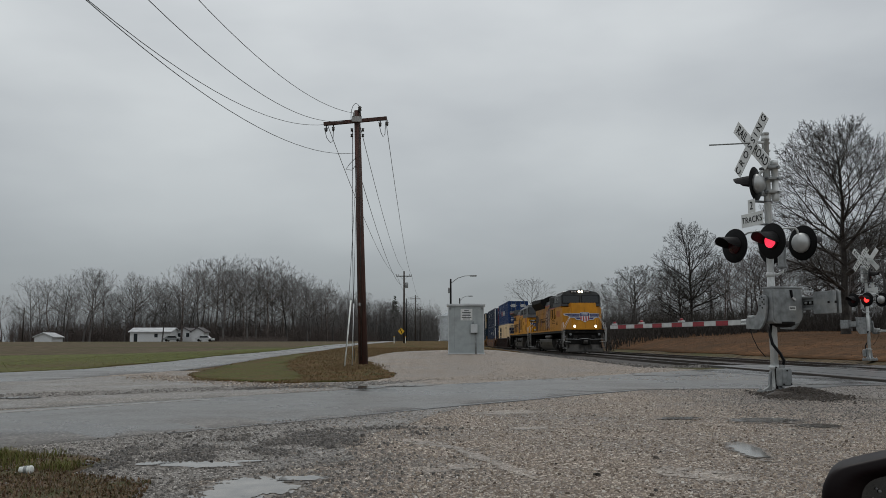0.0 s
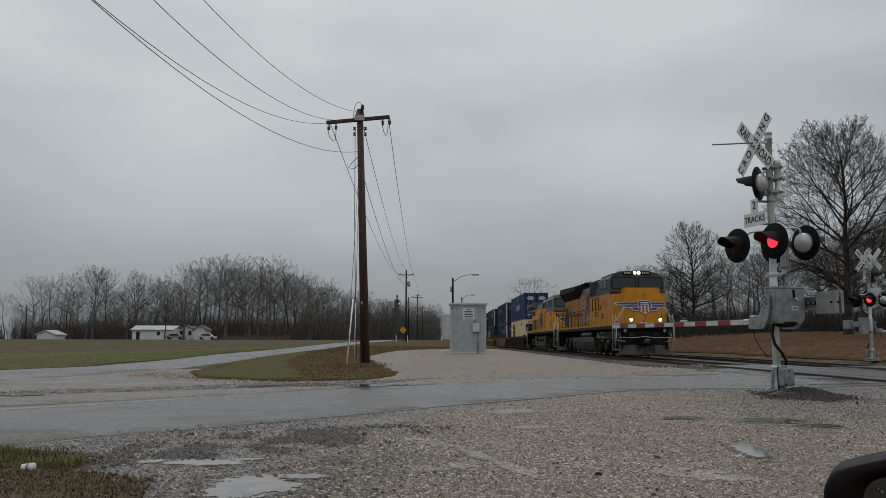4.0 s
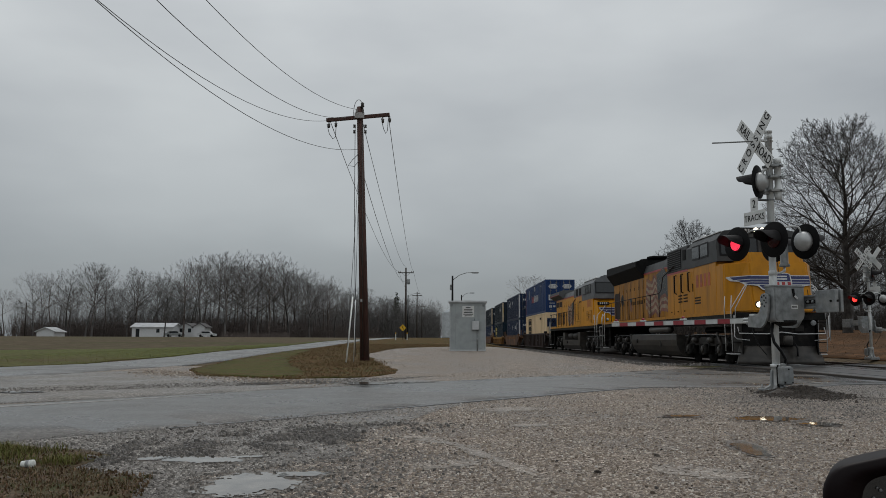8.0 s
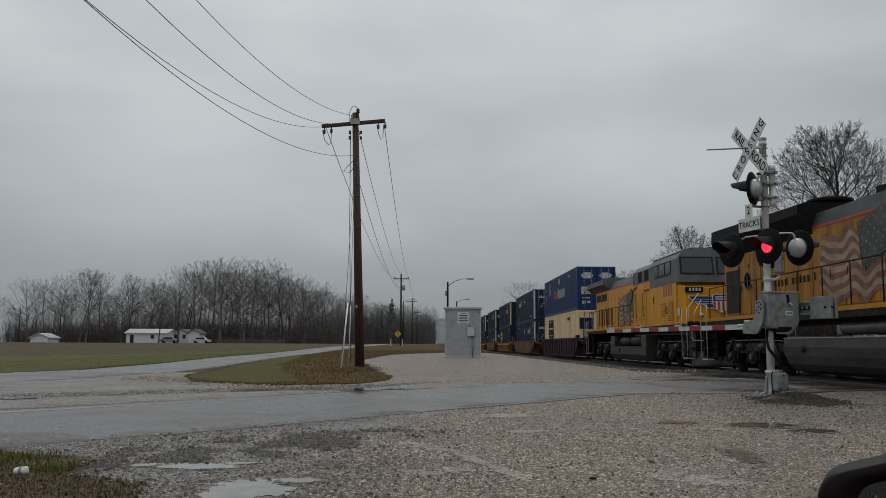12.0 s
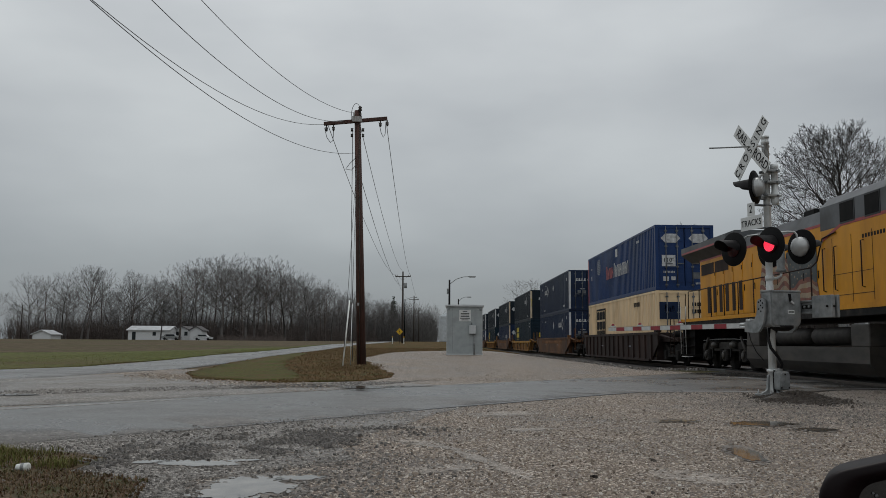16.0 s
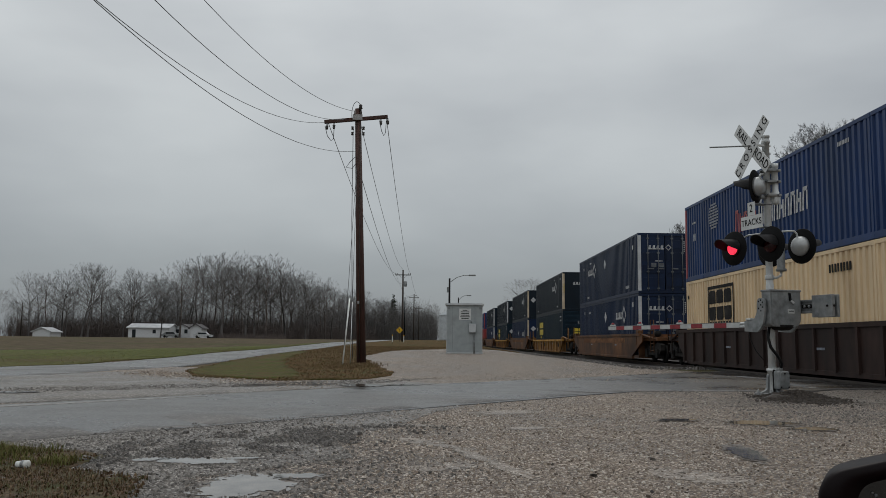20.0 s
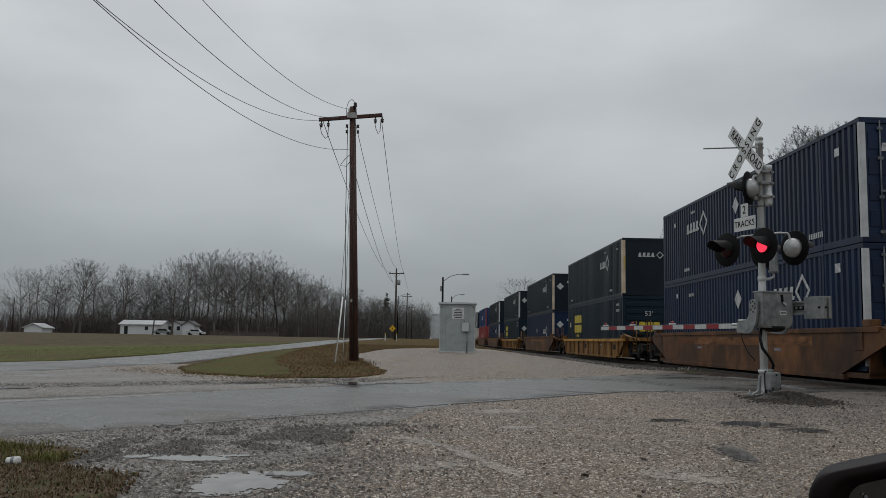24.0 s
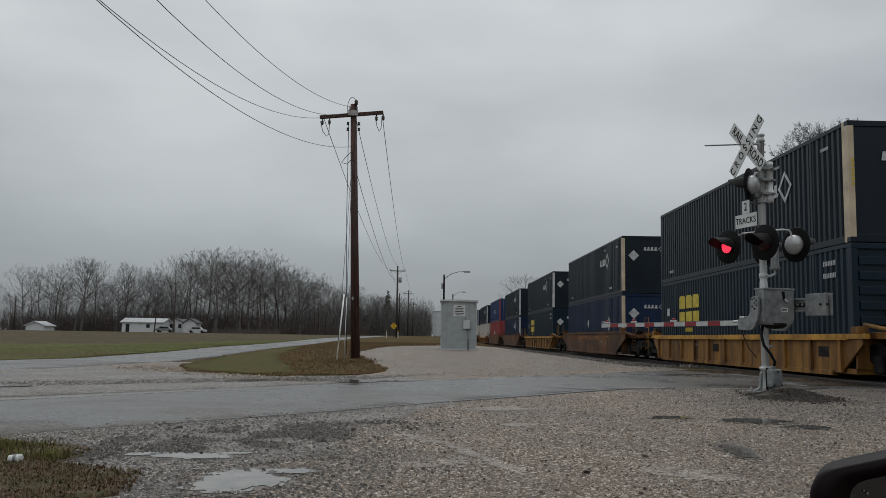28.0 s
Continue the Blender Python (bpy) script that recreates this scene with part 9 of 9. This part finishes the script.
STACKS = [
    # offset, lower material, style, upper material, style, well material, ribs
    (0.0, "tan", {"end": "doors", "marks": (("bars", 3.6, 2.42, 0.30, "loco_dark"), ("block3", 12.3, 1.88, 0.74, "loco_dark"), ("bars", 12.3, 1.12, 0.55, "loco_dark"), ("box", 12.3, 1.62, 1.30, "loco_dark"), ("plate", 15.9, 2.3, 0.14, "loco_dark"), ("end_plate", -0.72, 2.02, 0.75, "navy"), ("end_title3", -0.72, 2.08, 0.36, "tan"), ("end_bars", 0.72, 2.3, 0.22, "loco_dark"), ("end_bars", 0.72, 2.0, 0.22, "loco_dark"))},
     "blue", {"end": "doors", "post": "emb_red", "rear_post": True, "marks": (("title9", 6.95, 1.50, 0.92, "logo_white"), ("title5", 9.75, 1.50, 0.88, "emb_red"), ("globe", 12.8, 2.1, 0.85, "mark_dim"), ("plate", 7.96, 2.46, 0.42, "logo_white"), ("bars", 3.2, 2.5, 0.15, "logo_white"), ("bars", 15.0, 2.15, 0.10, "logo_white"), ("plate", 15.0, 1.6, 0.26, "mark_dim"),
              ("end_hex", -0.62, 2.3, 0.62, "logo_white"), ("end_hex", 0.62, 2.3, 0.62, "logo_white"), ("end_plate", -0.72, 1.30, 0.50, "logo_white"), ("end_height", -0.72, 1.32, 0.26, "loco_dark"), ("end_bars", -0.7, 0.80, 0.13, "logo_white"), ("end_plate", -0.85, 0.5, 0.20, "logo_white"), ("end_plate", -0.52, 0.52, 0.16, "logo_white"), ("end_bars", 0.7, 1.45, 0.14, "rod"), ("end_bars", 0.7, 1.28, 0.14, "rod"), ("end_plate", 0.5, 0.65, 0.28, "rod"), ("end_bars", 0.7, 0.3, 0.12, "logo_white"))}, "well_brown", True),
    (23.8, "navy", {"end": "doors", "post": "post_white", "post_w": 0.10, "marks": UMW + ENDW}, "navy", {"end": "doors", "post": "post_white", "post_w": 0.10, "marks": (("word", 12.25, 1.93, 0.50, "logo_white"), ("ring", 11.05, 1.95, 0.92, "logo_white"), ("diamond", 7.87, 2.07, 0.55, "logo_white"), ("bars", 13.0, 0.42, 0.16, "logo_white"), ("bars", 2.3, 0.42, 0.2, "logo_white"), ("bars", 12.2, 2.5, 0.13, "logo_white"), ("plate", 1.1, 2.3, 0.2, "logo_white"), ("plate", 14.5, 2.3, 0.16, "logo_white")) + ENDW}, "well_rust", False),
    (47.3, "petrol", {"end": "ribs", "marks": CS + (("end_fiftythree", 0.0, 2.02, 0.34, "logo_white"), ("end_column", 1.05, 2.2, 0.14, "logo_white"), ("end_block3", 0.05, 1.38, 0.34, "logo_yellow"))}, "darkgreen", {"end": "panel", "post": "post_cream", "post_w": 0.3, "marks": UM + YLAB + (("end_word", -0.08, 2.05, 0.30, "logo_white"), ("end_ring", 0.58, 2.05, 0.38, "logo_white"), ("end_column", 0.86, 2.5, 0.13, "logo_white"), ("end_column", 1.08, 2.5, 0.15, "logo_white"))}, "well_yellow", True),
    (70.55, "navy", {"end": "panel", "post": "post_cream", "post_w": 0.2, "marks": (("word", 4.4, 1.4, 0.5, "logo_white"), ("ring", 3.2, 1.4, 0.85, "logo_white"), ("diamond", 9.0, 1.5, 0.5, "logo_white")) + ENDD}, "darkgreen", {"end": "panel", "post": "post_cream", "post_w": 0.2, "marks": UM + ENDD}, "well_rust", False),
    (94.0, "petrol", {"end": "panel", "marks": CS + ENDD}, "darkgreen", {"end": "panel", "post": "post_white", "post_w": 0.2, "marks": UM + ENDD}, "well_yellow", True),
    (117.5, "navy", {"end": "panel", "post": "post_white", "marks": UM}, "darkgreen", {"end": "panel", "post": "post_white", "post_w": 0.2, "marks": UM}, "well_rust", False),
    (141.0, "redbox", {"end": "doors", "marks": (("word", 8, 1.4, 0.7, "logo_white"),)}, "blue", {"end": "doors", "post": "redbox", "post_w": 0.5, "marks": (("word", 8, 1.4, 0.7, "logo_white"),)}, "well_rust", False),
    (164.5, "whitebox", {"end": "doors", "marks": (("word", 9, 1.4, 0.7, "emb_red"),)}, "darkgreen", {"end": "panel", "post": "post_white", "marks": UM}, "well_yellow", True),
    (188.0, "whitebox", {"end": "doors", "marks": ()}, "navy", {"end": "panel", "post": "post_white", "marks": UM}, "well_rust", False),
]
NAMES = {"petrol": "dark petrol blue", "tan": "weathered tan", "blue": "faded blue", "navy": "dark navy", "darkgreen": "very dark slate", "redbox": "red", "whitebox": "dirty white"}
ENDS = {"doors": "locking doors", "ribs": "ribbed front wall", "panel": "smooth front wall"}
for off, low, ls, up, us, wm, rb in STACKS:
    container(off, 0, low, ls, "%s steel container with %s, lower in stack" % (NAMES[low], ENDS[ls["end"]]))
    container(off, 1, up, us, "%s steel container with %s, upper in stack" % (NAMES[up], ENDS[us["end"]]))
    well_car(off - 3.63, wm, rb, {"well_brown": "dark brown ribbed well car", "well_rust": "rust-brown smooth-sided well car", "well_yellow": "grimy yellow ribbed well car"}[wm] + " under two containers", 1.0 if wm == "well_yellow" else (1.22 if wm == "well_rust" else 1.30))


def motions():
    """The train rolls towards the crossing; its wheels turn; the red lenses flash in turn."""
    times = [k * 2.0 for k in range(15)]
    for ob, off in MOVERS:
        z = ob.location.z
        walk(ob, [(t, pose(TRACK_X, train_y(t) + off, z)) for t in times])
    for ws, place, r in SPINNERS:
        rows = []
        for k in range(281):
            t = k / 10
            turn = math.degrees((train_y(t) - train_y(0)) / r)
            rows.append((t, Matrix.Translation(place) @ pose(0, 0, 0, -turn)))
        walk(ws, rows)
    for ob, left, right in ((LIT, (-0.36, -0.45, 2.55), (0.45, -0.29, 2.55)), (LIT_FAR, (0.36, 0.40, 2.55), (-0.38, 0.33, 2.55))):
        face = pose(0, 0, 0, 0, 0, 10)
        rows, t, side = [(0.0, Matrix.Translation(right) @ face)], 0.57, 0
        while t < 28.0:
            a, b = (right, left) if side == 0 else (left, right)
            rows += [(t - 1 / 60, Matrix.Translation(a) @ face), (t + 1 / 60, Matrix.Translation(b) @ face)]
            t, side = t + 0.594, 1 - side
        rows.append((28.0, Matrix.Translation(left if side else right) @ face))
        walk(ob, rows)


motions()
